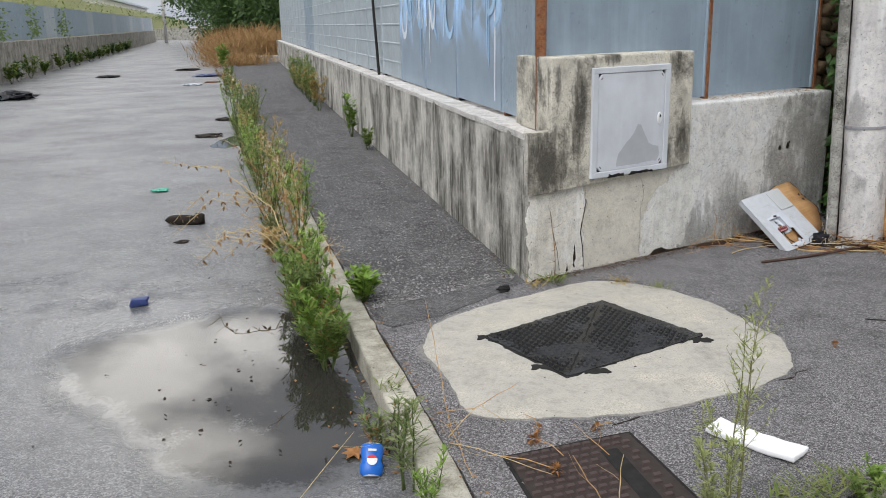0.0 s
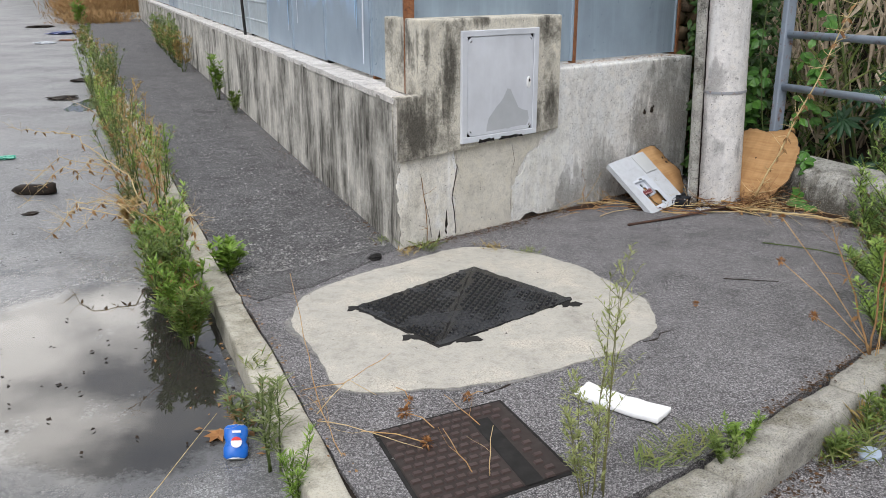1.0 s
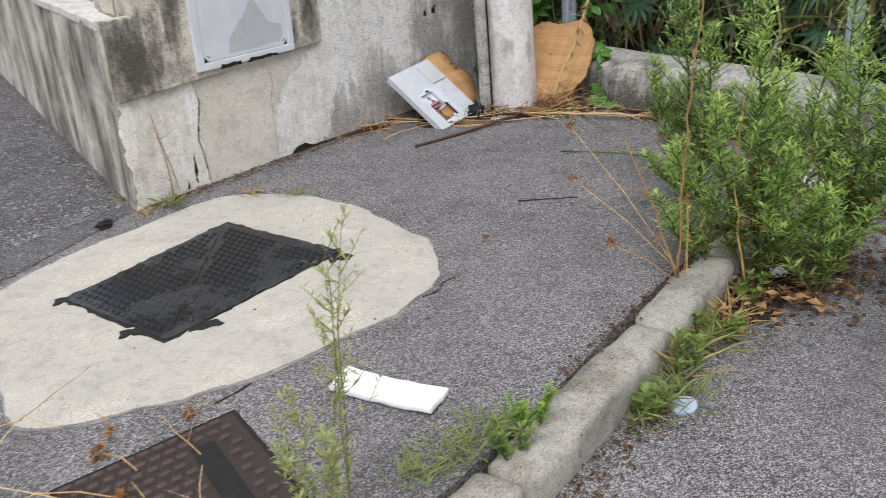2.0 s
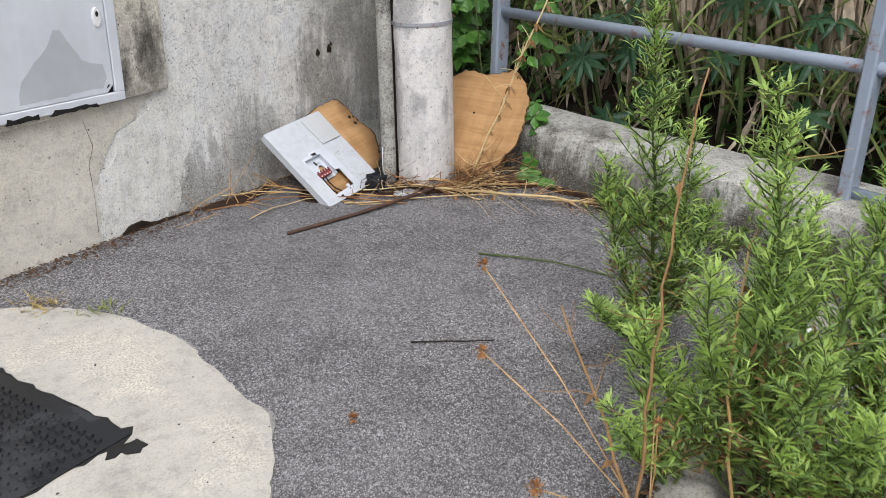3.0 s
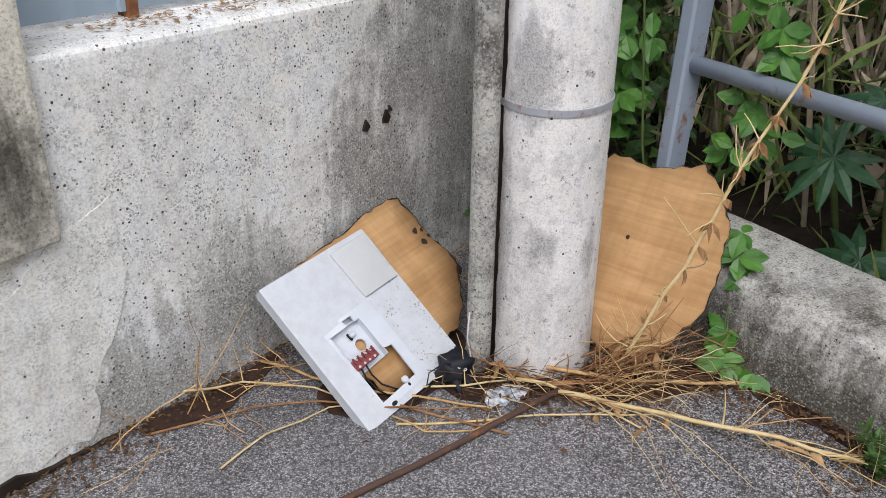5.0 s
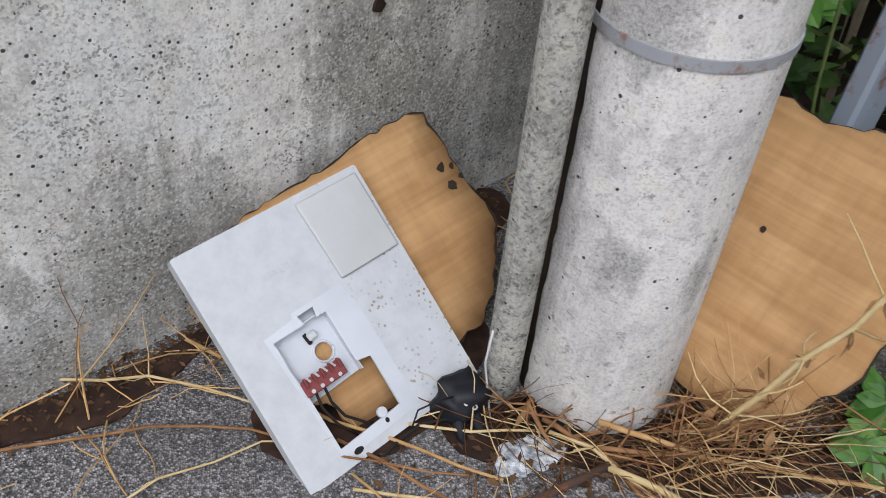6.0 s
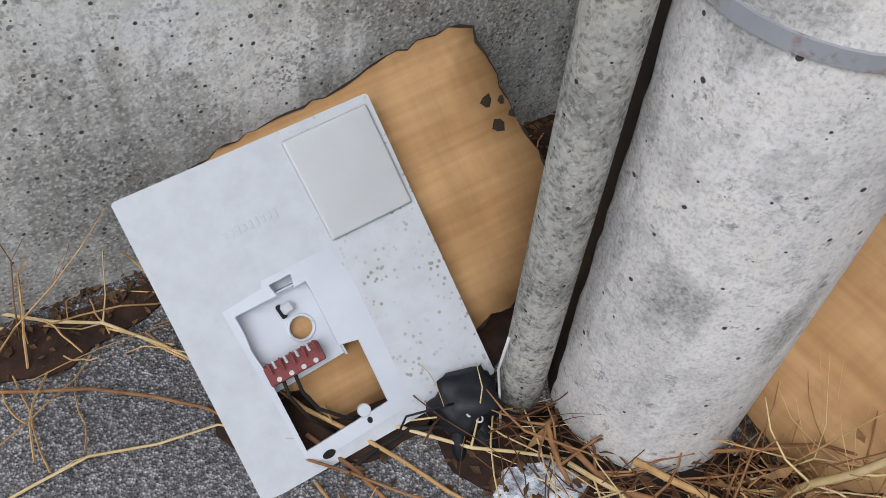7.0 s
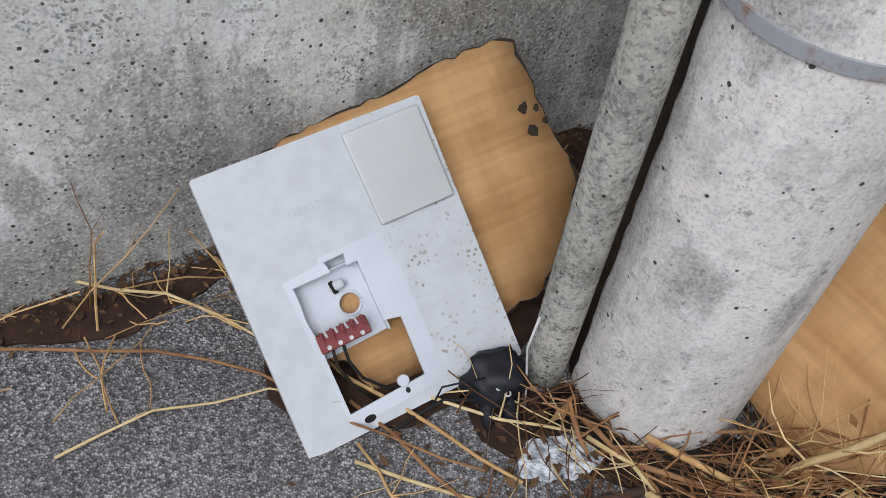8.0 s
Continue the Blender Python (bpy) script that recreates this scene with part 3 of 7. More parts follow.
def water(name):
    """Rain water that thins out between the stones where it is shallow."""
    m = Mat(name)
    at = m.t.nodes.new("ShaderNodeAttribute")
    at.attribute_name = "depth"
    d = m.math('ADD_', at.outputs["Fac"], m.math('MULTIPLY_', m.math('SUBTRACT_', m.noise(3.0, 9, 0.70), 0.5), 1.15))
    d = m.math('ADD_', d, m.math('MULTIPLY_', m.math('SUBTRACT_', m.noise(60, 5, 0.7), 0.5), 0.45))
    m.put(m.ramp(d, (0.42, 0.0), (0.56, 0.5), (0.72, 0.97)), m.b.inputs["Alpha"])
    m.b.inputs["IOR"].default_value = 1.6
    return m.done(m.mix(m.ramp(d, (0.55, 0.0), (0.95, 1.0)), (0.20, 0.20, 0.20), (0.032, 0.03, 0.026)), m.ramp(d, (0.45, 0.16), (0.75, 0.015)), m.bump(m.noise(40, 2), 0.012, 0.004), spec=0.5)


M_water = water("standing water")
NXW, NYW = 82, 86
wv, wf, wd = [], [], []
for j in range(NYW):
    for i in range(NXW):
        x, y = -3.3 + 0.04 * i, 2.45 + 0.04 * j
        wv.append((x, y, ROAD_Z + 0.003))
        wd.append(max(0.0, min(1.0, 0.48 + inside(pud, x, y) / 0.42), min(0.44, 0.40 + inside(film, x, y) / 1.2)))
for j in range(NYW - 1):
    for i in range(NXW - 1):
        q = j * NXW + i
        x, y = wv[q][0] + 0.02, wv[q][1] + 0.02
        if max(wd[q], wd[q + 1], wd[q + NXW], wd[q + NXW + 1]) > 0.02 and (Vector((x, y)) - KERB).dot(Vector((UK.y, -UK.x))) < 0.06:
            wf.append((q, q + 1, q + NXW + 1, q + NXW))
puddle = link_mesh("puddle", wv, wf, M_water)
puddle.data.attributes.new("depth", 'FLOAT', 'POINT').data.foreach_set("value", wd)
tagged(puddle, "shallow rain puddle reflecting the cloudy sky", "puddle", kind="structure")
for k, (x, y, rx, ry) in enumerate(((-2.95, 12.2, 0.24, 0.7),)):
    rng = random.Random(k)
    ring = [(x + rx * math.cos(a / 24 * 6.283) * rng.uniform(0.75, 1.1), y + ry * math.sin(a / 24 * 6.283) * rng.uniform(0.75, 1.1)) for a in range(24)]
    small_pool = part("puddle", prism(smooth_poly(ring, 1), ROAD_Z - 0.02, ROAD_Z + 0.003), M_water)
    small_pool.data.attributes.new("depth", 'FLOAT', 'POINT').data.foreach_set("value", [0.85] * len(small_pool.data.vertices))
    tagged(small_pool, "small shallow puddle on the asphalt", "puddle", kind="structure")

# ---- kerbs, stone by stone ----
def worn(bm, amp):
    """Break up a block's faces and edges a little."""
    bmesh.ops.subdivide_edges(bm, edges=[e for e in bm.edges if e.calc_length() > 0.05], cuts=4, use_grid_fill=True)
    for v_ in bm.verts:
        if v_.co.z > -0.12:
            v_.co += Vector((noise.noise(v_.co * 9), noise.noise(v_.co * 9 + Vector((7, 0, 0))), 0.7 * noise.noise(v_.co * 7 + Vector((0, 5, 0))))) * amp + Vector((0, 0, noise.noise(v_.co * 31))) * amp * 0.35
    return bm


kerb = empty("kerb", pose(KERB.x, KERB.y, 0))
tagged(kerb, "worn concrete kerb beside the street gutter", "kerb", kind="structure")
rng = random.Random(11)
s = -0.46
while s < 36:
    n = 1.0 if s > 1.4 else (0.94 if s < 0.4 else 0.98)
    if s + n > 1.62 and s < 1.62:
        n = 1.62 - s
    bm = prism([kerb_pt(s + 0.004, 0), kerb_pt(s + 0.004, 0.125), kerb_pt(s + n - 0.004, 0.125), kerb_pt(s + n - 0.004, 0)], -0.3, 0.010 + rng.uniform(-0.004, 0.004), 0.012, seg=2)
    adopt(part("kerb_stone", worn(bm, 0.010) if s < 5 else bm, M_kerb, smooth=s < 5), kerb)
    s += n

kerb2 = empty("kerb", pose(1.5, 2.5, 0))
tagged(kerb2, "curved concrete kerb of the driveway", "kerb", kind="structure")


def along(path, w):
    """Left and right edges of a strip beside a path, w wide to its right."""
    a, b = [], []
    for i, p in enumerate(path):
        d = Vector(path[min(i + 1, len(path) - 1)]) - Vector(path[max(i - 1, 0)])
        d.normalize()
        a.append(p)
        b.append((p[0] + d.y * w, p[1] - d.x * w))
    return a, b


inn, outr = along(arc, 0.155)
cuts = [0, 2, 3, 5, 7, 9, 10]
for i, j in zip(cuts[:-1], cuts[1:]):
    bm = prism(inn[i:j + 1] + outr[i:j + 1][::-1], -0.3, 0.012, 0.045, seg=3)
    worn(bm, 0.016)
    bmesh.ops.scale(bm, vec=(0.992, 0.992, 1), verts=bm.verts, space=Matrix.Translation((-sum(p[0] for p in inn[i:j + 1]) / (j + 1 - i), -sum(p[1] for p in inn[i:j + 1]) / (j + 1 - i), 0)))
    adopt(part("kerb_stone", bm, M_kerb2, smooth=True), kerb2)
inn2, out2 = along([(0.10, 2.0), (0.20, 1.92), (0.32, 1.92), (0.45, 2.0)], 0.13)
adopt(part("kerb_stone", prism(inn2 + out2[::-1], -0.3, 0.008, 0.01), M_kerb2), kerb2)

# ---- the two walls ----
tagged(part("wall_street", prism([C[:], wr_(0.22, 0), inner(0.155), inner(WALL_T), wl(33.5, WALL_T), wl(33.5, 0)], -0.3, 0.86, 0.014, seg=2), M_wall_l), "low grey concrete wall with dark damp streaks", "wall", kind="structure")
wall_yard = tagged(part("wall_yard", prism([wr_(0.224, 0), wr_(2.80, 0), wr_(2.80, WALL_T), wr_(0.57, WALL_T), wr_(0.224, 0.155)], -0.3, 0.95, 0.022, seg=3), M_wall_r), "low pale concrete wall pitted with air holes", "wall", kind="structure")
rng = random.Random(17)
coping = [wl(0.03 + 0.16 * k, -0.008 + rng.uniform(-0.010, 0.010)) for k in range(200)] + [wl(32.0, 0.165), wl(0.6, 0.165), wl(0.42, 0.10), wl(0.03, 0.10)]
tagged(part("coping", prism(coping, 0.832, 0.866), M_cap), "pale crumbled mortar along the wall top", "coping", kind="structure")


def on_wall(poly, d0, d1, seed=None, step=0.05, amp=0.008):
    """A slab on the yard wall; poly in metres along it and up, from d0 to d1 in front of its face."""
    if seed is not None:
        w = 0.035 if len(poly) > 6 and step == 0.05 else 0.0
        poly = [(x + w * noise.fractal((x * 7, y * 7, seed), 0.8, 2.2, 5), y + (w * noise.fractal((x * 7, y * 7, seed + 5), 0.8, 2.2, 5) if 0.01 < y < 0.5 else 0)) for x, y in rough_poly(poly, 0.012 if w else step, amp * (0.2 if w else 1), seed)]
    b = bmesh.new()
    lo = [b.verts.new((*wr_(s_, -d0), z_)) for s_, z_ in poly]
    hi = [b.verts.new((*wr_(s_, -d1), z_)) for s_, z_ in poly]
    b.faces.new(hi)
    for i in range(len(poly)):
        b.faces.new((lo[i], lo[(i + 1) % len(poly)], hi[(i + 1) % len(poly)], hi[i]))
    return b


M_plaster = concrete("pale cracked plaster", (0.78, 0.755, 0.69), (0.22, 0.205, 0.17), 0.55, streak=True, pits=0.3, seed=17, mottle=0.7, grit=0.5)
M_bloom = concrete("white plaster bloom", (0.82, 0.81, 0.765), (0.22, 0.205, 0.17), 0.5, streak=True, pits=0.4, seed=18, mottle=0.6, grit=0.5, salt=0.55)
M_plaster2 = concrete("grey patched plaster", (0.66, 0.63, 0.55), (0.27, 0.25, 0.20), 0.5, streak=False, pits=0.3, seed=19, grit=0.5)
adopt(part("plaster", on_wall([(0.012, -0.02), (0.012, 0.515), (0.42, 0.535), (0.44, 0.40), (0.40, 0.22), (0.44, 0.10), (0.43, -0.02)], -0.01, 0.004, 4), M_plaster, label="pale plaster skin"), wall_yard)
adopt(part("plaster", on_wall([(0.435, -0.02), (0.445, 0.12), (0.41, 0.24), (0.45, 0.42), (0.43, 0.535), (1.25, 0.565), (1.13, 0.47), (1.00, 0.40), (0.97, 0.30), (0.90, 0.24), (0.93, 0.10), (0.90, -0.02)], -0.01, 0.006, 8), M_plaster2, label="grey patched plaster"), wall_yard)
adopt(part("plaster", on_wall([(0.935, -0.02), (0.945, 0.10), (0.915, 0.24), (0.985, 0.30), (1.02, 0.40), (1.15, 0.47), (1.28, 0.55), (1.42, 0.62), (1.45, 0.40), (1.34, 0.16), (1.30, 0.05), (1.15, 0.01)], -0.01, 0.003, 9), M_bloom, label="white plaster skin"), wall_yard)
# cracks, holes and a burnt foot
M_black = metal_paint("soot black", (0.012, 0.011, 0.010), rough=0.85)
rng = random.Random(5)
for pts in ([(0.436, 0.53), (0.45, 0.42), (0.425, 0.33), (0.41, 0.24), (0.43, 0.15), (0.44, 0.02)], [(0.905, 0.5), (0.93, 0.4), (0.9, 0.33), (0.905, 0.2), (0.90, 0.05)], [(0.17, 0.42), (0.19, 0.30), (0.23, 0.15), (0.25, 0.03)]):
    poly = [(s_ + rng.uniform(0, 0.002), z_) for s_, z_ in pts] + [(s_ + 0.0008 + rng.uniform(0, 0.0018), z_ + 0.002) for s_, z_ in pts[::-1]]
    adopt(part("crack", on_wall(poly, -0.004, 0.0072), M_soil, label="dark crack"), wall_yard)
for s_, z_, w_, h_ in ((2.245, 0.580, 0.012, 0.017), (2.33, 0.588, 0.014, 0.020), (2.345, 0.61, 0.006, 0.008), (1.30, 0.86, 0.009, 0.006), (0.365, 0.10, 0.008, 0.075), (0.31, 0.04, 0.008, 0.03)):
    adopt(part("spall", on_wall([(s_ - w_, z_ - h_ * 0.7), (s_ + w_ * 0.4, z_ - h_), (s_ + w_, z_ + h_ * 0.2), (s_ + w_ * 0.2, z_ + h_), (s_ - w_ * 0.8, z_ + h_ * 0.3)], -0.005, 0.0065, 3, 0.015, 0.006), M_soil, label="dark broken hole"), wall_yard)
adopt(part("burnt_foot", on_wall([(1.0, -0.02), (1.01, 0.01), (1.05, 0.03), (1.11, 0.035), (1.16, 0.012), (1.35, 0.006), (1.38, -0.02)], -0.005, 0.012, 6, 0.03, 0.006), M_soil, label="rusty dark edge at the wall's foot"), wall_yard)

# ---- meter block ----
block = empty("meter_block", pose(C.x, C.y, 0))
tagged(block, "mouldy rendered meter block with a grey steel door", "meter box")
body = prism([wr_(0.012, -0.03), wr_(1.30, -0.03), wr_(1.30, 0.05), wr_(0.012, 0.05)], [0.51, 0.568, 0.568, 0.51], 0.872, 0.008, seg=2)
prism([wr_(0.155, -0.0295), wr_(1.2995, -0.0295), wr_(1.30, 0.36), wl(0.55, 0.34), wl(0.55, 0.115)], 0.85, 1.28, 0.012, body, seg=2)
adopt(part("body", body, M_block), block)
DOOR = Matrix.Translation((*wr_(0.765, -0.031), 0.888)) @ pose(0, 0, 0, 0, 0, 32)


def on_door(b, name, mat, parent, label=""):
    ob = part(name, b, mat, None, label)
    ob.data.transform(DOOR)
    return adopt(ob, parent)


def cut_corner(w, h, c):
    return [(-w / 2 + c, -h / 2), (w / 2 - c, -h / 2), (w / 2, -h / 2 + c), (w / 2, h / 2 - c), (w / 2 - c, h / 2), (-w / 2 + c, h / 2), (-w / 2, h / 2 - c), (-w / 2, -h / 2 + c)]


def upright(poly, y0, y1, bevel=0.0):
    """A slab standing in the xz plane from y0 to y1."""
    b = prism(poly, y0, y1, bevel)
    bmesh.ops.transform(b, matrix=Matrix(((1, 0, 0, 0), (0, 0, 1, 0), (0, 1, 0, 0), (0, 0, 0, 1))), verts=b.verts)
    return b


M_door = metal_paint("pale grey door enamel", (0.60, 0.62, 0.66), rough=0.42, streaks=0.12)
frm = bmesh.new()
for w_, h_, x_, z_ in ((0.63, 0.035, 0, 0.305), (0.63, 0.035, 0, -0.305), (0.042, 0.575, -0.294, 0), (0.042, 0.575, 0.294, 0)):
    cuboid(w_, 0.024, h_, pose(x_, -0.004, z_), 0.003, frm)
on_door(frm, "door_frame", M_door, block)
door = on_door(upright(cut_corner(0.542, 0.572, 0.03), -0.012, 0.008, 0.003), "door", M_door, block, "pale grey steel door, scuffed")
on_door(cuboid(0.55, 0.004, 0.58, pose(0, 0.001, 0)), "door_gap", M_black, block, "dark gap round the door")
lk = upright([(0.017 * math.cos(a / 16 * 6.283), 0.036 * math.sin(a / 16 * 6.283)) for a in range(16)], -0.020, -0.010, 0.002)
bmesh.ops.translate(lk, vec=(0.232, 0, 0.0), verts=lk.verts)
lock = on_door(lk, "lock", metal_paint("white plastic", (0.75, 0.75, 0.74), rough=0.35), block, "white oval lock")
lk = upright([(0.006 * math.cos(a / 10 * 6.283), 0.010 * math.sin(a / 10 * 6.283)) for a in range(10)], -0.022, -0.019)
bmesh.ops.translate(lk, vec=(0.232, 0, 0.012), verts=lk.verts)
on_door(lk, "keyhole", M_black, block)
for x_, z_ in ((-0.245, 0.26), (0.245, 0.26), (-0.245, -0.26), (0.245, -0.26)):
    on_door(cuboid(0.017, 0.003, 0.005, pose(x_, -0.0125, z_, 0, 45 if x_ * z_ > 0 else -45, 0), 0.001), "screw", M_black, block)
M_stain = metal_paint("dull grey stain", (0.45, 0.47, 0.49), rough=0.6)
st = [(-0.12, -0.272), (-0.10, -0.19), (-0.04, -0.13), (0.02, -0.08), (0.05, -0.03), (0.075, -0.03), (0.12, -0.09), (0.15, -0.15), (0.19, -0.165), (0.235, -0.17), (0.245, -0.23), (0.22, -0.262)]
on_door(upright(rough_poly(st, 0.03, 0.004, 2), -0.0126, -0.0118), "stain", M_stain, block, "grey water stain on the door")
# black strips painted in for the dark, shaded gap under the door
for x_, w_ in ((0.09, 0.10), (-0.10, 0.05), (-0.15, 0.03)):
    on_door(upright(rough_poly([(x_ - w_, -0.326), (x_ + w_, -0.326), (x_ + w_ * 0.9, -0.312), (x_ - w_ * 0.8, -0.308)], 0.02, 0.004, 7), -0.0175, -0.010), "burn", M_black, block, "dark strip for the shaded gap under the door")

# ---- sheet metal fences ----
M_graf = metal_paint("pale blue spray paint", (0.42, 0.62, 0.82), rough=0.55)
M_graf_w = metal_paint("white spray paint", (0.78, 0.82, 0.88), rough=0.55)


def sheet(a, b, z0, z1, mat, parent, ribs=0):
    """A folded sheet between plan points a and b, with turned edges and ribs."""
    a, b = Vector(a), Vector(b)
    u = (b - a).normalized()
    n = Vector((u.y, -u.x))
    w = (b - a).length
    bm = bmesh.new()
    R = Matrix(((u.x, n.x, 0, a.x), (u.y, n.y, 0, a.y), (0, 0, 1, 0), (0, 0, 0, 1)))
    zs = [(z0, 0.0)]
    for k in range(ribs):
        z = z0 + (k + 0.8) * (z1 - z0) / (ribs + 1)
        zs += [(z - 0.012, 0.0), (z - 0.006, 0.006), (z + 0.006, 0.006), (z + 0.012, 0.0)]
    zs.append((z1, 0.0))
    xs = [(0, 1), (0.014, 1), (0.018, 0), (w - 0.018, 0), (w - 0.014, 1), (w, 1)]
    lay = []
    for back in (0, 1):
        lay.append([[bm.verts.new(R @ Vector((x, -0.006 if back else (0.012 if fl else 0.002 + d), z))) for x, fl in xs] for z, d in zs])
    for q, g in enumerate(lay):
        for r0_, r1_ in zip(g[:-1], g[1:]):
            for i in range(5):
                bm.faces.new((r0_[i], r0_[i + 1], r1_[i + 1], r1_[i]))
    for i in range(5):
        for r_ in (0, -1):
            bm.faces.new((lay[0][r_][i], lay[0][r_][i + 1], lay[1][r_][i + 1], lay[1][r_][i]))
    for i in (0, 5):
        for r_ in range(len(zs) - 1):
            bm.faces.new((lay[0][r_][i], lay[0][r_ + 1][i], lay[1][r_ + 1][i], lay[1][r_][i]))
    return adopt(part("panel", bm, mat), parent)


MS = Mat("sheet metal dusted with pale blue spray")
scol = MS.ramp(MS.noise(3.5, 5, 0.6), (0.3, (0.25, 0.31, 0.38)), (0.7, (0.30, 0.37, 0.44)))
puff = MS.math('MULTIPLY', MS.ramp(MS.noise(2.3, 4, 0.55, distort=0.8), (0.42, 0.0), (0.56, 1.0)), MS.ramp(MS.math('MULTIPLY', MS.sep(MS.pos, 2), 0.33), (0.40, 0.0), (0.52, 1.0)))
scol = MS.mix(MS.math('MULTIPLY', puff, 0.9), scol, (0.44, 0.66, 0.95))
M_spray = MS.done(scol, 0.45, MS.bump(MS.noise(90, 3), 0.1, 0.002), spec=0.4)

fence = empty("street_fence", pose(*wl(0.5, 0.18), 0.86))
tagged(fence, "tall blue grey sheet metal fence with sprayed paint", "fence")
corner = inner(0.18)
edge = [corner] + [wl(1.04 + 1.26 * k, 0.18) for k in range(26)]
rng = random.Random(2)
for k, (a, b) in enumerate(zip(edge[:-1], edge[1:])):
    u = (Vector(b) - Vector(a)).normalized() * 0.014
    a2, b2 = (a[0] + u.x, a[1] + u.y), (b[0] - u.x, b[1] - u.y)
    sheet(b2, a2, 0.875 + rng.uniform(0, 0.012), 2.95, M_spray if k in (1, 2, 3) else M_panel if k < 4 or k in (13, 14) else M_panel_w, fence, 0 if k < 4 else 9)
    pst = cuboid(0.045, 0.05, 2.12, Matrix.Translation((b[0] + NL.x * 0.035, b[1] + NL.y * 0.035, 1.9)) @ pose(0, 0, 0, 0, 0, 12.5), 0.004)
    adopt(part("post", pst, M_rust if k % 3 == 0 else M_black), fence)
adopt(part("post", cuboid(0.06, 0.06, 2.3, Matrix.Translation((corner[0] - 0.01, corner[1] + 0.0, 1.95)), 0.004), M_rust, label="rust brown corner post"), fence)
v, fc = tube([(*wl(6.1, 0.12), 0.87), (*wl(6.9, 0.14), 2.9)], 0.018, 6)
adopt(link_mesh("brace", v, fc, M_black, label="thin dark leaning brace"), fence)
# sprayed scrawl: loops, arcs and drips, flat on the sheets
for k in range(1, 4):
    rng = random.Random(40 + k)
    for q in range(24):
        s0 = 1.04 + 1.26 * (k - 1) + rng.uniform(0.12, 1.08)
        top = rng.choice((2.62, 2.15, 1.75)) + rng.uniform(-0.1, 0.1)
        w = rng.uniform(0.020, 0.040)
        if q % 5 < 2:
            a0, a1, rx_, rz_ = rng.uniform(0, 6.28), rng.uniform(3.2, 5.6), rng.uniform(0.08, 0.17), rng.uniform(0.16, 0.27)
            pts = [(s0 + rx_ * math.cos(a0 + a1 * i / 22), top - 0.12 + rz_ * math.sin(a0 + a1 * i / 22)) for i in range(23)]
        elif q % 5 == 2:
            ln = rng.uniform(0.3, 0.55)
            pts = [(s0 + 0.09 * math.sin(i * 0.42 + q), top - ln * i / 15) for i in range(16)]
        else:
            ln = rng.uniform(0.25, 0.8)
            w *= 0.5
            pts = [(s0 + 0.006 * math.sin(i + q), top - ln * i / 6) for i in range(7)]
        s_lo, s_hi = 1.085 + 1.26 * (k - 1), 1.01 + 1.26 * k - 0.05
        vv, ff = [], []
        for i, (s_, z_) in enumerate(pts):
            j0, j1 = pts[max(0, i - 1)], pts[min(len(pts) - 1, i + 1)]
            ds, dz = j1[0] - j0[0], j1[1] - j0[1]
            ll = math.hypot(ds, dz) or 1.0
            taper = w * (0.35 + 0.65 * math.sin(math.pi * (i + 0.6) / (len(pts) + 0.2)))
            for sg in (-1, 1):
                vv.append((*wl(min(max(s_ - dz / ll * taper * sg, s_lo), s_hi), 0.176 - 0.0003 * q), z_ + ds / ll * taper * sg))
        for i in range(len(pts) - 1):
            ff.append((2 * i, 2 * i + 1, 2 * i + 3, 2 * i + 2))
        adopt(link_mesh("spray_stroke", vv, ff, M_graf if q % 3 else M_graf_w), fence)

yard = empty("yard_fence", pose(*wr_(1.6, 0.18), 0.95))
tagged(yard, "blue grey sheet metal fence with rusty posts", "fence")
for s0, s1 in ((0.262, 1.635), (1.665, 2.79)):
    sheet(wr_(s0, 0.18), wr_(s1, 0.18), 0.965, 2.95, M_panel, yard)
for s0, mt in ((1.65, M_rust), (2.81, M_rust)):
    adopt(part("post", cuboid(0.028, 0.05, 2.05, Matrix.Translation((*wr_(s0, 0.185), 1.96)) @ pose(0, 0, 0, 0, 0, 32), 0.003), mt), yard)
# debris on the wall's top
rng = random.Random(8)
tagged(leaf_mesh("leaf_litter", [((*wr_(rng.uniform(1.5, 2.75), rng.uniform(0.06, 0.16)), 0.953 + rng.uniform(0, 0.006)), rnd_dir(rng), (0, 0, 1), rng.uniform(0.01, 0.04), rng.uniform(0.005, 0.015)) for _ in range(260)], M_dry), "brown leaf litter on the wall top", "leaf litter", kind="stuff")

# ---- stone pier at the wall's end ----
def stone_mesh(seed, size):
    rng = random.Random(seed)
    b = bmesh.new()
    bmesh.ops.create_icosphere(b, subdivisions=2, radius=1)
    for v_ in b.verts:
        k = 1 + 0.28 * noise.noise(v_.co * 1.3 + Vector((seed * 3.1, 0, 0)))
        c = v_.co
        v_.co = Vector([math.copysign(abs(x) ** 0.6, x) * k * sz for x, sz in zip(c, size)])
    return b


M_stone = concrete("brown field stone", (0.20, 0.14, 0.085), (0.045, 0.035, 0.025), 0.8, streak=False, pits=0.0, seed=41)
pier = empty("stone_pier", pose(*wr_(3.0, 0.35), 0))
tagged(pier, "rough brown stone pier at the wall end", "pier")
rng = random.Random(4)
for lay in range(20):
    for col in range(3):
        b = stone_mesh(lay * 3 + col, (0.085, 0.12, 0.062))
        bmesh.ops.transform(b, matrix=Matrix.Translation((*wr_(2.92 + 0.14 * col + rng.uniform(-.02, .02), 0.28 + rng.uniform(-.02, .02)), 0.05 + lay * 0.105)) @ pose(0, 0, 0, rng.uniform(-8, 8), rng.uniform(-8, 8), 32 + rng.uniform(-15, 15)), verts=b.verts)
        adopt(part("stone", b, M_stone, smooth=True), pier)

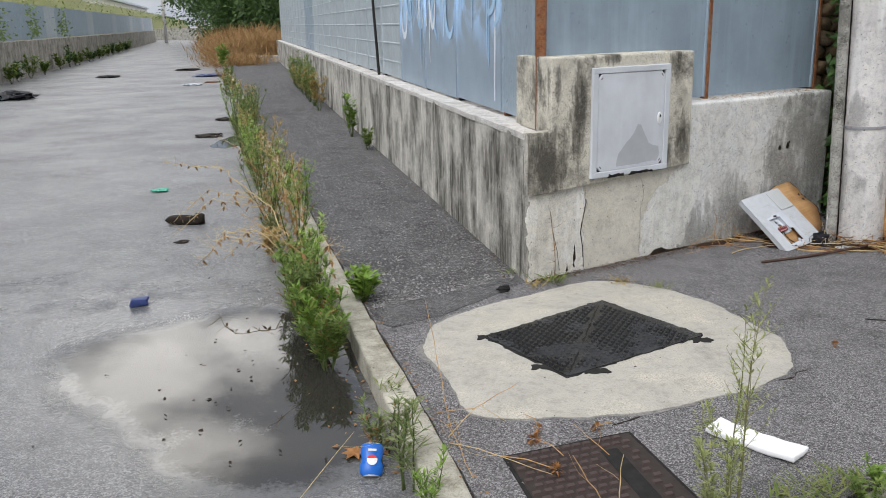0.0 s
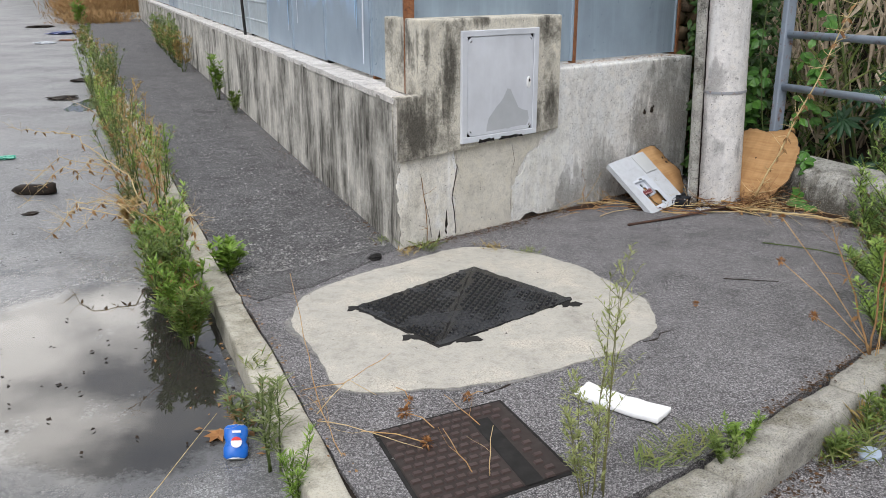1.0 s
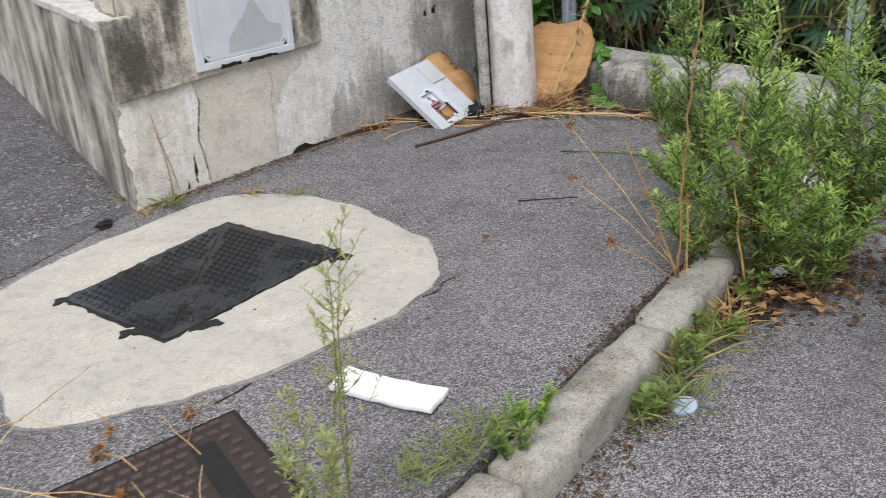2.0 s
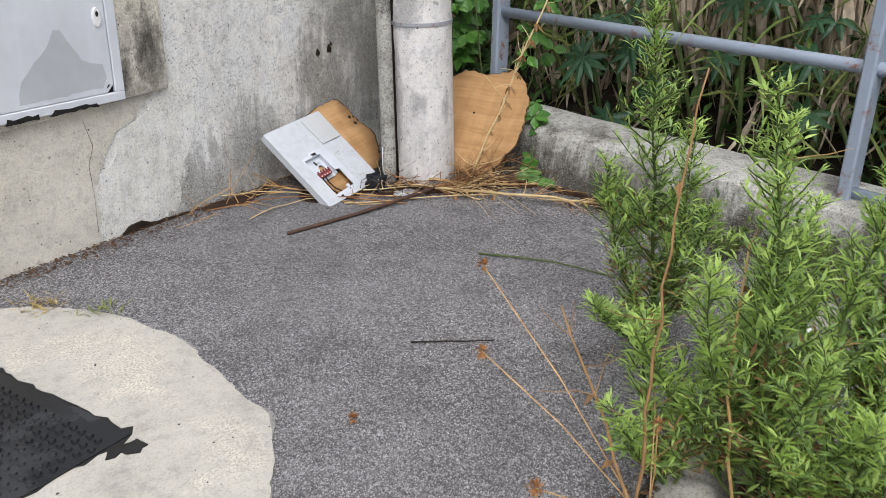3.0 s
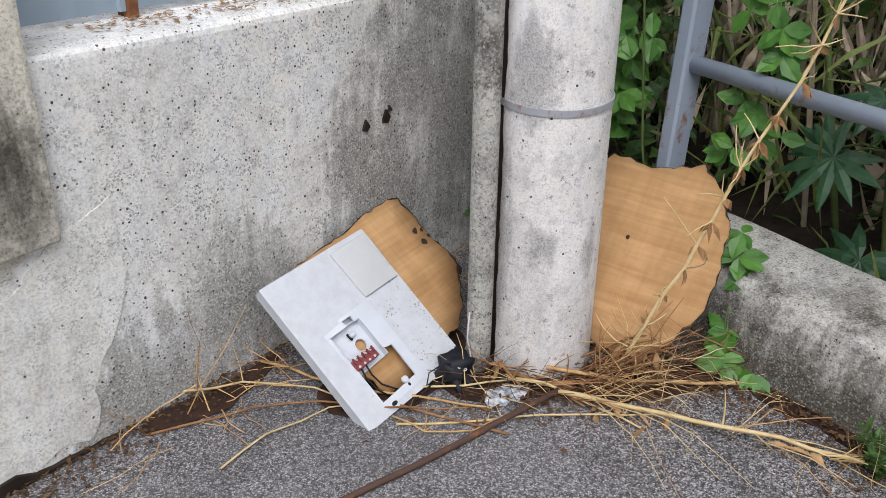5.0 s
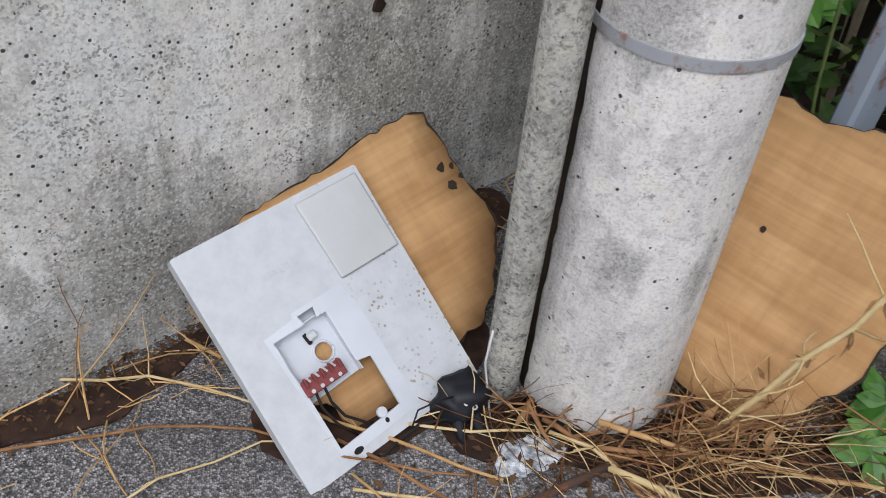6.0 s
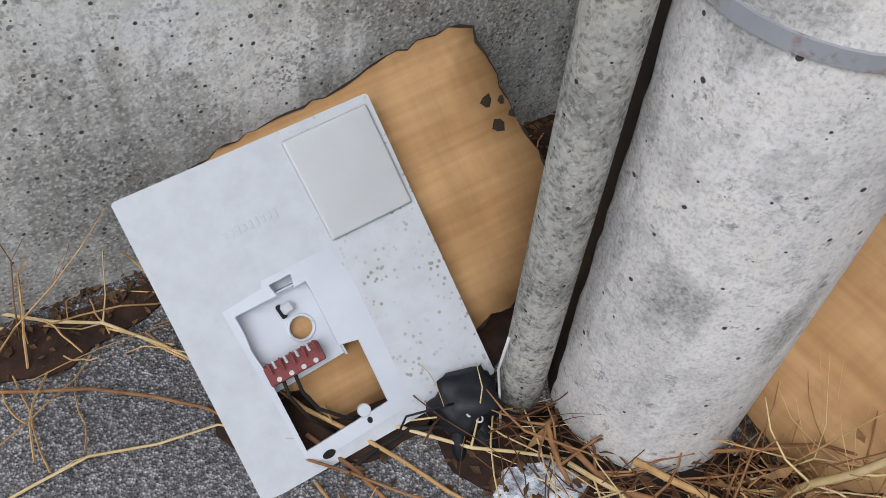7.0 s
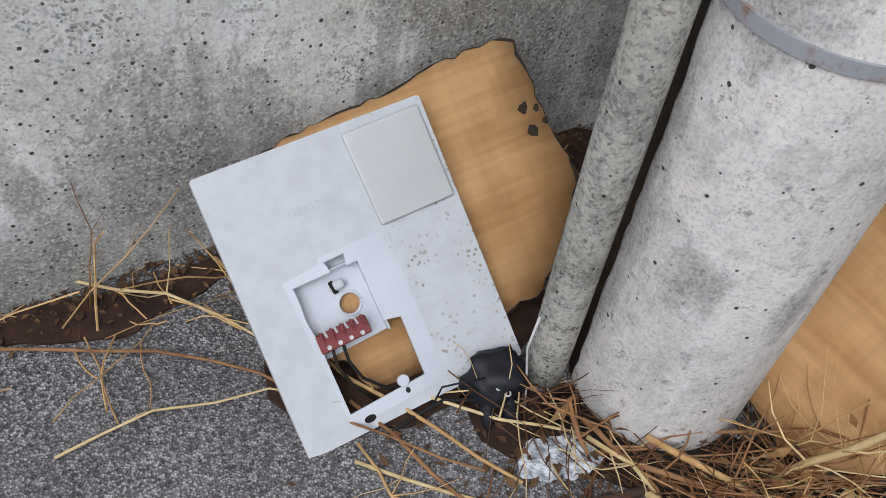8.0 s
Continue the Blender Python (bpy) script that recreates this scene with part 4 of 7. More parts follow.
# ---- utility pole and conduit ----
pole = empty("utility_pole", pose(2.7935, 5.588, 0, -0.5, -1.95, 0))
tagged(pole, "round grey concrete utility pole with a steel band", "pole")
v, fc = tube([(0, 0, -0.2)] + [(0, 0, 0.25 * i) for i in range(25)], [0.150] + [0.1495 - 0.005 * 0.25 * i for i in range(25)], 40)
link_mesh("shaft", v, fc, M_pole, pole, smooth=True)
b = bmesh.new()
for r_, z_ in ((0.143, 0.770), (0.1495, 0.770), (0.1495, 0.787), (0.143, 0.787)):
    for a in range(40):
        b.verts.new((r_ * math.cos(a / 40 * 6.2832), r_ * math.sin(a / 40 * 6.2832), z_ + 0.004 * math.sin(a / 40 * 6.2832)))
b.verts.ensure_lookup_table()
for l in range(4):
    for a in range(40):
        b.faces.new((b.verts[l * 40 + a], b.verts[l * 40 + (a + 1) % 40], b.verts[((l + 1) % 4) * 40 + (a + 1) % 40], b.verts[((l + 1) % 4) * 40 + a]))
part("band", b, metal_paint("dull steel band", (0.30, 0.31, 0.33), rust=0.2, rough=0.45), pole, "dull steel band")
# black strip on the shaft paints the shade of the narrow conduit gap
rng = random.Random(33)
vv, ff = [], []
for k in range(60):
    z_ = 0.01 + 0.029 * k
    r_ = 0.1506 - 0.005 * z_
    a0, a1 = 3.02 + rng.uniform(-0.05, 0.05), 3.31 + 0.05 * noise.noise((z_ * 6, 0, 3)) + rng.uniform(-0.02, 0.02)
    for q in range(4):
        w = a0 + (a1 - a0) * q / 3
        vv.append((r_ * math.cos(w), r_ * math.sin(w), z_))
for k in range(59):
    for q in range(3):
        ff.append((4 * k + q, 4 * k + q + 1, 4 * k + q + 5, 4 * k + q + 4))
link_mesh("mould_streak", vv, ff, M_soil, pole, "black strip for the shaded gap beside the conduit", smooth=True)
M_moss = concrete("mossy conduit", (0.42, 0.41, 0.375), (0.022, 0.020, 0.015), 0.9, salt=0.85, streak=False, seed=51, mottle=1.0, speck=0.9, grain=105)
v, fc = tube([(2.597, 5.563, -0.1), (2.593, 5.562, 0.1), (2.581, 5.563, 0.5), (2.562, 5.566, 1.1), (2.538, 5.572, 1.9), (2.46, 5.60, 4.5)], 0.0345, 20)
tagged(link_mesh("conduit", v, fc, M_moss, smooth=True), "mossy grey cable conduit strapped to the pole", "pipe")

# ---- low wall with railing ----
prof = [(-0.02, -0.3), (0.0, 0.0), (0.03, 0.20), (0.04, 0.232), (0.062, 0.252), (0.10, 0.262), (0.32, 0.285), (0.335, 0.27), (0.335, -0.3)]
b = bmesh.new()
rows_ = []
for s_ in [-1.3 + 0.1 * i for i in range(27)]:
    rows_.append([b.verts.new((*low(s_, d_ + 0.006 * noise.noise((s_ * 3, d_ * 9, 0))), z_ + (0.006 * noise.noise((s_ * 4, d_ * 5, 4)) if z_ > 0.1 else 0))) for d_, z_ in prof])
for r0_, r1_ in zip(rows_[:-1], rows_[1:]):
    for i in range(len(prof)):
        j = (i + 1) % len(prof)
        b.faces.new((r0_[i], r0_[j], r1_[j], r1_[i]))
b.faces.new(rows_[0])
b.faces.new(rows_[-1][::-1])
tagged(part("low_wall", b, M_lowwall), "low weathered concrete wall under the railing", "wall", kind="structure")

rail = empty("railing", pose(3.31, 5.84, 0.28))
tagged(rail, "grey painted tubular steel railing on the low wall", "railing")
for x_, y_ in ((3.315, 5.835), (3.925, 4.05), (4.535, 2.27)):
    b = cuboid(0.092, 0.05, 1.25, Matrix.Translation((x_, y_, 0.27 + 0.6)) @ pose(0, 0, 0, 0, 0, 19), 0.008)
    adopt(part("post", b, M_galv), rail)
for z_ in (0.765, 1.125, 1.46):
    v, fc = tube([(3.30, 5.875, z_), (3.925, 4.05, z_), (4.6, 2.08, z_)], 0.026, 14)
    adopt(link_mesh("rail", v, fc, M_galv, smooth=True), rail)

v, fc = tube([(3.93, 4.04, 0.285), (4.6, 2.08, 0.285)], 0.026, 14)
adopt(link_mesh("rail", v, fc, M_galv, smooth=True), rail)

# ---- cracks in the pavement round the cement ----
rng = random.Random(14)
for pts in ([(1.40, 3.34), (1.47, 3.36), (1.50, 3.42), (1.56, 3.44)], [(0.62, 2.96), (0.70, 3.0), (0.74, 3.03)]):
    side = [(x + rng.uniform(-0.004, 0.004), y + rng.uniform(0.003, 0.008)) for x, y in pts]
    adopt(part("crack", prism(rough_poly(pts + side[::-1], 0.02, 0.003, 3), -0.01, 0.0022), M_soil, label="dark crack in the asphalt"), pavement)

# ---- covers in the ground ----
ap = [(-0.126, 3.946), (0.039, 3.387), (0.076, 3.082), (0.295, 3.05), (0.586, 3.055), (0.976, 3.147), (1.287, 3.286), (1.502, 3.486), (1.571, 3.765), (1.461, 4.198), (1.285, 4.565), (0.904, 4.80), (0.722, 4.71), (0.439, 4.503), (0.12, 4.298)]
ap = [(x * 1.03 - 0.02, y * 1.03 - 0.118) for x, y in ap]
M_smear = concrete("cement smeared asphalt", (0.27, 0.262, 0.25), (0.10, 0.097, 0.094), 0.95, streak=False, pits=0.0, seed=44, mottle=0.9, speck=0.6, grain=180)
AC = Vector((0.72, 3.88))
smear = [(AC + (Vector(p) - AC) * (1.014 if p[0] < 0.6 or p[1] < 3.3 else 1.0))[:] for p in ap]
tagged(part("cement_smear", prism(frayed(smooth_poly(smear, 2), 0.06), -0.05, 0.0032), M_smear), "thin grey cement smear over the asphalt", "patch", kind="structure")
tagged(part("cement_patch", prism(frayed(smooth_poly(ap, 2), 0.028), -0.05, 0.006), M_apron), "pale smooth cement patch round the iron cover", "patch", kind="structure")

QA, QB, QC, QD = Vector((0.188, 3.913)), Vector((0.516, 3.405)), Vector((1.238, 3.863)), Vector((0.846, 4.42))
big = empty("manhole_cover", pose(0.7, 3.9, 0))
tagged(big, "wet black iron cover of two triangular leaves", "manhole cover")
MI = Mat("wet black iron")
wetn = MI.ramp(MI.noise(2.9, 6, 0.62), (0.43, 0.0), (0.50, 1.0))
M_wetiron = MI.done(MI.mix(wetn, (0.026, 0.027, 0.030), (0.007, 0.0075, 0.009)), MI.ramp(wetn, (0.0, 0.42), (1.0, 0.12)), MI.bump(MI.noise(120, 3), 0.4, 0.003), spec=0.5)
for q, tri in enumerate(((QA, QB, QD), (QB, QC, QD))):
    cen = (tri[0] + tri[1] + tri[2]) / 3
    tr = [cen + (p - cen) * 0.985 for p in tri]
    b = prism(rough_poly([p[:] for p in tr], 0.05, 0.006 if q == 0 else 0.004, q), -0.04, 0.0115)
    leafp = adopt(part("leaf", b, M_wetiron), big)
    vv, ff = [], []
    e1, e2 = (QB - QA).normalized(), (QD - QA).normalized()
    for i in range(1, 20):
        for j in range(1, 24):
            p = QA + e1 * (i * 0.034 + (0.017 if j % 2 else 0)) + e2 * (j * 0.034)
            w = [((tr[(k + 1) % 3] - tr[k]).x * (p - tr[k]).y - (tr[(k + 1) % 3] - tr[k]).y * (p - tr[k]).x) / (tr[(k + 1) % 3] - tr[k]).length for k in range(3)]
            if min(w) < 0.02:
                continue
            n0 = len(vv)
            for r_, z_ in ((0.0115, 0.011), (0.0085, 0.0175)):
                for a in range(6):
                    vv.append((p.x + r_ * math.cos(a * 1.047), p.y + r_ * math.sin(a * 1.047), z_))
            for a in range(6):
                ff.append((n0 + a, n0 + (a + 1) % 6, n0 + 6 + (a + 1) % 6, n0 + 6 + a))
            ff.append(tuple(n0 + 6 + a for a in range(6)))
    tagged(adopt(link_mesh("studs", vv, ff, M_wetiron), leafp), kind="stuff")
adopt(part("frame", prism(rough_poly([(p + (p - Vector((0.7, 3.9))) * 0.012)[:] for p in (QA, QB, QC, QD)], 0.03, 0.013, 12), -0.04, 0.0085), M_black), big)
for x_, y_, s_ in ((0.20, 3.90, 0.05), (0.66, 3.46, 0.06), (1.21, 3.80, 0.05), (0.42, 3.52, 0.05)):
    adopt(part("tar_edge", prism(rough_poly([(x_ - s_, y_ - s_ * .4), (x_ + s_, y_ - s_ * .3), (x_ + s_ * .8, y_ + s_ * .5), (x_ - s_, y_ + s_ * .4)], 0.02, 0.012, int(s_ * 1000)), -0.02, 0.0095), M_black), big)

small = empty("manhole_cover", pose(0.5, 2.55, 0))
tagged(small, "brown iron cover with raised lozenges", "manhole cover")
K = [Vector(p) for p in ((0.203, 2.73), (0.32, 2.22), (0.79, 2.40), (0.664, 2.89))]
adopt(part("frame", prism([(p + (p - Vector((0.494, 2.56))) * 0.06)[:] for p in K], -0.04, 0.003, 0.002), M_black), small)
adopt(part("plate", prism([p[:] for p in K], -0.04, 0.0075, 0.003), M_cover_d), small)
e1, e2 = (K[3] - K[0]) / 12, (K[1] - K[0]) / 13
vv, ff = [], []
for i in range(12):
    for j in range(13):
        p = K[0] + e1 * (i + 0.5) + e2 * (j + 0.5)
        if (i in (8, 9) and 1 < j) or i == 11 or (i == 7 and j % 2 and j > 1):
            continue
        a_, b_ = e1 * 0.41, e2 * 0.26
        p = p + e1 * (0.5 if j % 2 else 0.0)
        n0 = len(vv)
        for k, z_ in ((1, 0.007), (0.78, 0.0135)):
            for x_, y_ in ((1, 1), (-1, 1), (-1, -1), (1, -1)):
                q_ = p + a_ * (x_ * k) + b_ * (y_ * k)
                vv.append((q_.x, q_.y, z_))
        for a in range(4):
            ff.append((n0 + a, n0 + (a + 1) % 4, n0 + 4 + (a + 1) % 4, n0 + 4 + a))
        ff.append((n0 + 4, n0 + 5, n0 + 6, n0 + 7))
adopt(link_mesh("lozenge", vv, ff, M_cover), small)["kind"] = "stuff"
b = prism([(K[0] + e1 * 8.1 + e2 * 2.2)[:], (K[0] + e1 * 8.1 + e2 * 12.9)[:], (K[0] + e1 * 9.8 + e2 * 12.9)[:], (K[0] + e1 * 9.8 + e2 * 2.2)[:]], 0.004, 0.0095, 0.002)
adopt(part("handle_strip", b, M_black, label="dark smooth strip"), small)

# ---- broken appliance panel, leaning on cardboard ----
L_, T_, B_ = Vector((2.013, 5.664, 0.285)), Vector((2.325, 5.866, 0.322)), Vector((2.227, 5.388, 0.013))
ax = (T_ - L_).normalized()
ay = (B_ - L_ - ax * ax.dot(B_ - L_)).normalized()
az = ay.cross(ax)
PM = Matrix((ax, -ay, az)).transposed().to_4x4()
PM.translation = L_ - ax * 0.006 + ay * 0.004
MW = Mat("aged white enamel")
spots = MW.ramp(MW.voronoi(95, vec=MW.obj), (0.20, 1.0), (0.32, 0.0))
gate = MW.math('MULTIPLY', MW.ramp(MW.sep(MW.obj, 0), (0.235, 0.0), (0.27, 1.0)), MW.ramp(MW.noise(14, 4, vec=MW.obj), (0.42, 0.0), (0.6, 1.0)))
dirt = MW.noise(22, 6, 0.7, MW.obj)
wcol = MW.ramp(dirt, (0.3, (0.46, 0.475, 0.50)), (0.6, (0.53, 0.55, 0.58)))
wcol = MW.mix(MW.math('MULTIPLY', MW.math('MULTIPLY', spots, gate), 1.0), wcol, (0.27, 0.245, 0.19))
M_enamel = MW.done(wcol, MW.ramp(dirt, (0.3, 0.35), (0.7, 0.6)), MW.bump(MW.noise(120, 3, vec=MW.obj), 0.08, 0.001), spec=0.4)
M_label = metal_paint("cleaner white enamel", (0.54, 0.565, 0.61), rough=0.4)

dev = empty("appliance_panel", PM)
tagged(dev, "broken white appliance panel with a terminal block", "appliance part")
LN, WD = 0.463, 0.388
outer = [(0, 0), (WD, 0), (WD, -LN), (0, -LN)]
cut = [(0.079, -0.209), (0.143, -0.208), (0.139, -0.190), (0.173, -0.189), (0.170, -0.208), (0.189, -0.208), (0.191, -0.312), (0.220, -0.318), (0.220, -0.420), (0.085, -0.426), (0.083, -0.30), (0.078, -0.262), (0.080, -0.24)]


def holed(outline, hole, z0, z1):
    """A slab with one hole through it."""
    b = bmesh.new()
    for z in (z0, z1):
        es = []
        for lp in (outline, hole):
            vs_ = [b.verts.new((x, y, z)) for x, y in lp]
            es += [b.edges.new((vs_[i], vs_[(i + 1) % len(vs_)])) for i in range(len(vs_))]
        bmesh.ops.triangle_fill(b, edges=es, use_beauty=True)
    vs_ = list(b.verts)
    n = len(outline) + len(hole)
    lo, hi = vs_[:n], vs_[n:]
    o = len(outline)
    for rng_ in (range(o), range(o, n)):
        r = list(rng_)
        for i in range(len(r)):
            a_, b_ = r[i], r[(i + 1) % len(r)]
            b.faces.new((lo[a_], lo[b_], hi[b_], hi[a_]))
    return b


rim = cut_corner(WD, LN, 0.004)
rim = [(x + WD / 2, y - LN / 2) for x, y in rim]
part("face", holed(rim, cut, -0.004, 0.0), M_enamel, dev)
for w_, h_, x_, y_ in ((WD - 0.004, 0.004, WD / 2, -0.003), (WD - 0.004, 0.004, WD / 2, -LN + 0.003), (0.004, LN - 0.012, 0.003, -LN / 2), (0.004, LN - 0.012, WD - 0.003, -LN / 2)):
    part("flange", cuboid(w_, h_, 0.032, pose(x_, y_, -0.0195), 0.001), M_enamel, dev)
# raised square lid
lid = [(0.241, -0.016), (0.378, -0.014), (0.380, -0.172), (0.247, -0.173)]
b = prism(smooth_poly([(x, y) for x, y in lid], 0), 0.0005, 0.0075, 0.0045, seg=3)
part("lid", b, metal_paint("yellowed white enamel", (0.50, 0.512, 0.515), rough=0.42), dev, "raised square lid, slightly yellowed")
# cleaner rectangle where a badge sat
b = holed([(0.066, -0.196), (0.128, -0.190), (0.132, -0.180), (0.238, -0.178), (0.250, -0.23), (0.253, -0.440), (0.080, -0.448)], cut, 0.0002, 0.0008)
part("badge_mark", b, M_label, dev, "cleaner rectangle left by a badge")
# recess with hole, terminal block, boss
rec = [(0.076, -0.186), (0.192, -0.185), (0.197, -0.330), (0.076, -0.336)]
hole = [(0.157 + 0.0165 * math.cos(a / 20 * 6.2832), -0.268 + 0.0165 * math.sin(a / 20 * 6.2832)) for a in range(20)]
part("recess", holed(rec, hole, -0.027, -0.024), M_label, dev)
for x0_, y0_, x1_, y1_ in ((0.076, -0.206, 0.192, -0.204), (0.192, -0.204, 0.197, -0.33), (0.076, -0.206, 0.076, -0.336)):
    d_ = math.hypot(x1_ - x0_, y1_ - y0_)
    part("recess_wall", cuboid(d_, 0.002, 0.021, pose((x0_ + x1_) / 2, (y0_ + y1_) / 2, -0.0145, 0, 0, math.degrees(math.atan2(y1_ - y0_, x1_ - x0_)))), M_label, dev)
v, fc = tube([(0.157 + 0.019 * math.cos(a / 20 * 6.2832), -0.268 + 0.019 * math.sin(a / 20 * 6.2832), -0.0235) for a in range(21)], 0.0022, 6)
link_mesh("hole_rim", v, fc, M_label, dev, smooth=True)
part("clip", cuboid(0.018, 0.016, 0.012, pose(0.150, -0.232, -0.015, 0, 0, 8), 0.003), M_enamel, dev)
part("clip", cuboid(0.009, 0.022, 0.005, pose(0.141, -0.234, -0.019, 0, 0, 8), 0.002), M_black, dev)
M_term = metal_paint("dark red plastic", (0.20, 0.045, 0.045), rough=0.5)
M_screw = metal_paint("zinc screw", (0.55, 0.55, 0.55), rough=0.3)
b = cuboid(0.086, 0.030, 0.016, pose(0.124, -0.306, -0.004, 0, 0, 1), 0.002)
for k in range(5):
    cuboid(0.003, 0.018, 0.009, pose(0.089 + 0.0175 * k, -0.296, 0.007), 0.0008, b)
term = part("terminal_block", b, M_term, dev, "dark red terminal block")
for k in range(4):
    v, fc = tube([(0.095 + 0.019 * k, -0.315, 0.002), (0.095 + 0.019 * k, -0.315, 0.0055)], 0.0038, 8)
    link_mesh("screw", v, fc, M_screw, term)
    v, fc = tube([(0.097 + 0.0175 * k, -0.289, -0.002), (0.097 + 0.0175 * k, -0.297, 0.010)], 0.0022, 6)
    link_mesh("pin", v, fc, M_screw, term)
part("boss", prism([(0.183 + 0.010 * math.cos(a / 14 * 6.28), -0.414 + 0.010 * math.sin(a / 14 * 6.28)) for a in range(14)], -0.004, 0.004, 0.001), M_label, dev)
for x_, y_, rx_, ry_ in ((0.1845, -0.431, 0.004, 0.005), (0.111, -0.4455, 0.010, 0.006)):
    part("slot", prism([(x_ + rx_ * math.cos(a / 14 * 6.28), y_ + ry_ * math.sin(a / 14 * 6.28)) for a in range(14)], 0.0009, 0.0014), M_black, dev, "dark slot")
# faint embossed maker's mark as plain bars
for k in range(9):
    part("embossed_bar", cuboid(0.006, 0.009 + 0.003 * (k % 3), 0.0012, pose(0.115 + 0.0095 * k, -0.103, 0.0004), 0.0004), M_enamel, dev)
# wires
for k, pts in enumerate(([(0.10, -0.318, -0.004), (0.098, -0.35, -0.012), (0.11, -0.39, -0.022), (0.135, -0.43, -0.03)], [(0.118, -0.318, -0.004), (0.117, -0.35, -0.010), (0.128, -0.385, -0.018), (0.16, -0.42, -0.026), (0.2, -0.44, -0.03)])):
    v, fc = tube(pts, 0.0028, 6)
    link_mesh("wire", v, fc, M_black if k else M_soil, dev, smooth=True)

# ---- cardboard ----
MC = Mat("brown cardboard sheet")
flute = MC.noise(1.0, 2, vec=MC.obj, stretch=(2, 70, 1))
band = MC.noise(3.0, 3, vec=MC.obj, stretch=(1.0, 5.0, 1))
ccol = MC.ramp(band, (0.35, (0.42, 0.235, 0.10)), (0.65, (0.54, 0.33, 0.155)))
ccol = MC.mix(0.5, ccol, MC.ramp(flute, (0.35, (0.74, 0.72, 0.70)), (0.65, (1.0, 1.0, 1.0))), 'MULTIPLY')
ccol = MC.mix(0.45, ccol, MC.ramp(MC.noise(1.0, 4, 0.6, MC.obj, (26, 2.2, 1)), (0.35, (0.70, 0.68, 0.66)), (0.6, (1.0, 1.0, 1.0))), 'MULTIPLY')
ccol = MC.mix(MC.ramp(MC.noise(11, 6, 0.7, MC.obj), (0.5, 0.0), (0.75, 0.45)), ccol, (0.31, 0.155, 0.06))
M_cardb = MC.done(ccol, 0.8, MC.bump(MC.math('ADD', MC.math('MULTIPLY', flute, 0.6), MC.math('MULTIPLY', MC.noise(30, 4, vec=MC.obj), 0.3)), 0.35, 0.006), spec=0.2)
M_char = metal_paint("charred paper edge", (0.03, 0.02, 0.013), rough=0.9)


def card(name, m, poly, seed, label, holes=(), step=0.016, amp=0.004, curl=0.0):
    """A torn sheet of board with a charred rim and burnt holes; poly in its own plane."""
    root = empty(name, m)
    tagged(root, label, "cardboard")
    rng = random.Random(seed)
    out = rough_poly(poly, step, amp, seed)
    cx, cy = sum(p[0] for p in out) / len(out), sum(p[1] for p in out) / len(out)
    b = bmesh.new()
    rings = []
    for k in (1.0, 0.66, 0.33):
        rings.append([(cx + (x - cx) * k, cy + (y - cy) * k) for x, y in out])

    def zz(x, y):
        return 0.012 * noise.noise((x * 5, y * 5, seed)) + curl * ((x - cx) ** 2 + (y - cy) ** 2) + 0.004 * math.sin(y * 38 + seed)

    for side in (0, 1):
        vs_ = [[b.verts.new((x, y, zz(x, y) - 0.005 * side)) for x, y in r] for r in rings]
        c = b.verts.new((cx, cy, zz(cx, cy) - 0.005 * side))
        n = len(out)
        for a_, b_ in zip(vs_[:-1], vs_[1:]):
            for i in range(n):
                b.faces.new((a_[i], a_[(i + 1) % n], b_[(i + 1) % n], b_[i]))
        for i in range(n):
            b.faces.new((vs_[-1][i], vs_[-1][(i + 1) % n], c))
        if side == 0:
            top = vs_[0]
    bot = vs_[0]
    for i in range(n):
        b.faces.new((top[i], bot[i], bot[(i + 1) % n], top[(i + 1) % n]))
    part("sheet", b, M_cardb, root, smooth=True)
    v, fc = [], []
    for i in range(n):
        x, y = out[i]
        k = 1 + rng.uniform(0.0, 0.006)
        w = rng.choice((0.0004, 0.0004, 0.0012, 0.0035)) if noise.noise((x * 9, y * 9, seed)) < 0.12 else rng.uniform(0.001, 0.006)
        v += [(cx + (x - cx) * k, cy + (y - cy) * k, zz(x, y) + 0.0012), (x + (cx - x) * w / 0.25, y + (cy - y) * w / 0.25, zz(x, y) + 0.0014)]
    for i in range(n):
        j = (i + 1) % n
        fc.append((2 * i, 2 * j, 2 * j + 1, 2 * i + 1))
    link_mesh("charred_rim", v, fc, M_char, root, "blackened burnt rim")
    for hx_, hy_, hr in holes:
        pl = rough_poly([(hx_ + hr * math.cos(a) * (0.6 + 0.4 * (a % 2)), hy_ + hr * math.sin(a)) for a in range(6)], hr * 0.6, hr * 0.25, int(hx_ * 999))
        link_mesh("burn_hole", [(x, y, zz(x, y) + 0.002) for x, y in pl], [tuple(range(len(pl)))], M_char, root, "small burnt hole")
    return root


M1 = PM @ Matrix.Translation((0.012, 0.010, -0.039))
card("cardboard_sheet", M1, [(0.02, -0.02), (0.212, 0.010), (0.291, 0.008), (0.404, 0.025), (0.529, 0.034), (0.576, 0.036), (0.592, 0.018), (0.595, -0.04), (0.592, -0.076), (0.603, -0.159), (0.616, -0.236), (0.578, -0.295), (0.515, -0.362), (0.455, -0.405), (0.42, -0.40), (0.36, -0.43), (0.25, -0.435), (0.20, -0.445), (0.152, -0.439), (0.119, -0.42), (0.114, -0.373), (0.06, -0.33)], 3, "torn burnt brown cardboard leaning on the wall", [(0.563, -0.095, 0.012), (0.566, -0.137, 0.013), (0.597, -0.127, 0.008), (0.587, -0.10, 0.007)], curl=-0.02)
n2 = Vector((-0.5507, -0.4206, 0.7210))
hx = Vector((0.6069, -0.7948, 0))
hy = n2.cross(hx)
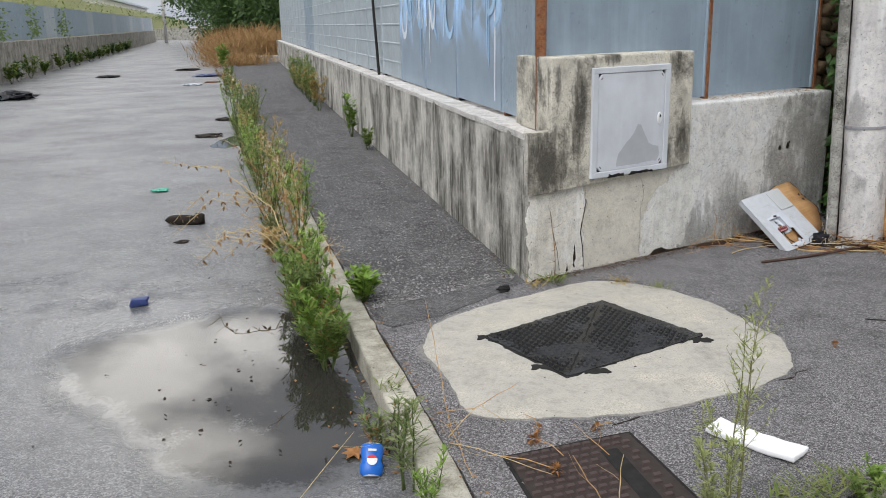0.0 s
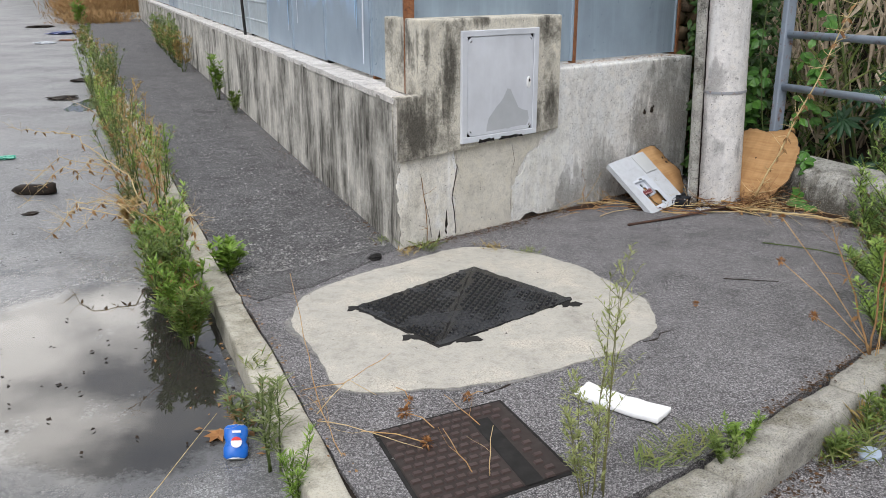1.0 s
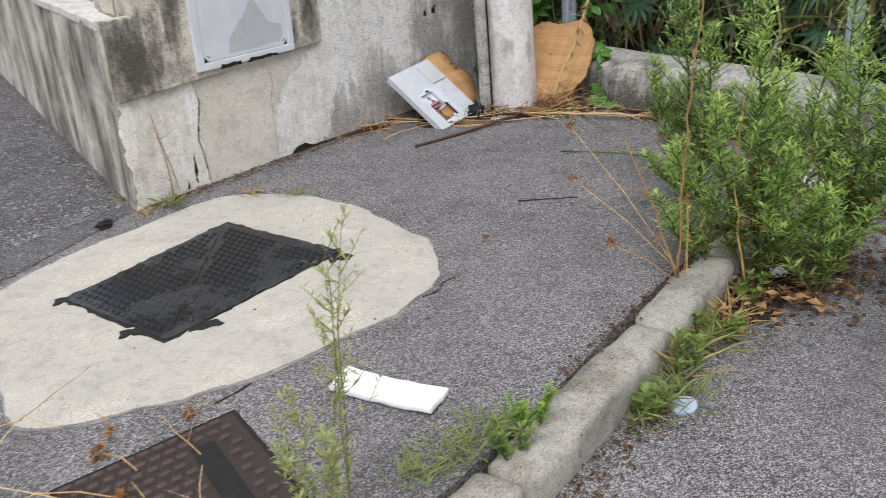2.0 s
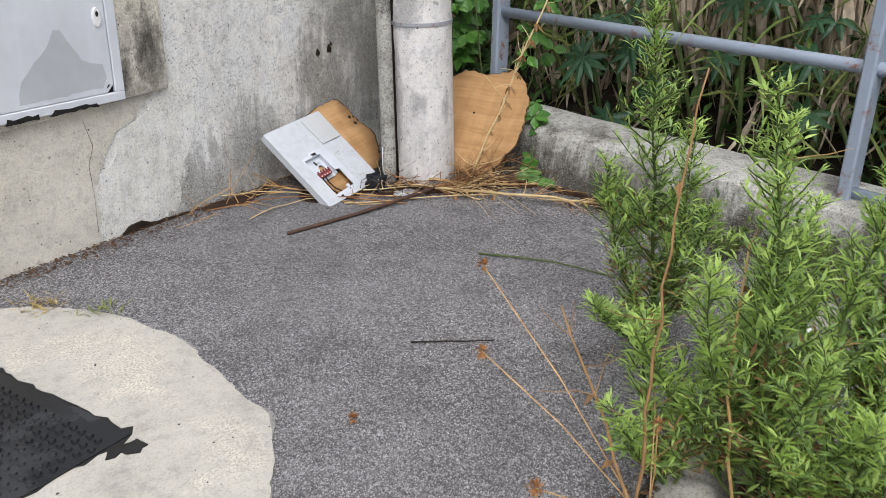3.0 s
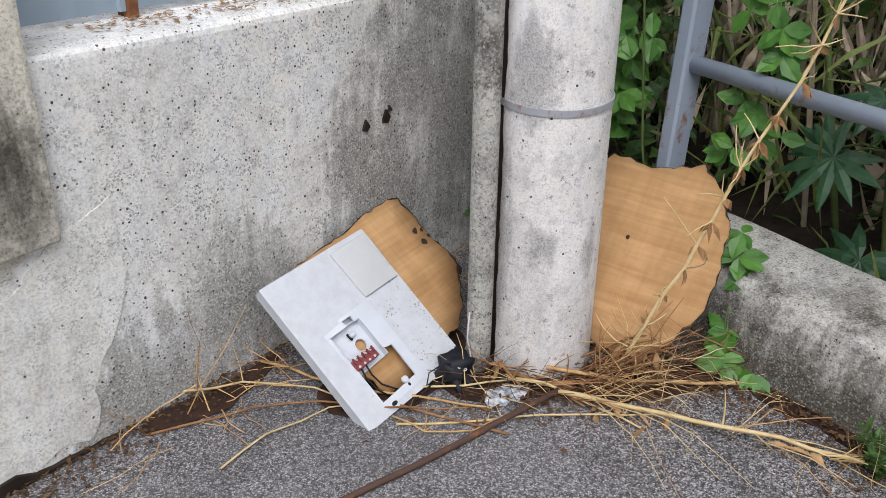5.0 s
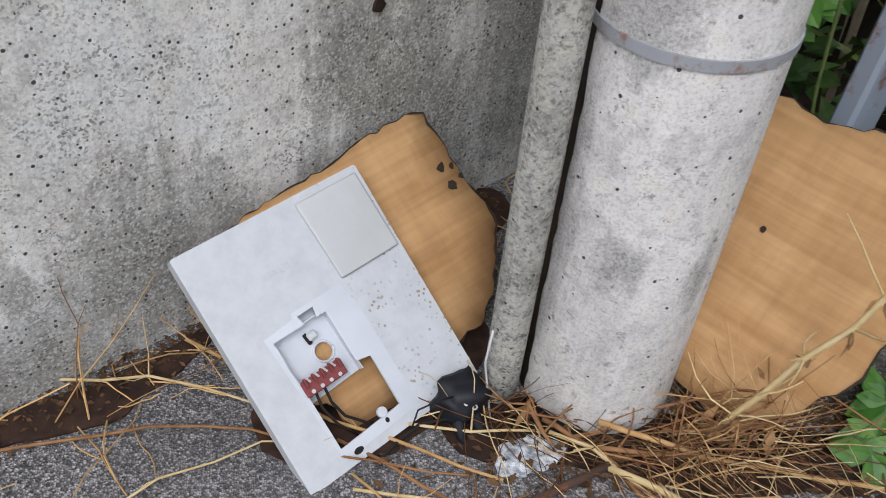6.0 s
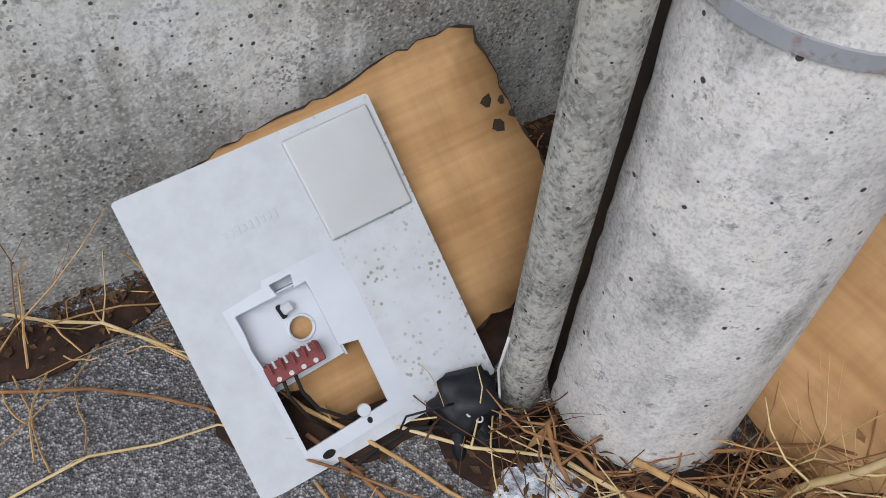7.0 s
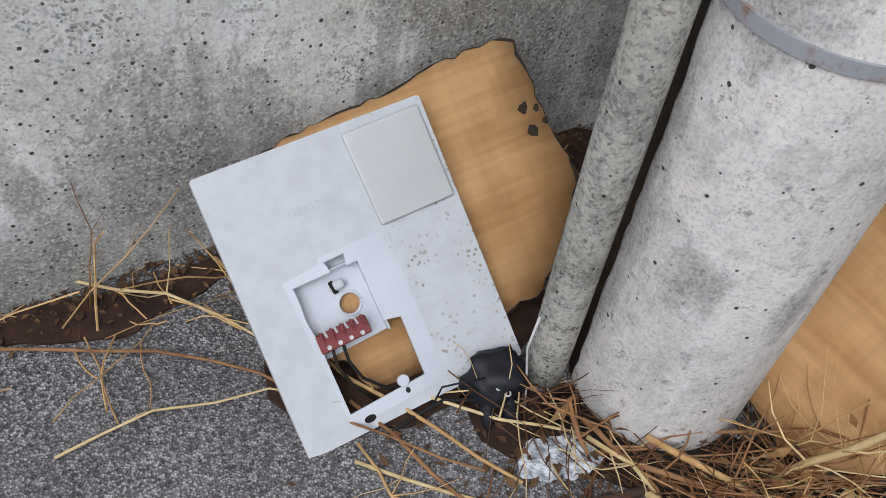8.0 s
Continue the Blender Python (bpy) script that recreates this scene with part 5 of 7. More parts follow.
M2 = Matrix((hx, hy, n2)).transposed().to_4x4()
M2.translation = (3.106, 5.687, 0.285)
card("cardboard_sheet", M2, [(-0.40, -0.19), (-0.40, -0.02), (-0.36, 0.16), (-0.178, 0.225), (-0.144, 0.253), (0.005, 0.240), (0.132, 0.292), (0.209, 0.218), (0.272, 0.111), (0.289, -0.037), (0.289, -0.144), (0.247, -0.241), (0.176, -0.338), (0.10, -0.345), (0.014, -0.330), (-0.2, -0.33), (-0.36, -0.30)], 9, "round torn brown cardboard leaning behind the pole", [(0.0, 0.0, 0.008)], step=0.022, amp=0.005)

M_rod = metal_paint("dark rusty rod", (0.075, 0.042, 0.03), rust=0.2, rough=0.8)
# ---- melted plug, wires, foil, iron rod ----
b = stone_mesh(77, (0.048, 0.042, 0.042))
bmesh.ops.subdivide_edges(b, edges=b.edges[:], cuts=1, use_grid_fill=True)
for v_ in b.verts:
    v_.co *= 1 + 0.30 * noise.noise(v_.co * 38) + 0.22 * noise.noise(v_.co * 90 + Vector((3, 0, 0)))
plug = part("melted_plug", b, metal_paint("charred blue black plastic", (0.006, 0.007, 0.011), rough=0.6), smooth=True)
plug.matrix_world = pose(2.512, 5.525, 0.035, 10, 0, 30)
tagged(plug, "melted black plastic plug beside the panel", "plug")
for x_, y_ in ((-0.012, -0.022), (0.008, -0.026), (-0.002, -0.034)):
    v, fc = tube([(x_ + 0.005 * math.cos(a / 10 * 6.28), y_ + 0.005 * math.sin(a / 10 * 6.28), 0.026 - 0.4 * abs(y_ + 0.022)) for a in range(11)], 0.0016, 5)
    link_mesh("pin_ring", v, fc, M_screw, plug)
for k, pts in enumerate(([(-0.01, 0, 0.0), (-0.035, -0.04, -0.01), (-0.045, -0.075, -0.028)], [(0.01, -0.01, -0.005), (0.0, -0.06, -0.018), (0.015, -0.09, -0.03)], [(-0.01, 0.0, 0.02), (-0.06, 0.0, 0.05), (-0.10, 0.012, 0.03), (-0.115, 0.0, 0.0)])):
    v, fc = tube(pts, [0.018, 0.013, 0.006] if k < 2 else 0.0018, 7)
    link_mesh("lead", v, fc, plug.data.materials[0], plug, smooth=True)
v, fc = tube([(2.566, 5.50, 0.004), (2.558, 5.523, 0.06), (2.548, 5.535, 0.12), (2.552, 5.54, 0.2)], 0.0022, 6)
tagged(link_mesh("wire", v, fc, M_screw, smooth=True), "thin bare bent wire beside the conduit", "wire")
v, fc = tube([(2.345, 5.42, 0.006), (2.38, 5.45, 0.012), (2.43, 5.485, 0.02), (2.52, 5.49, 0.03), (2.56, 5.47, 0.01)], 0.0035, 6)
tagged(link_mesh("cable", v, fc, M_black, smooth=True), "thin black cable lying in the straw", "cable")

MF = Mat("crumpled foil")
M_foil = MF.done(MF.ramp(MF.noise(60, 4), (0.35, (0.20, 0.22, 0.25)), (0.65, (0.74, 0.77, 0.82))), 0.35, MF.bump(MF.noise(70, 4), 0.9, 0.012), metal=0.05)


def crumple(name, base, r, seed, mat, label, category, flat=0.35):
    b = bmesh.new()
    bmesh.ops.create_icosphere(b, subdivisions=3, radius=1)
    for v_ in b.verts:
        c = v_.co.copy()
        k = 1 + 0.7 * noise.noise(c * 2.2 + Vector((seed, 0, 0))) + 0.3 * noise.noise(c * 6 + Vector((0, seed, 0)))
        v_.co = Vector((c.x * k, c.y * k, c.z * flat * k)) * r
    lo = min(v_.co.z for v_ in b.verts)
    for v_ in b.verts:
        v_.co.z = max(v_.co.z, lo * 0.5) - lo * 0.5
    ob = part(name, b, mat)
    ob.matrix_world = pose(*base, 0, 0, seed * 40)
    return tagged(ob, label, category)


crumple("foil_scrap", (2.592, 5.402, 0.003), 0.034, 2, M_foil, "crumpled silver foil scrap in the straw", "foil", 0.13)
crumple("foil_scrap", (2.640, 5.418, 0.004), 0.034, 7, M_foil, "torn flat silver foil scrap in the straw", "foil", 0.15)
stalk("iron_rod", [(1.969, 5.10, 0.008), (2.30, 5.205, 0.011), (2.75, 5.36, 0.03)], 0.0085, 0.0085, 1, M_rod, "thin rusty iron rod on the asphalt", wander=0.001)["category"] = "rod"

# ---- dry stalks and straw ----
G_ST = "dry stalks by the pole"
M_rstraw = stalk_mat("reddish brown straw", (0.20, 0.09, 0.04), (0.40, 0.215, 0.095))
M_pstraw = stalk_mat("pale straw", (0.55, 0.40, 0.18), (0.78, 0.62, 0.36))
for k, (pts, r0, r1, tw, hk) in enumerate((
        ([(2.74, 5.36, 0.03), (3.15, 5.06, 0.035), (3.54, 4.75, 0.02), (3.72, 4.6, 0.01)], 0.0125, 0.008, 6, 12),
        ([(2.01, 5.72, 0.02), (2.20, 5.56, 0.02), (2.36, 5.47, 0.015), (2.56, 5.36, 0.012)], 0.008, 0.006, 2, 0),
        ([(1.70, 5.50, 0.006), (1.96, 5.52, 0.02), (2.13, 5.50, 0.02), (2.28, 5.43, 0.02), (2.5, 5.37, 0.02)], 0.006, 0.004, 2, 0),
        ([(1.78, 5.64, 0.02), (1.95, 5.63, 0.025), (2.13, 5.56, 0.02), (2.24, 5.48, 0.018)], 0.006, 0.004, 2, 0),
        ([(1.86, 5.33, 0.006), (1.98, 5.42, 0.01), (2.15, 5.478, 0.012), (2.26, 5.475, 0.012)], 0.005, 0.003, 3, 0),
        ([(2.30, 5.40, 0.01), (2.36, 5.32, 0.01), (2.48, 5.29, 0.01), (2.60, 5.33, 0.01)], 0.005, 0.0035, 2, 0),
        ([(2.28, 5.47, 0.012), (2.42, 5.36, 0.012), (2.56, 5.25, 0.012)], 0.007, 0.006, 1, 0),
        ([(2.36, 5.50, 0.02), (2.52, 5.46, 0.02), (2.66, 5.45, 0.02)], 0.006, 0.005, 1, 0),
        ([(2.30, 5.37, 0.008), (2.60, 5.31, 0.012), (2.95, 5.21, 0.02), (3.3, 5.0, 0.012), (3.45, 4.86, 0.01)], 0.006, 0.003, 6, 3),
        ([(2.75, 5.44, 0.05), (2.95, 5.36, 0.02), (3.15, 5.30, 0.015), (3.30, 5.26, 0.01)], 0.011, 0.009, 0, 0),
        ([(2.86, 5.46, 0.05), (3.02, 5.46, 0.09), (3.18, 5.42, 0.11), (3.33, 5.32, 0.05)], 0.006, 0.003, 8, 0),
        ([(2.66, 5.44, 0.03), (2.73, 5.40, 0.03), (2.84, 5.27, 0.012), (2.9, 5.18, 0.01)], 0.008, 0.005, 5, 2),
        ([(2.95, 5.40, 0.02), (3.0, 5.38, 0.18), (3.08, 5.36, 0.36), (3.15, 5.35, 0.56), (3.24, 5.33, 0.78), (3.30, 5.31, 0.95), (3.36, 5.28, 1.18), (3.46, 5.25, 1.42)], 0.0115, 0.006, 44, 70),
        ([(1.80, 5.55, 0.01), (1.90, 5.63, 0.12), (1.98, 5.70, 0.22)], 0.003, 0.0015, 3, 0),
        ([(1.83, 5.60, 0.01), (1.85, 5.64, 0.16), (1.83, 5.66, 0.27)], 0.0025, 0.0012, 3, 0))):
    stalk("dry_stalk", pts, r0 * 0.56, r1 * 0.52, 100 + k, (M_pstraw, M_straw, M_rstraw, M_pstraw)[k % 4], "dry golden plant stalk lying by the pole", G_ST, tw, 0.008, hk)
rng = random.Random(118)
for k in range(20):
    u = rng.random()
    a_ = Vector((2.78, 5.36, 0.03)).lerp(Vector((3.36, 4.86, 0.025)), u)
    turn = rng.uniform(-1.5, 0.35)
    reach_ = rng.uniform(0.18, 0.42)
    e_ = a_ + Vector((math.cos(turn), math.sin(turn), 0)) * reach_
    m_ = a_.lerp(e_, 0.5) + Vector((rng.uniform(-.03, .03), rng.uniform(-.03, .03), rng.uniform(0.01, 0.05)))
    stalk("dry_stalk", [a_, m_, (e_.x, e_.y, 0.006)], 0.0017, 0.0008, 160 + k, M_pstraw if k % 2 else M_straw, "thin dry side stem in the straw", "thin dry stems", 3, 0.006, 1 if k % 3 == 0 else 0)
for k in range(12):
    a_ = Vector((2.80 + rng.uniform(-0.02, 0.12), 5.40 + rng.uniform(-0.03, 0.03), 0.02))
    e_ = Vector((rng.uniform(3.0, 3.34), rng.uniform(5.28, 5.48), rng.uniform(0.03, 0.16)))
    m_ = a_.lerp(e_, 0.5) + Vector((rng.uniform(-.03, .03), rng.uniform(-.04, .04), rng.uniform(0.02, 0.06)))
    stalk("dry_stalk", [a_, m_, e_], 0.0019, 0.0009, 190 + k, M_pstraw if k % 4 == 0 else M_rstraw, "dry stem bunched beside the pole", "bunched dry stems", 2, 0.007)
for k in range(16):
    x_, y_ = 2.93 + rng.uniform(-0.06, 0.14), 5.39 + rng.uniform(-0.04, 0.05)
    stalk("dry_stalk", [(x_, y_, 0.01), (x_ + rng.uniform(-.04, .05), y_ + rng.uniform(-.03, .03), rng.uniform(0.06, 0.12)), (x_ + rng.uniform(-.12, .14), y_ + rng.uniform(-.05, .05), rng.uniform(0.10, 0.24))], 0.0022, 0.0009, 230 + k, M_rstraw if k % 3 else M_straw, "short dead stem standing by the pole", "standing dead stems", 3, 0.006, 1)
items = []
for k in range(15):
    u = (0.10, 0.16, 0.2, 0.52, 0.56, 0.62, 0.80, 0.82, 0.86, 0.88, 0.92, 0.94, 0.96, 0.98, 0.99)[k]
    p_ = Vector((2.74, 5.36, 0.032)).lerp(Vector((3.56, 4.72, 0.024)), u)
    items.append((p_, (rng.uniform(-0.2, 0.5), rng.uniform(-0.9, -0.3), rng.uniform(-0.15, 0.1)), (rng.uniform(-.6, .6), rng.uniform(-.6, .6), 1), rng.uniform(0.05, 0.09), rng.uniform(0.014, 0.026)))
M_husk = leaf_mat("tan curled leaf", (0.30, 0.16, 0.07), (0.44, 0.26, 0.12), (0.55, 0.36, 0.18), trans=0.15, rough=0.8)
tagged(leaf_mesh("dead_leaf_scatter", items, M_husk), "tan curled dead leaves hanging from a dry stalk", "dead leaves", kind="stuff")
M_root = stalk_mat("brown root", (0.07, 0.03, 0.014), (0.20, 0.095, 0.04))
for k, pts in enumerate(([(2.655, 5.47, 0.03), (2.70, 5.43, 0.025), (2.77, 5.37, 0.015), (2.80, 5.30, 0.01)], [(2.64, 5.50, 0.05), (2.63, 5.46, 0.06), (2.66, 5.41, 0.03)], [(2.92, 5.43, 0.03), (3.02, 5.40, 0.05), (3.12, 5.41, 0.08)], [(2.72, 5.41, 0.02), (2.82, 5.38, 0.03), (2.95, 5.36, 0.02)])):
    stalk("dry_stalk", pts, 0.0058, 0.0035, 260 + k, M_rstraw, "thick brown broken root by the pole", "broken roots", 6, 0.009, 2)
# the tangle of straw
rng = random.Random(21)
v, fc = [], []
for k in range(330):
    c = Vector((2.87 + rng.gauss(0, 0.19), 5.42 + rng.gauss(0, 0.05), 0.008 + abs(rng.gauss(0, 0.02))))
    c.y += (c.x - 2.87) * -0.25
    a = rng.gauss(-0.4, 0.8)
    d = Vector((math.cos(a), math.sin(a), rng.uniform(-0.05, 0.35)))
    if (c - Vector((2.8, 5.6, 0))).length < 0.155:
        continue
    pts = bent(c, d, rng.uniform(0.07, 0.28), 5, 0.22, rng, -0.05)
    for p in pts:
        p.z = max(p.z, 0.005)
    r = rng.uniform(0.0007, 0.0018)
    tube(pts, [r, r, r * 0.9, r * 0.8, r * 0.6, r * 0.4], 4, False, (v, fc))
half = [q for q in range(len(fc)) if (q // 20) % 4 != 0]
tagged(link_mesh("straw", v, [fc[q] for q in range(len(fc)) if (q // 20) % 4 == 0], M_pstraw), "tangled dry straw at the foot of the pole", "straw", kind="stuff")
tagged(link_mesh("root_tangle", v, [fc[q] for q in half], M_root), "tangled brown roots at the foot of the pole", "roots", kind="stuff")
v, fc = [], []
for k in range(60):
    s_ = rng.uniform(1.3, 2.65)
    p = wr_(s_, -rng.uniform(0.02, 0.16))
    pts = bent((*p, 0.006), rnd_dir(rng, rng.uniform(0, 0.6)), rng.uniform(0.06, 0.3), 5, 0.25, rng, -0.06)
    for q in pts:
        q.z = max(q.z, 0.004)
        dd = (Vector((q.x, q.y)) - C).dot(NR)
        if dd > -0.012:
            q.x, q.y = q.x - NR.x * (dd + 0.012), q.y - NR.y * (dd + 0.012)
    tube(pts, rng.uniform(0.0008, 0.002), 4, False, (v, fc))
tagged(link_mesh("straw", v, fc, M_straw), "thin dry straw along the wall's foot", "straw", kind="stuff")


M_litter = leaf_mat("brown litter", (0.025, 0.014, 0.008), (0.05, 0.027, 0.014), (0.15, 0.08, 0.035), trans=0.05, rough=0.85)


def litter(name, area, n, size, mats, label, seed):
    rng = random.Random(seed)
    items = []
    for _ in range(n):
        x, y, z = area(rng)
        L = rng.uniform(*size)
        items.append(((x, y, z + 0.002 + rng.uniform(0, 0.008)), rnd_dir(rng, rng.uniform(-0.05, 0.25)), (rng.uniform(-.5, .5), rng.uniform(-.5, .5), 1), L, L * rng.uniform(0.3, 0.7)))
    return tagged(leaf_mesh(name, items, mats), label, "leaf litter", kind="stuff")


litter("leaf_litter", lambda r: (2.9 + r.gauss(0, 0.22), 5.42 + r.gauss(0, 0.07), 0), 900, (0.006, 0.030), M_litter, "brown leaf crumbs in the straw", 1)
litter("leaf_litter", lambda r: (*wr_(r.uniform(0.05, 2.6), -abs(r.gauss(0.015, 0.05))), 0), 1900, (0.005, 0.022), M_litter, "brown leaf crumbs along the wall", 2)
litter("leaf_litter", lambda r: (*low(r.uniform(-0.6, 1.6), -abs(r.gauss(0.05, 0.07))), 0.004), 1500, (0.006, 0.028), M_litter, "brown leaf crumbs under the low wall", 3)
litter("leaf_litter", lambda r: (*kerb_pt(r.uniform(-0.2, 9), 0.145 + r.gauss(0, 0.02)), 0), 330, (0.008, 0.025), M_dry, "brown leaf crumbs behind the kerb", 4)
litter("leaf_litter", lambda r: (*kerb_pt(r.uniform(0.2, 9), -abs(r.gauss(0.1, 0.09))), ROAD_Z), 220, (0.01, 0.04), M_dry, "brown leaf crumbs in the gutter", 5)
litter("leaf_litter", lambda r: (*wl(r.uniform(0.1, 14), -abs(r.gauss(0.01, 0.05))), 0), 700, (0.008, 0.03), M_litter, "brown litter along the street wall's foot", 11)
litter("leaf_litter", lambda r: (2.52 + r.gauss(0, 0.22), 2.96 + r.gauss(0, 0.10), ROAD_Z + abs(r.gauss(0, 0.03))), 260, (0.03, 0.07), M_dry, "large curled dead leaves under the shrubs", 13)
litter("leaf_litter", lambda r: (2.6 + r.gauss(0, 0.3), 3.03 + r.gauss(0, 0.13), ROAD_Z + abs(r.gauss(0, 0.025))), 1700, (0.01, 0.042), M_litter, "brown dead leaves under the shrubs", 6)
litter("leaf_litter", lambda r: (r.uniform(-2.8, -0.6), r.uniform(3, 9), ROAD_Z), 70, (0.01, 0.035), M_soil, "dark leaf bits on the street", 7)
litter("leaf_litter", lambda r: (-0.75 + r.gauss(0, 0.38), 3.5 + r.gauss(0, 0.5), ROAD_Z + 0.003), 75, (0.008, 0.03), M_soil, "dark leaf bits floating on the puddle", 12)
litter("leaf_litter", lambda r: (r.uniform(0, 3.0), r.uniform(2.9, 5), 0), 60, (0.006, 0.018), M_soil, "dark bits on the pavement", 8)
litter("leaf_litter", lambda r: ((lambda q: (q[0] + r.gauss(0.03, 0.05), q[1] - abs(r.gauss(0.0, 0.05)), ROAD_Z))(Vector(outr[3]).lerp(Vector(outr[8]), r.random()))), 1100, (0.006, 0.022), M_litter, "brown litter along the foot of the curved kerb", 9)
litter("leaf_litter", lambda r: ((lambda q: (q[0] + r.gauss(0, 0.02), q[1] + abs(r.gauss(0.0, 0.03)), 0.002))(Vector(arc[4]).lerp(Vector(arc[8]), r.random()))), 350, (0.006, 0.025), M_litter, "brown litter behind the curved kerb", 10)
b = stone_mesh(5, (0.30, 0.10, 0.03))
sp = part("soil_heap", b, M_soil, smooth=True)
sp.matrix_world = pose(2.62, 3.02, ROAD_Z + 0.004, 0, 0, 33)
tagged(sp, "dark damp soil under the shrubs", "soil", kind="structure")
# soil patches, dark enough to paint contact shade at the wall's foot too
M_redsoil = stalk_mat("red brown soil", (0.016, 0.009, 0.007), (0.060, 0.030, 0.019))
for cx_, cy_, rx_, ry_, an, lb in ((1.885, 5.636, 0.22, 0.042, 32, "dark reddish soil and painted contact shade along the wall's foot"), (2.86, 5.41, 0.42, 0.085, -14, "dark soil under the straw"), (2.36, 5.62, 0.26, 0.16, 32, "dark soil and painted shade behind the leaning panel"), (3.40, 5.02, 0.05, 0.42, 19, "dark soil under the low wall"), (3.53, 4.62, 0.08, 0.26, 19, "dark soil under the weeds by the low wall"), (2.5, 6.0, 0.3, 0.12, 32, "dark soil and painted shade in the wall's corner"), (0.62, 4.88, 0.14, 0.016, 32, "dark soil at the wall's corner")):
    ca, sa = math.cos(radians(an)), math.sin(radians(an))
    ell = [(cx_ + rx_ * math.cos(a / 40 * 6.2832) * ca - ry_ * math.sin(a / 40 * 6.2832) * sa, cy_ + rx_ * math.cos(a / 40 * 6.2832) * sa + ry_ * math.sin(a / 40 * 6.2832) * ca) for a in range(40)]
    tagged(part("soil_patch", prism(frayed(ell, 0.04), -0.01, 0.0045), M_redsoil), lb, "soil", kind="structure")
b = stone_mesh(8, (0.36, 0.06, 0.012))
sp = part("soil_heap", b, M_soil, smooth=True)
sp.matrix_world = pose(2.93, 5.42, 0.0, 0, 0, -14)
tagged(sp, "dark soil under the straw", "soil", kind="structure")

# ---- litter on the pavement and street ----
fm = empty("foam_strip", pose(0.984, 2.912, 0, 0, 0, -46.5))
tagged(fm, "white foam packing strip lying on the asphalt", "packing foam")
b = cuboid(0.335, 0.112, 0.022, None, 0.006, seg=2)
bmesh.ops.subdivide_edges(b, edges=[e for e in b.edges if e.calc_length() > 0.05], cuts=7, use_grid_fill=True)
for v_ in b.verts:
    v_.co += Vector((0.004 * noise.noise(v_.co * 40), 0.004 * noise.noise(v_.co * 25 + Vector((0, 3, 0))), 0.004 * noise.noise(v_.co * 18) + 0.25 * v_.co.x ** 2))
bmesh.ops.translate(b, vec=(0.165, 0.0, 0.013), verts=b.verts)
part("block", b, M_foam, fm, smooth=True)

can = empty("drink_can", pose(-0.283, 2.845, ROAD_Z + 0.052, -42, 6, 6))
tagged(can, "crushed blue drink can lying in the gutter", "can")
b = bmesh.new()
prof = [(0.026, 0.058), (0.033, 0.050), (0.033, 0.02), (0.028, 0.0), (0.034, -0.02), (0.033, -0.048), (0.025, -0.058)]
lay = []
for r_, z_ in prof:
    lay.append([b.verts.new((r_ * 1.25 * math.cos(a / 20 * 6.2832), r_ * 0.62 * math.sin(a / 20 * 6.2832) + 0.004 * noise.noise((a * .7, z_ * 60, 0)), z_ + 0.003 * noise.noise((a * .5, 3, z_ * 30)))) for a in range(20)])
for a_, b_ in zip(lay[:-1], lay[1:]):
    for i in range(20):
        b.faces.new((a_[i], b_[i], b_[(i + 1) % 20], a_[(i + 1) % 20]))
part("body", b, metal_paint("blue can print", (0.015, 0.13, 0.52), rough=0.3), can, smooth=True)
for lv, z_ in ((prof[0], 0.058), (prof[-1], -0.058)):
    part("rim", prism([(0.031 * math.cos(a / 20 * 6.2832), 0.0155 * math.sin(a / 20 * 6.2832)) for a in range(20)], z_ - 0.002, z_ + 0.002, 0.001), M_screw, can)


def disc(y, poly, mat, name):
    link_mesh(name, [(x, y - 0.0003 + 0.25 * x * x * 12 * 0.1, z) for x, z in poly], [tuple(range(len(poly)))], mat, can)


M_wprint = metal_paint("white print", (0.75, 0.75, 0.75), rough=0.35)
M_rprint = metal_paint("red print", (0.6, 0.03, 0.03), rough=0.35)
rr = [(0.019 * math.cos(a / 20 * 6.2832), -0.005 + 0.019 * math.sin(a / 20 * 6.2832)) for a in range(20)]
disc(-0.0235, rr, M_wprint, "white_roundel")
disc(-0.0242, [(x, z) for x, z in rr if z > -0.003], M_rprint, "red_segment")
disc(-0.0235, [(-0.015, 0.036), (0.015, 0.036), (0.015, 0.028), (-0.015, 0.028)], M_wprint, "white_bar")

# a brown sock-like roll, a blue box, green wrapper, dark bag on the street
b = stone_mesh(12, (0.15, 0.045, 0.04))
bt = part("rag_roll", b, M_soil, smooth=True)
bt.matrix_world = pose(-2.16, 7.02, ROAD_Z + 0.035, 0, 0, -8)
tagged(bt, "dark brown rolled rag on the street", "rag")
b = stone_mesh(14, (0.05, 0.045, 0.045))
q = part("knot", b, M_soil, bt, smooth=True)
q.matrix_basis = pose(0.13, 0.01, 0.012)
b = cuboid(0.10, 0.06, 0.045, None, 0.012, seg=2)
for v_ in b.verts:
    v_.co += v_.co * 0.25 * noise.noise(v_.co * 40)
cb = part("crushed_box", b, metal_paint("dark blue print", (0.03, 0.05, 0.17), rough=0.4))
cb.matrix_world = pose(-1.81, 4.86, ROAD_Z + 0.026, 0, 0, 15)
tagged(cb, "crushed dark blue carton on the street", "carton")
crumple("wrapper", (-2.83, 8.53, ROAD_Z + 0.003), 0.075, 4, metal_paint("green wrapper plastic", (0.10, 0.42, 0.30), rough=0.4), "crumpled green plastic wrapper on the street", "wrapper", 0.2)
crumple("bag", (-10.1, 20.8, ROAD_Z), 0.42, 5, metal_paint("black bag plastic", (0.015, 0.015, 0.018), rough=0.35), "black rubbish bag lying on the street", "bag", 0.3)
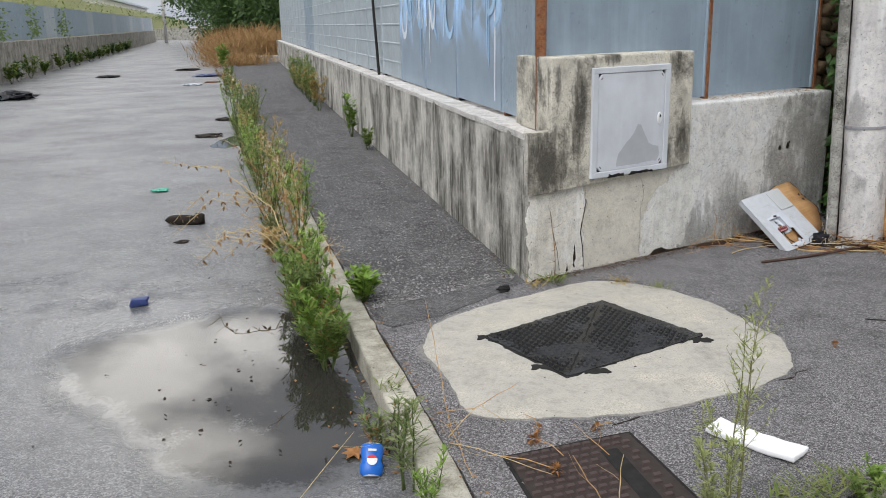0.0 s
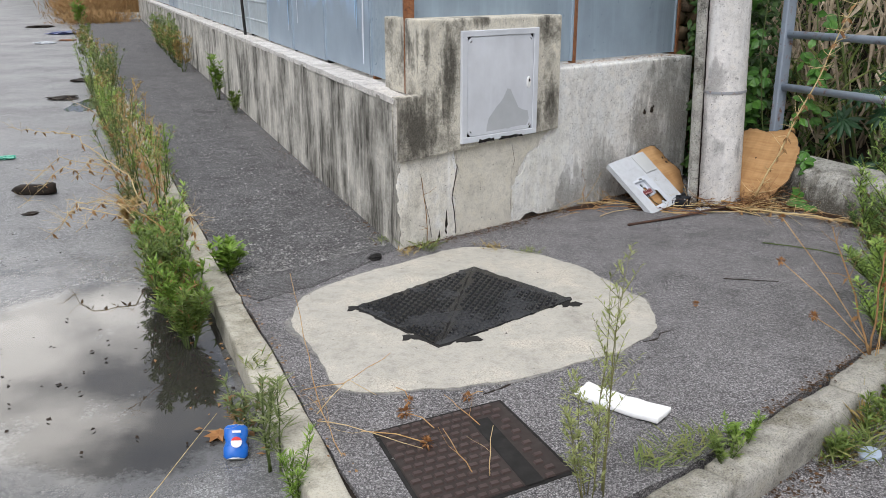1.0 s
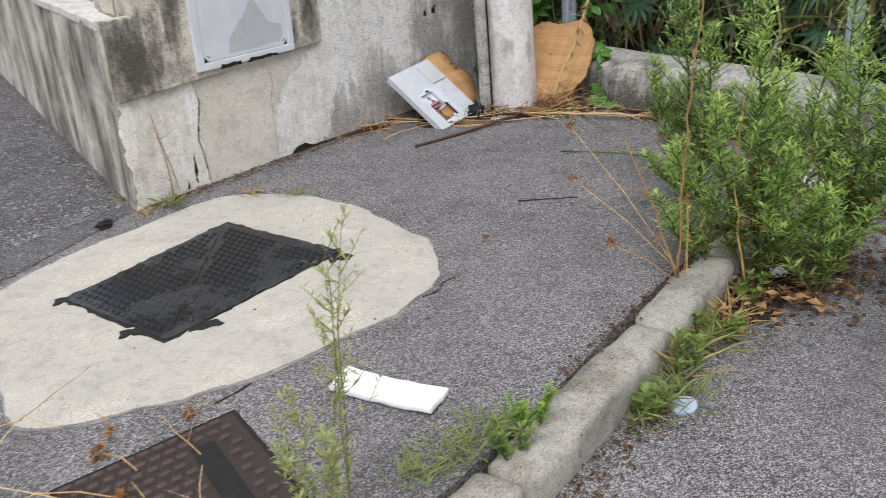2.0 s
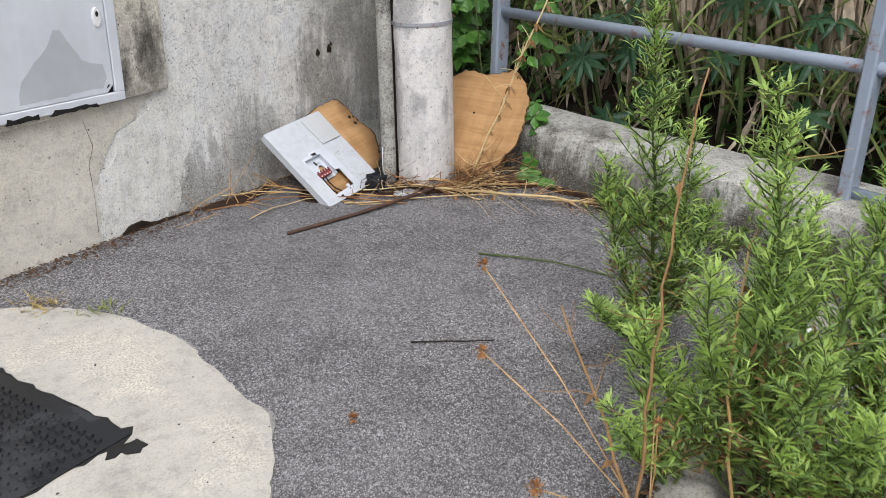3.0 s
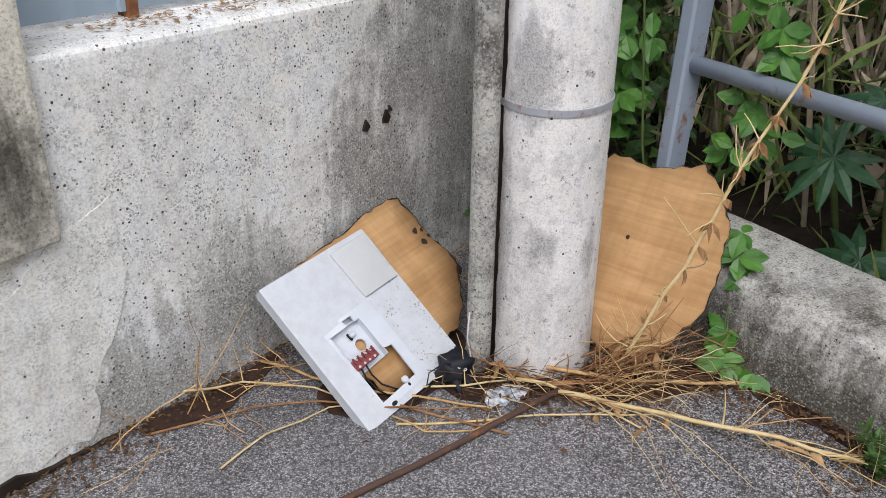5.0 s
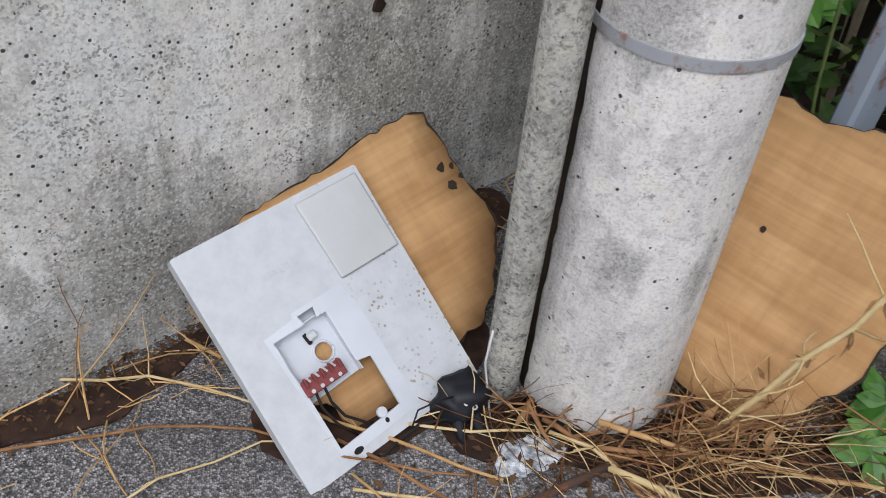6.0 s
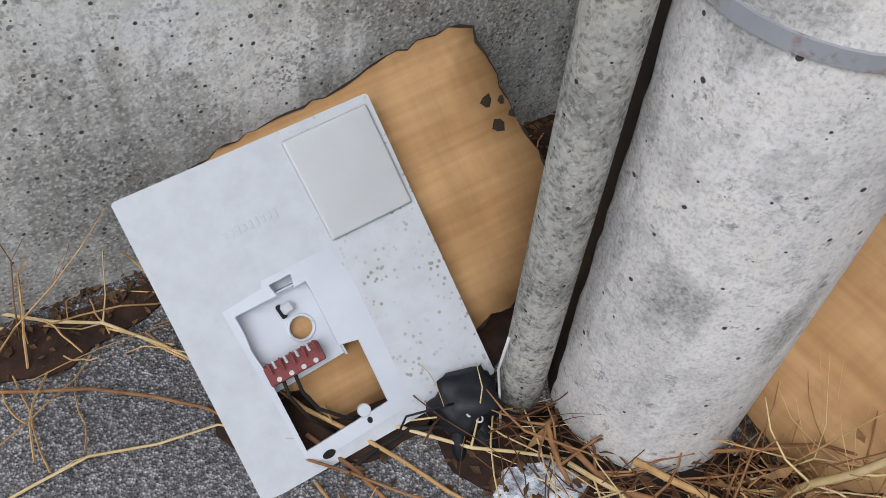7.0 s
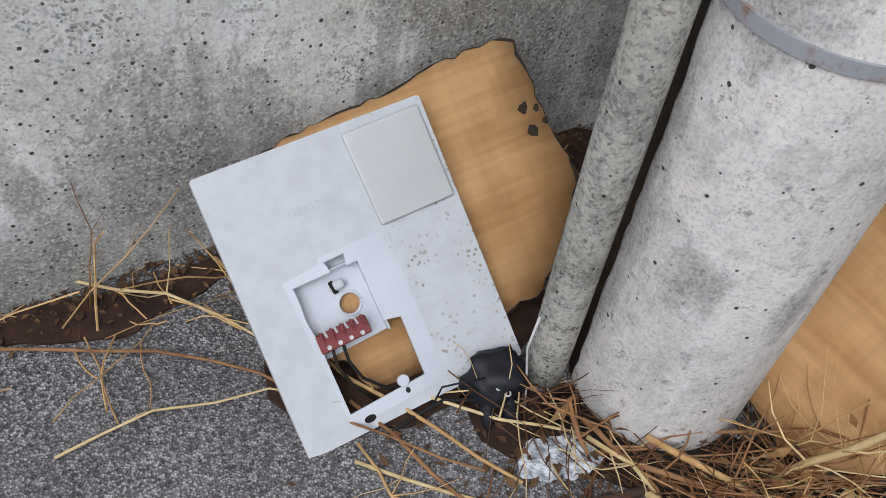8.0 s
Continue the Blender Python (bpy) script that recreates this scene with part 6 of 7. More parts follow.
for k, (x, y, r_, m_, lb) in enumerate(((-11.0, 29.3, 0.35, M_black, "dark rag on the far street"), (-7.5, 28.9, 0.45, cb.data.materials[0], "blue rag by the far kerb"), (-3.45, 12.9, 0.18, M_soil, "dark flat rag by the gutter"), (-3.7, 15.2, 0.2, M_soil, "dark flat rag by the gutter"), (-7.9, 40, 0.5, M_black, "dark rag on the far street"), (-6.9, 24.5, 0.25, M_foil, "pale scrap of litter on the street"), (-6.6, 25.6, 0.2, M_rust, "brown scrap of litter on the street"), (-9.4, 33.0, 0.4, M_soil, "dark rag on the far street"), (-2.0, 6.4, 0.05, M_soil, "dark scrap on the street"))):
    crumple("scrap", (x, y, ROAD_Z), r_, 6 + k, m_, lb, "scrap", 0.12)
crumple("coal_lump", (0.335, 4.66, 0.0), 0.035, 16, M_black, "black lump on the pavement", "lump", 0.5)
lidm = [(0.044 * math.cos(a / 24 * 6.2832), 0.036 * math.sin(a / 24 * 6.2832)) for a in range(24)]
b = prism(lidm, 0.0, 0.012, 0.004, seg=2)
pl = part("plastic_lid", b, metal_paint("pale blue plastic", (0.40, 0.47, 0.58), rough=0.4))
pl.matrix_world = pose(1.91, 2.51, ROAD_Z + 0.006, 6, -4, 20)
tagged(pl, "pale blue plastic lid by the kerb", "plastic lid")
for k, (x, y, z, r_) in enumerate(((3.32, 3.62, 0.0, 0.035), (2.70, 3.05, -0.07, 0.028))):
    crumple("paper_scrap", (x, y, z), r_, 40 + k, M_foam, "crumpled white paper among the weeds", "paper", 0.6)

# loose grit on the asphalt
M_grit = stalk_mat("loose grey grit", (0.14, 0.137, 0.133), (0.50, 0.49, 0.47))


def grit(area, n, size, label, seed):
    rng = random.Random(seed)
    v_, f_ = [], []
    for _ in range(n):
        x, y, z = area(rng)
        r = rng.uniform(*size) * rng.uniform(0.5, 1.0)
        n0, a = len(v_), rng.uniform(0, 1.5)
        for q in range(4):
            rr_ = r * rng.uniform(0.6, 1.2)
            v_.append((x + rr_ * math.cos(a + q * 1.571), y + rr_ * math.sin(a + q * 1.571), z + r * rng.uniform(0.1, 0.5)))
        v_ += [(x, y, z + r * rng.uniform(0.6, 1.1)), (x, y, z - r * 0.2)]
        for q in range(4):
            f_ += [(n0 + q, n0 + (q + 1) % 4, n0 + 4), (n0 + (q + 1) % 4, n0 + q, n0 + 5)]
    tagged(link_mesh("grit", v_, f_, M_grit), label, "grit", kind="stuff")


def strip_place(r):
    u, w = r.random() ** 1.7 * 10 + 0.1, r.random()
    a_, b_ = Vector(kerb_pt(u + 1.7, 0.17)), Vector(wl(u, -0.03))
    p_ = a_.lerp(b_, w)
    return (p_.x, p_.y, 0.004)


grit(strip_place, 5200, (0.004, 0.013), "loose grey grit on the dark asphalt strip", 1)
grit(lambda r: (r.uniform(0.1, 3.1), r.uniform(2.7, 5.2), 0.001), 700, (0.002, 0.006), "loose grey grit on the pavement", 2)
grit(lambda r: (*kerb_pt(r.uniform(-0.3, 6), 0.17 + abs(r.gauss(0, 0.10))), 0.003), 900, (0.003, 0.008), "loose grey grit behind the kerb", 3)
grit(lambda r: (r.uniform(1.4, 3.3), r.uniform(1.2, 2.9), ROAD_Z + 0.004), 900, (0.002, 0.007), "loose pale grit on the driveway", 4)

# rust-brown thistle heads on thin stalks
M_head = leaf_mat("brown seed head", (0.20, 0.08, 0.025), (0.33, 0.15, 0.05), (0.42, 0.22, 0.09), trans=0.1, rough=0.8)


def seed_head(p, r, seed, stem_to=None):
    rng = random.Random(seed)
    items = []
    for _ in range(46):
        d = Vector((rng.gauss(0, 1), rng.gauss(0, 1), rng.gauss(0.3, 1))).normalized()
        items.append((d * r * 0.25, d, (rng.random(), rng.random(), 1), r * rng.uniform(0.7, 1.1), r * 0.35))
    ob = leaf_mesh("seed_head", items, M_head)
    ob.matrix_world = pose(*p)
    tagged(ob, "dry brown thistle seed head", "seed head", "dry seed heads")
    if stem_to:
        d = Vector(stem_to) - Vector(p)
        v_, f_ = tube([(0, 0, 0), d * 0.5 + Vector((0.01, 0, 0.01)), d], 0.0018, 5)
        link_mesh("stem", v_, f_, M_straw, ob)


for k, (p, r_, e) in enumerate((((0.31, 2.83, 0.02), 0.03, (0.40, 2.72, 0.01)), ((0.335, 2.92, 0.02), 0.018, (0.3, 3.05, 0.01)), ((0.55, 2.915, 0.02), 0.022, (0.62, 2.98, 0.004)), ((0.36, 2.60, 0.025), 0.025, (0.15, 2.72, 0.02)), ((1.79, 3.70, 0.015), 0.018, None), ((2.05, 3.45, 0.30), 0.020, (2.28, 3.08, 0.02)), ((2.13, 3.62, 0.45), 0.018, (2.28, 3.08, 0.02)), ((1.98, 3.05, 0.20), 0.022, (2.25, 3.05, 0.0)), ((2.40, 3.25, 0.42), 0.020, (2.30, 3.06, 0.0)), ((2.22, 2.98, 0.34), 0.016, (2.28, 3.05, 0.0)))):
    seed_head(p, r_, k, e)
for k, pts in enumerate(([(2.27, 3.07, 0), (2.29, 3.10, 0.35), (2.33, 3.14, 0.72), (2.42, 3.2, 1.02)], [(2.26, 3.06, 0), (2.2, 3.12, 0.25), (2.12, 3.22, 0.52)], [(2.52, 3.0, -0.1), (2.47, 3.05, 0.3), (2.56, 3.15, 0.62), (2.7, 3.2, 0.86)])):
    stalk("dry_stalk", pts, 0.005, 0.002, 300 + k, M_dry if k < 2 else M_straw, "dry reddish weed stalk by the kerb", "dry weed stalks", 6, 0.006, 3)
# thin dead grass stalks behind the kerb
for k, pts in enumerate(([(0.02, 2.90, 0), (-0.02, 3.05, 0.16), (-0.08, 3.25, 0.42)], [(0.0, 2.85, 0), (0.10, 2.75, 0.03), (0.34, 2.56, 0.03)], [(-0.05, 3.1, 0), (0.10, 3.05, 0.04), (0.30, 3.28, 0.05)], [(0.0, 2.9, 0.0), (0.12, 3.02, 0.07), (0.22, 3.0, 0.01)], [(0.08, 2.6, 0), (0.02, 2.85, 0.03), (-0.03, 3.0, 0.02)], [(-0.62, 2.35, -0.1), (-0.50, 2.62, -0.06), (-0.35, 2.92, 0.02)], [(0.48, 2.42, 0.01), (0.44, 2.46, 0.06), (0.40, 2.52, 0.12)], [(0.53, 2.40, 0.01), (0.54, 2.44, 0.07), (0.56, 2.50, 0.13)], [(0.56, 2.72, 0.01), (0.50, 2.85, 0.02), (0.47, 2.96, 0.012)])):
    stalk("dry_stalk", pts, 0.0019, 0.0010, 200 + k, M_pstraw if k % 2 else M_straw, "thin dry grass stalk behind the kerb", "dry grass stalks", 1, 0.006)
stalk("dry_stalk", [(-0.95, 5.6, -0.1), (-1.2, 6.0, 0.2), (-1.7, 6.6, 0.42), (-2.3, 7.1, 0.40)], 0.0045, 0.0018, 330, M_pstraw, "arching yellow dead weed over the street", "arching dead weeds", 40, 0.02, 12)
stalk("dry_stalk", [(-0.95, 5.5, -0.1), (-1.25, 5.6, 0.16), (-1.5, 5.75, 0.12), (-1.65, 5.8, -0.08)], 0.004, 0.0018, 331, M_pstraw, "arching yellow dead weed over the street", "arching dead weeds", 36, 0.02, 10)
rng = random.Random(58)
for k in range(5):
    x_, y_ = kerb_pt(2.7 + 0.5 * k, -0.12)
    r_ = rng.uniform(0.45, 0.9)
    stalk("dry_stalk", [(x_, y_, ROAD_Z), (x_ - 0.25 * r_, y_ + rng.uniform(-.1, .1), 0.22 * r_), (x_ - 0.65 * r_, y_ + rng.uniform(-.15, .15), 0.30 * r_), (x_ - r_, y_ + rng.uniform(-.2, .2), 0.10 * r_ - 0.08)], 0.0032, 0.0014, 380 + k, M_pstraw, "arching yellow dead weed over the street", "arching dead weeds", 40, 0.018, 16)
rng = random.Random(57)
for k in range(12):
    x_, y_ = kerb_pt(2.0 + 0.42 * k + rng.uniform(-.1, .1), rng.uniform(-0.22, 0.05))
    lean_ = Vector((rng.uniform(-0.45, 0.12), rng.uniform(-0.25, 0.25), 0))
    h_ = rng.uniform(0.35, 0.65)
    stalk("dry_stalk", [(x_, y_, ROAD_Z), (x_ + lean_.x * 0.3, y_ + lean_.y * 0.3, ROAD_Z + h_ * 0.65), (x_ + lean_.x, y_ + lean_.y, ROAD_Z + h_)], 0.0032, 0.0014, 350 + k, M_pstraw if k % 2 else M_straw, "thin yellow dead weed among the gutter weeds", "dead gutter weeds", 26, 0.012, 14)
stalk("twig", [(2.10, 4.05, 0.006), (2.35, 3.95, 0.012)], 0.003, 0.002, 335, M_soil, "thin dark twig on the asphalt", wander=0.002)["category"] = "twig"
stalk("twig", [(2.62, 4.62, 0.006), (2.85, 4.42, 0.012), (3.0, 4.22, 0.008)], 0.004, 0.003, 336, M_stem, "green fallen stem on the asphalt", wander=0.004)["category"] = "twig"
for k, (x, y, a) in enumerate(((-0.36, 2.98, 10), (-0.36, 2.52, 70))):
    rng = random.Random(k)
    pl = [((0.05 if i % 2 else 0.028) * math.cos(i / 14 * 6.283) * rng.uniform(.8, 1.2), (0.05 if i % 2 else 0.028) * math.sin(i / 14 * 6.283) * rng.uniform(.8, 1.2)) for i in range(14)]
    ob = link_mesh("plane_leaf", [(px, py, 0.012 * noise.noise((px * 40, py * 40, k)) + 0.012) for px, py in pl] + [(0, 0, 0.006)], [(i, (i + 1) % 14, 14) for i in range(14)], M_head)
    ob.matrix_world = pose(x, y, ROAD_Z + 0.003, 0, 0, a)
    tagged(ob, "curled orange brown fallen leaf in the gutter", "fallen leaf", "fallen leaves")

# ---- weeds ----
W_LAB = "green weeds growing from the gutter beside the kerb"
rng = random.Random(31)
for k, (s_, h_, st, sp) in enumerate(((1.30, 0.28, 8, 0.5), (1.48, 0.42, 11, 0.5), (1.72, 0.47, 12, 0.5), (2.0, 0.42, 10, 0.5), (2.35, 0.38, 9, 0.5), (2.7, 0.36, 8, 0.5))):
    x_, y_ = kerb_pt(s_, -0.15 - 0.08 * rng.random())
    leafy_plant("gutter_weed", (x_, y_, ROAD_Z), h_, st, sp, 50 + k, (0.058, 0.012), (M_green, M_bright, M_green)[k % 3], shoots=11, per=12, reach=1.25, label=W_LAB, category="weed", group="gutter weeds", dry=0.12)
for k in range(36):
    s_ = 2.95 + k * 0.30 + rng.uniform(-.1, .1)
    x_, y_ = kerb_pt(s_, rng.uniform(-0.25, 0.06))
    yellow = k in (1, 4, 7, 10, 13, 17, 21, 26)
    leafy_plant("gutter_weed", (x_, y_, ROAD_Z), rng.choice((0.25, 0.4, 0.55, 0.72)), 6, 0.5, 80 + k, (0.058, 0.012), M_straw_leaf if yellow else (M_inula, M_green, M_bright, M_olive)[k % 4], M_straw if yellow else M_stem, shoots=9, per=9, reach=1.2, label="yellowing dry weed beside the kerb" if yellow else W_LAB, category="weed", group="gutter weeds", dry=0.12)
for k in range(16):
    s_ = 13.8 + k * 0.95
    x_, y_ = kerb_pt(s_, rng.uniform(-0.3, 0.15))
    leafy_plant("gutter_weed", (x_, y_, ROAD_Z), rng.uniform(0.3, 0.6), 5, 0.6, 130 + k, (0.09, 0.022), M_straw_leaf if k % 3 == 0 else M_green, shoots=7, per=7, label=W_LAB, category="weed", group="gutter weeds", dry=0.15)
leafy_plant("kerb_weed", (*kerb_pt(1.95, 0.13), 0), 0.20, 9, 0.9, 150, (0.075, 0.028), M_bright, shoots=6, per=7, label="bright broad-leaved weed behind the kerb", category="weed", bare=0.1)
leafy_plant("gutter_weed", (*kerb_pt(0.42, -0.06), ROAD_Z), 0.24, 6, 0.8, 151, (0.05, 0.010), M_olive, shoots=8, per=9, label="pale small weed in the gutter", category="weed", group="gutter weeds", dry=0.25)
leafy_plant("gutter_weed", (*kerb_pt(0.12, -0.03), ROAD_Z), 0.34, 3, 0.25, 152, (0.075, 0.009), M_olive, shoots=10, per=8, label="feathery green weed in the gutter", category="weed", group="gutter weeds")
leafy_plant("gutter_weed", (*kerb_pt(-0.1, 0.0), ROAD_Z), 0.26, 4, 0.2, 153, (0.04, 0.007), M_bright, shoots=10, per=10, label="small light green weed by the kerb", category="weed", group="gutter weeds")
# slender airy weed behind the small cover
leafy_plant("slender_weed", (0.84, 2.27, 0.0), 0.76, 3, 0.30, 160, (0.030, 0.0065), M_airy, M_stem2, shoots=13, per=13, reach=1.15, thick=0.5, label="slender airy weed with tiny pale leaves", category="weed", bare=0.25, lean=(0.05, 0.06))
leafy_plant("slender_weed", (0.80, 2.25, 0.0), 0.40, 5, 0.35, 161, (0.03, 0.007), M_airy, M_stem2, shoots=11, per=13, thick=0.5, label="slender airy weed with tiny pale leaves", category="weed", bare=0.15)
leafy_plant("kerb_weed", (1.40, 2.47, 0.01), 0.10, 7, 1.1, 162, (0.032, 0.008), M_bright, shoots=7, per=8, label="bright low weed on the curved kerb", category="weed", bare=0.1)
leafy_plant("kerb_weed", (1.30, 2.38, 0.0), 0.12, 7, 1.1, 163, (0.032, 0.008), M_green, shoots=6, per=7, label="low weed creeping over the curved kerb", category="weed", bare=0.1)
for k, (x, y, n, h) in enumerate(((1.18, 2.46, 55, 0.11), (1.05, 2.40, 45, 0.09), (1.30, 2.50, 45, 0.11), (1.02, 4.78, 60, 0.06), (1.22, 4.66, 40, 0.05), (-0.22, 3.35, 40, 0.08), (0.63, 4.80, 50, 0.12), (0.53, 4.72, 30, 0.08), (0.42, 5.0, 40, 0.06), (1.85, 2.55, 60, 0.16), (2.15, 2.78, 70, 0.18))):
    tuft("grass_tuft", (x, y, -0.1 if k > 8 else 0.0), n, h, 0.035 if k < 9 else 0.06, 400 + k, M_grass if k % 4 != 3 else M_straw_leaf, "small tuft of grass in a crack", "grass tufts")
leafy_plant("wall_weed", (*wl(7.0, -0.14), 0), 0.62, 5, 0.25, 170, (0.10, 0.035), M_bright, shoots=8, per=8, label="green weed growing at the wall's foot", category="weed", group="wall weeds")
leafy_plant("wall_weed", (*wl(5.7, -0.12), 0), 0.26, 5, 0.5, 171, (0.08, 0.022), M_green, shoots=7, per=8, label="green weed growing at the wall's foot", category="weed", group="wall weeds")
for k in range(9):
    leafy_plant("wall_weed", (*wl(10.8 + 0.9 * k, -0.25), 0), 0.65 + 0.1 * (k % 3), 6, 0.5, 172 + k, (0.12, 0.025), M_green if k % 3 else M_straw_leaf, shoots=8, per=8, label="green weed growing at the wall's foot", category="weed", group="wall weeds", dry=0.15)
stalk("dry_stalk", [(0.66, 4.90, 0.0), (0.655, 4.895, 0.2), (0.63, 4.885, 0.4)], 0.003, 0.0015, 340, M_dry, "thin dead reddish weed against the plaster", "dry weed stalks", 5, 0.006)

for k in range(10):
    q = Vector(outr[4]).lerp(Vector(outr[7]), (k + 0.5 + 0.45 * math.sin(k * 5.1)) / 10)
    tuft("grass_tuft", (q.x + 0.03 + 0.03 * (k % 3), q.y - 0.03, ROAD_Z), 26, 0.08 + 0.035 * (k % 4), 0.022, 440 + k, M_straw_leaf if k % 2 else M_grass, "dry tuft of grass at the kerb's foot", "kerb grass", flat=0.35)
for k in range(4):
    q = Vector(outr[4]).lerp(Vector(outr[7]), (k + 0.4) / 4)
    leafy_plant("kerb_weed", (q.x + 0.05, q.y - 0.05, ROAD_Z), 0.11 + 0.04 * (k % 2), 5, 0.9, 630 + k, (0.04, 0.013), M_green, shoots=6, per=7, label="small weed at the curved kerb's foot", category="weed", group="curved kerb weeds", bare=0.1)

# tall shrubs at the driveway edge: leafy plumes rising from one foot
# darker copy of the shrub leaf: inner and lower shade put into the colour
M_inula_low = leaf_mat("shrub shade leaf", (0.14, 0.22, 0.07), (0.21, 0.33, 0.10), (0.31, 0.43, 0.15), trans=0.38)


def plume_shrub(base, plumes, seed, label, fill=1.0):
    """A sticky shrub; plumes: (tip from the base, widest reach, bare share of the stem)."""
    rng = random.Random(seed)
    root = empty("shrub", pose(*base))
    sv, sf = [], []
    tops, lows, drys = [], [], []
    for tip, reach, bare in plumes:
        tip = Vector(tip)
        h = tip.length
        n = 12
        bow = Vector((rng.uniform(-1, 1), rng.uniform(-1, 1), 0)) * 0.05 * h
        st = [tip * (i / n) + bow * math.sin(math.pi * i / n) + Vector((rng.uniform(-1, 1), rng.uniform(-1, 1), 0)) * 0.006 for i in range(n + 1)]
        r0 = 0.0035 + 0.003 * h
        tube(st, [r0 * (1 - 0.8 * i / n) for i in range(n + 1)], 6, True, (sv, sf))
        count = int(52 * h * fill) + 10
        for j in range(count):
            u = bare + (0.985 - bare) * (j + rng.random()) / count
            i = min(n - 1, int(u * n))
            p = st[i].lerp(st[i + 1], u * n - i)
            ln = (1.25 * reach * (1 - u) ** 0.8 * rng.uniform(0.35, 1.15) + 0.03) * min(1.0, 0.55 + (u - bare) * 3)
            sh = bent(p, rnd_dir(rng, rng.uniform(0.25, 1.0)), ln, 4, 0.12, rng, 0.13)
            tube(sh, [r0 * 0.36, r0 * 0.32, r0 * 0.26, r0 * 0.2, r0 * 0.12], 4, False, (sv, sf))
            per = int(7 + ln * 62)
            for q in range(per):
                w = min(0.999, (q + rng.random()) / per)
                jj = int(w * 4)
                lp = sh[jj].lerp(sh[jj + 1], w * 4 - jj)
                axis = (sh[jj + 1] - sh[jj]).normalized()
                ld = axis * rng.uniform(0.3, 0.9) + rnd_dir(rng, 0.2) * rng.uniform(0.6, 1.1)
                L = 0.068 * rng.uniform(0.55, 1.1) * (1.1 - 0.45 * w) * (1.1 - 0.35 * u)
                item = (lp, ld, (rng.uniform(-.35, .35), rng.uniform(-.35, .35), 1), L, L * rng.uniform(0.15, 0.22))
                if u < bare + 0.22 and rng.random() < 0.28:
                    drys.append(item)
                # outer and upper leaves go bright, the rest take the painted shade tone
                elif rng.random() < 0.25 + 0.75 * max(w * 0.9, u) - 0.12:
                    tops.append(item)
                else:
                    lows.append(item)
    link_mesh("stem", sv, sf, M_stem, root, smooth=True)
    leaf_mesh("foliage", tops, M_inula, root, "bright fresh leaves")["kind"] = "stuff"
    leaf_mesh("old_foliage", lows, M_inula_low, root, "inner and lower leaves with shade in their colour")["kind"] = "stuff"
    if drys:
        leaf_mesh("dead_leaves", drys, M_dry, root, "withered brown leaves low on the stems")["kind"] = "stuff"
    return tagged(root, label, "shrub", "roadside shrubs")


plume_shrub((2.82, 3.73, -0.03), [((-0.22, -0.08, 1.17), 0.24, 0.14), ((-0.06, -0.12, 0.80), 0.18, 0.15), ((-0.20, 0.10, 0.66), 0.17, 0.15), ((0.10, -0.06, 0.52), 0.16, 0.15), ((-0.34, -0.10, 0.30), 0.12, 0.2)], 500, "tall bright green sticky shrub by the pavement", 1.25)
plume_shrub((3.02, 3.52, -0.06), [((-0.06, -0.10, 0.38), 0.14, 0.1), ((0.12, 0.04, 0.34), 0.14, 0.1), ((-0.20, -0.16, 0.30), 0.12, 0.1), ((0.04, 0.16, 0.28), 0.12, 0.1)], 501, "low bright green shrub by the pavement")
plume_shrub((2.60, 3.05, ROAD_Z), [((-0.12, 0.02, 1.14), 0.22, 0.22), ((0.02, 0.10, 1.02), 0.20, 0.22), ((-0.26, -0.02, 0.76), 0.17, 0.25), ((0.12, -0.12, 0.92), 0.20, 0.22), ((-0.10, -0.22, 0.62), 0.16, 0.25), ((-0.34, 0.10, 0.58), 0.15, 0.2), ((0.22, 0.16, 0.80), 0.18, 0.2), ((-0.02, -0.30, 0.48), 0.15, 0.2)], 502, "tall bright green sticky shrub over the kerb")
plume_shrub((2.93, 3.02, ROAD_Z), [((0.0, 0.05, 1.16), 0.22, 0.2), ((0.16, -0.05, 1.02), 0.20, 0.2), ((-0.14, -0.12, 0.90), 0.19, 0.22), ((0.10, 0.18, 0.84), 0.18, 0.2), ((-0.22, 0.16, 0.72), 0.17, 0.2), ((0.02, -0.26, 0.70), 0.18, 0.2), ((0.28, 0.05, 0.76), 0.18, 0.2)], 503, "tall bright green sticky shrub over the kerb")
plume_shrub((3.02, 2.72, ROAD_Z), [((-0.05, -0.02, 0.95), 0.22, 0.18), ((0.18, -0.12, 0.80), 0.20, 0.18), ((-0.22, -0.14, 0.66), 0.18, 0.2), ((-0.12, 0.14, 0.74), 0.18, 0.2)], 504, "bushy bright green shrub in the driveway")
plume_shrub((2.44, 3.15, -0.03), [((-0.10, 0.06, 0.50), 0.13, 0.1), ((-0.24, -0.04, 0.34), 0.11, 0.1), ((0.02, -0.06, 0.42), 0.12, 0.1)], 505, "low green shrub hanging over the kerb", 0.8)
plume_shrub((2.74, 2.90, ROAD_Z), [((-0.12, -0.10, 0.46), 0.15, 0.15), ((0.08, -0.16, 0.40), 0.14, 0.15), ((-0.26, 0.0, 0.34), 0.12, 0.15), ((0.05, 0.02, 0.52), 0.15, 0.15)], 506, "low green shrub over dead leaves", 0.8)

# ---- the overgrown bank behind the railing ----
b = bmesh.new()
grid = []
for i in range(40):
    row_ = []
    for j, (d_, z_) in enumerate(((0.28, 0.05), (0.7, 0.12), (1.3, 0.5), (1.9, 1.3), (2.4, 2.4), (3.4, 3.4), (8.0, 3.8))):
        s_ = -6.5 + 0.6 * i
        p = low(s_, d_)
        row_.append(b.verts.new((p[0], p[1], z_ + 0.25 * noise.noise((s_ * 1.4, d_ * 1.6, 2)) * min(1, d_))))
    grid.append(row_)
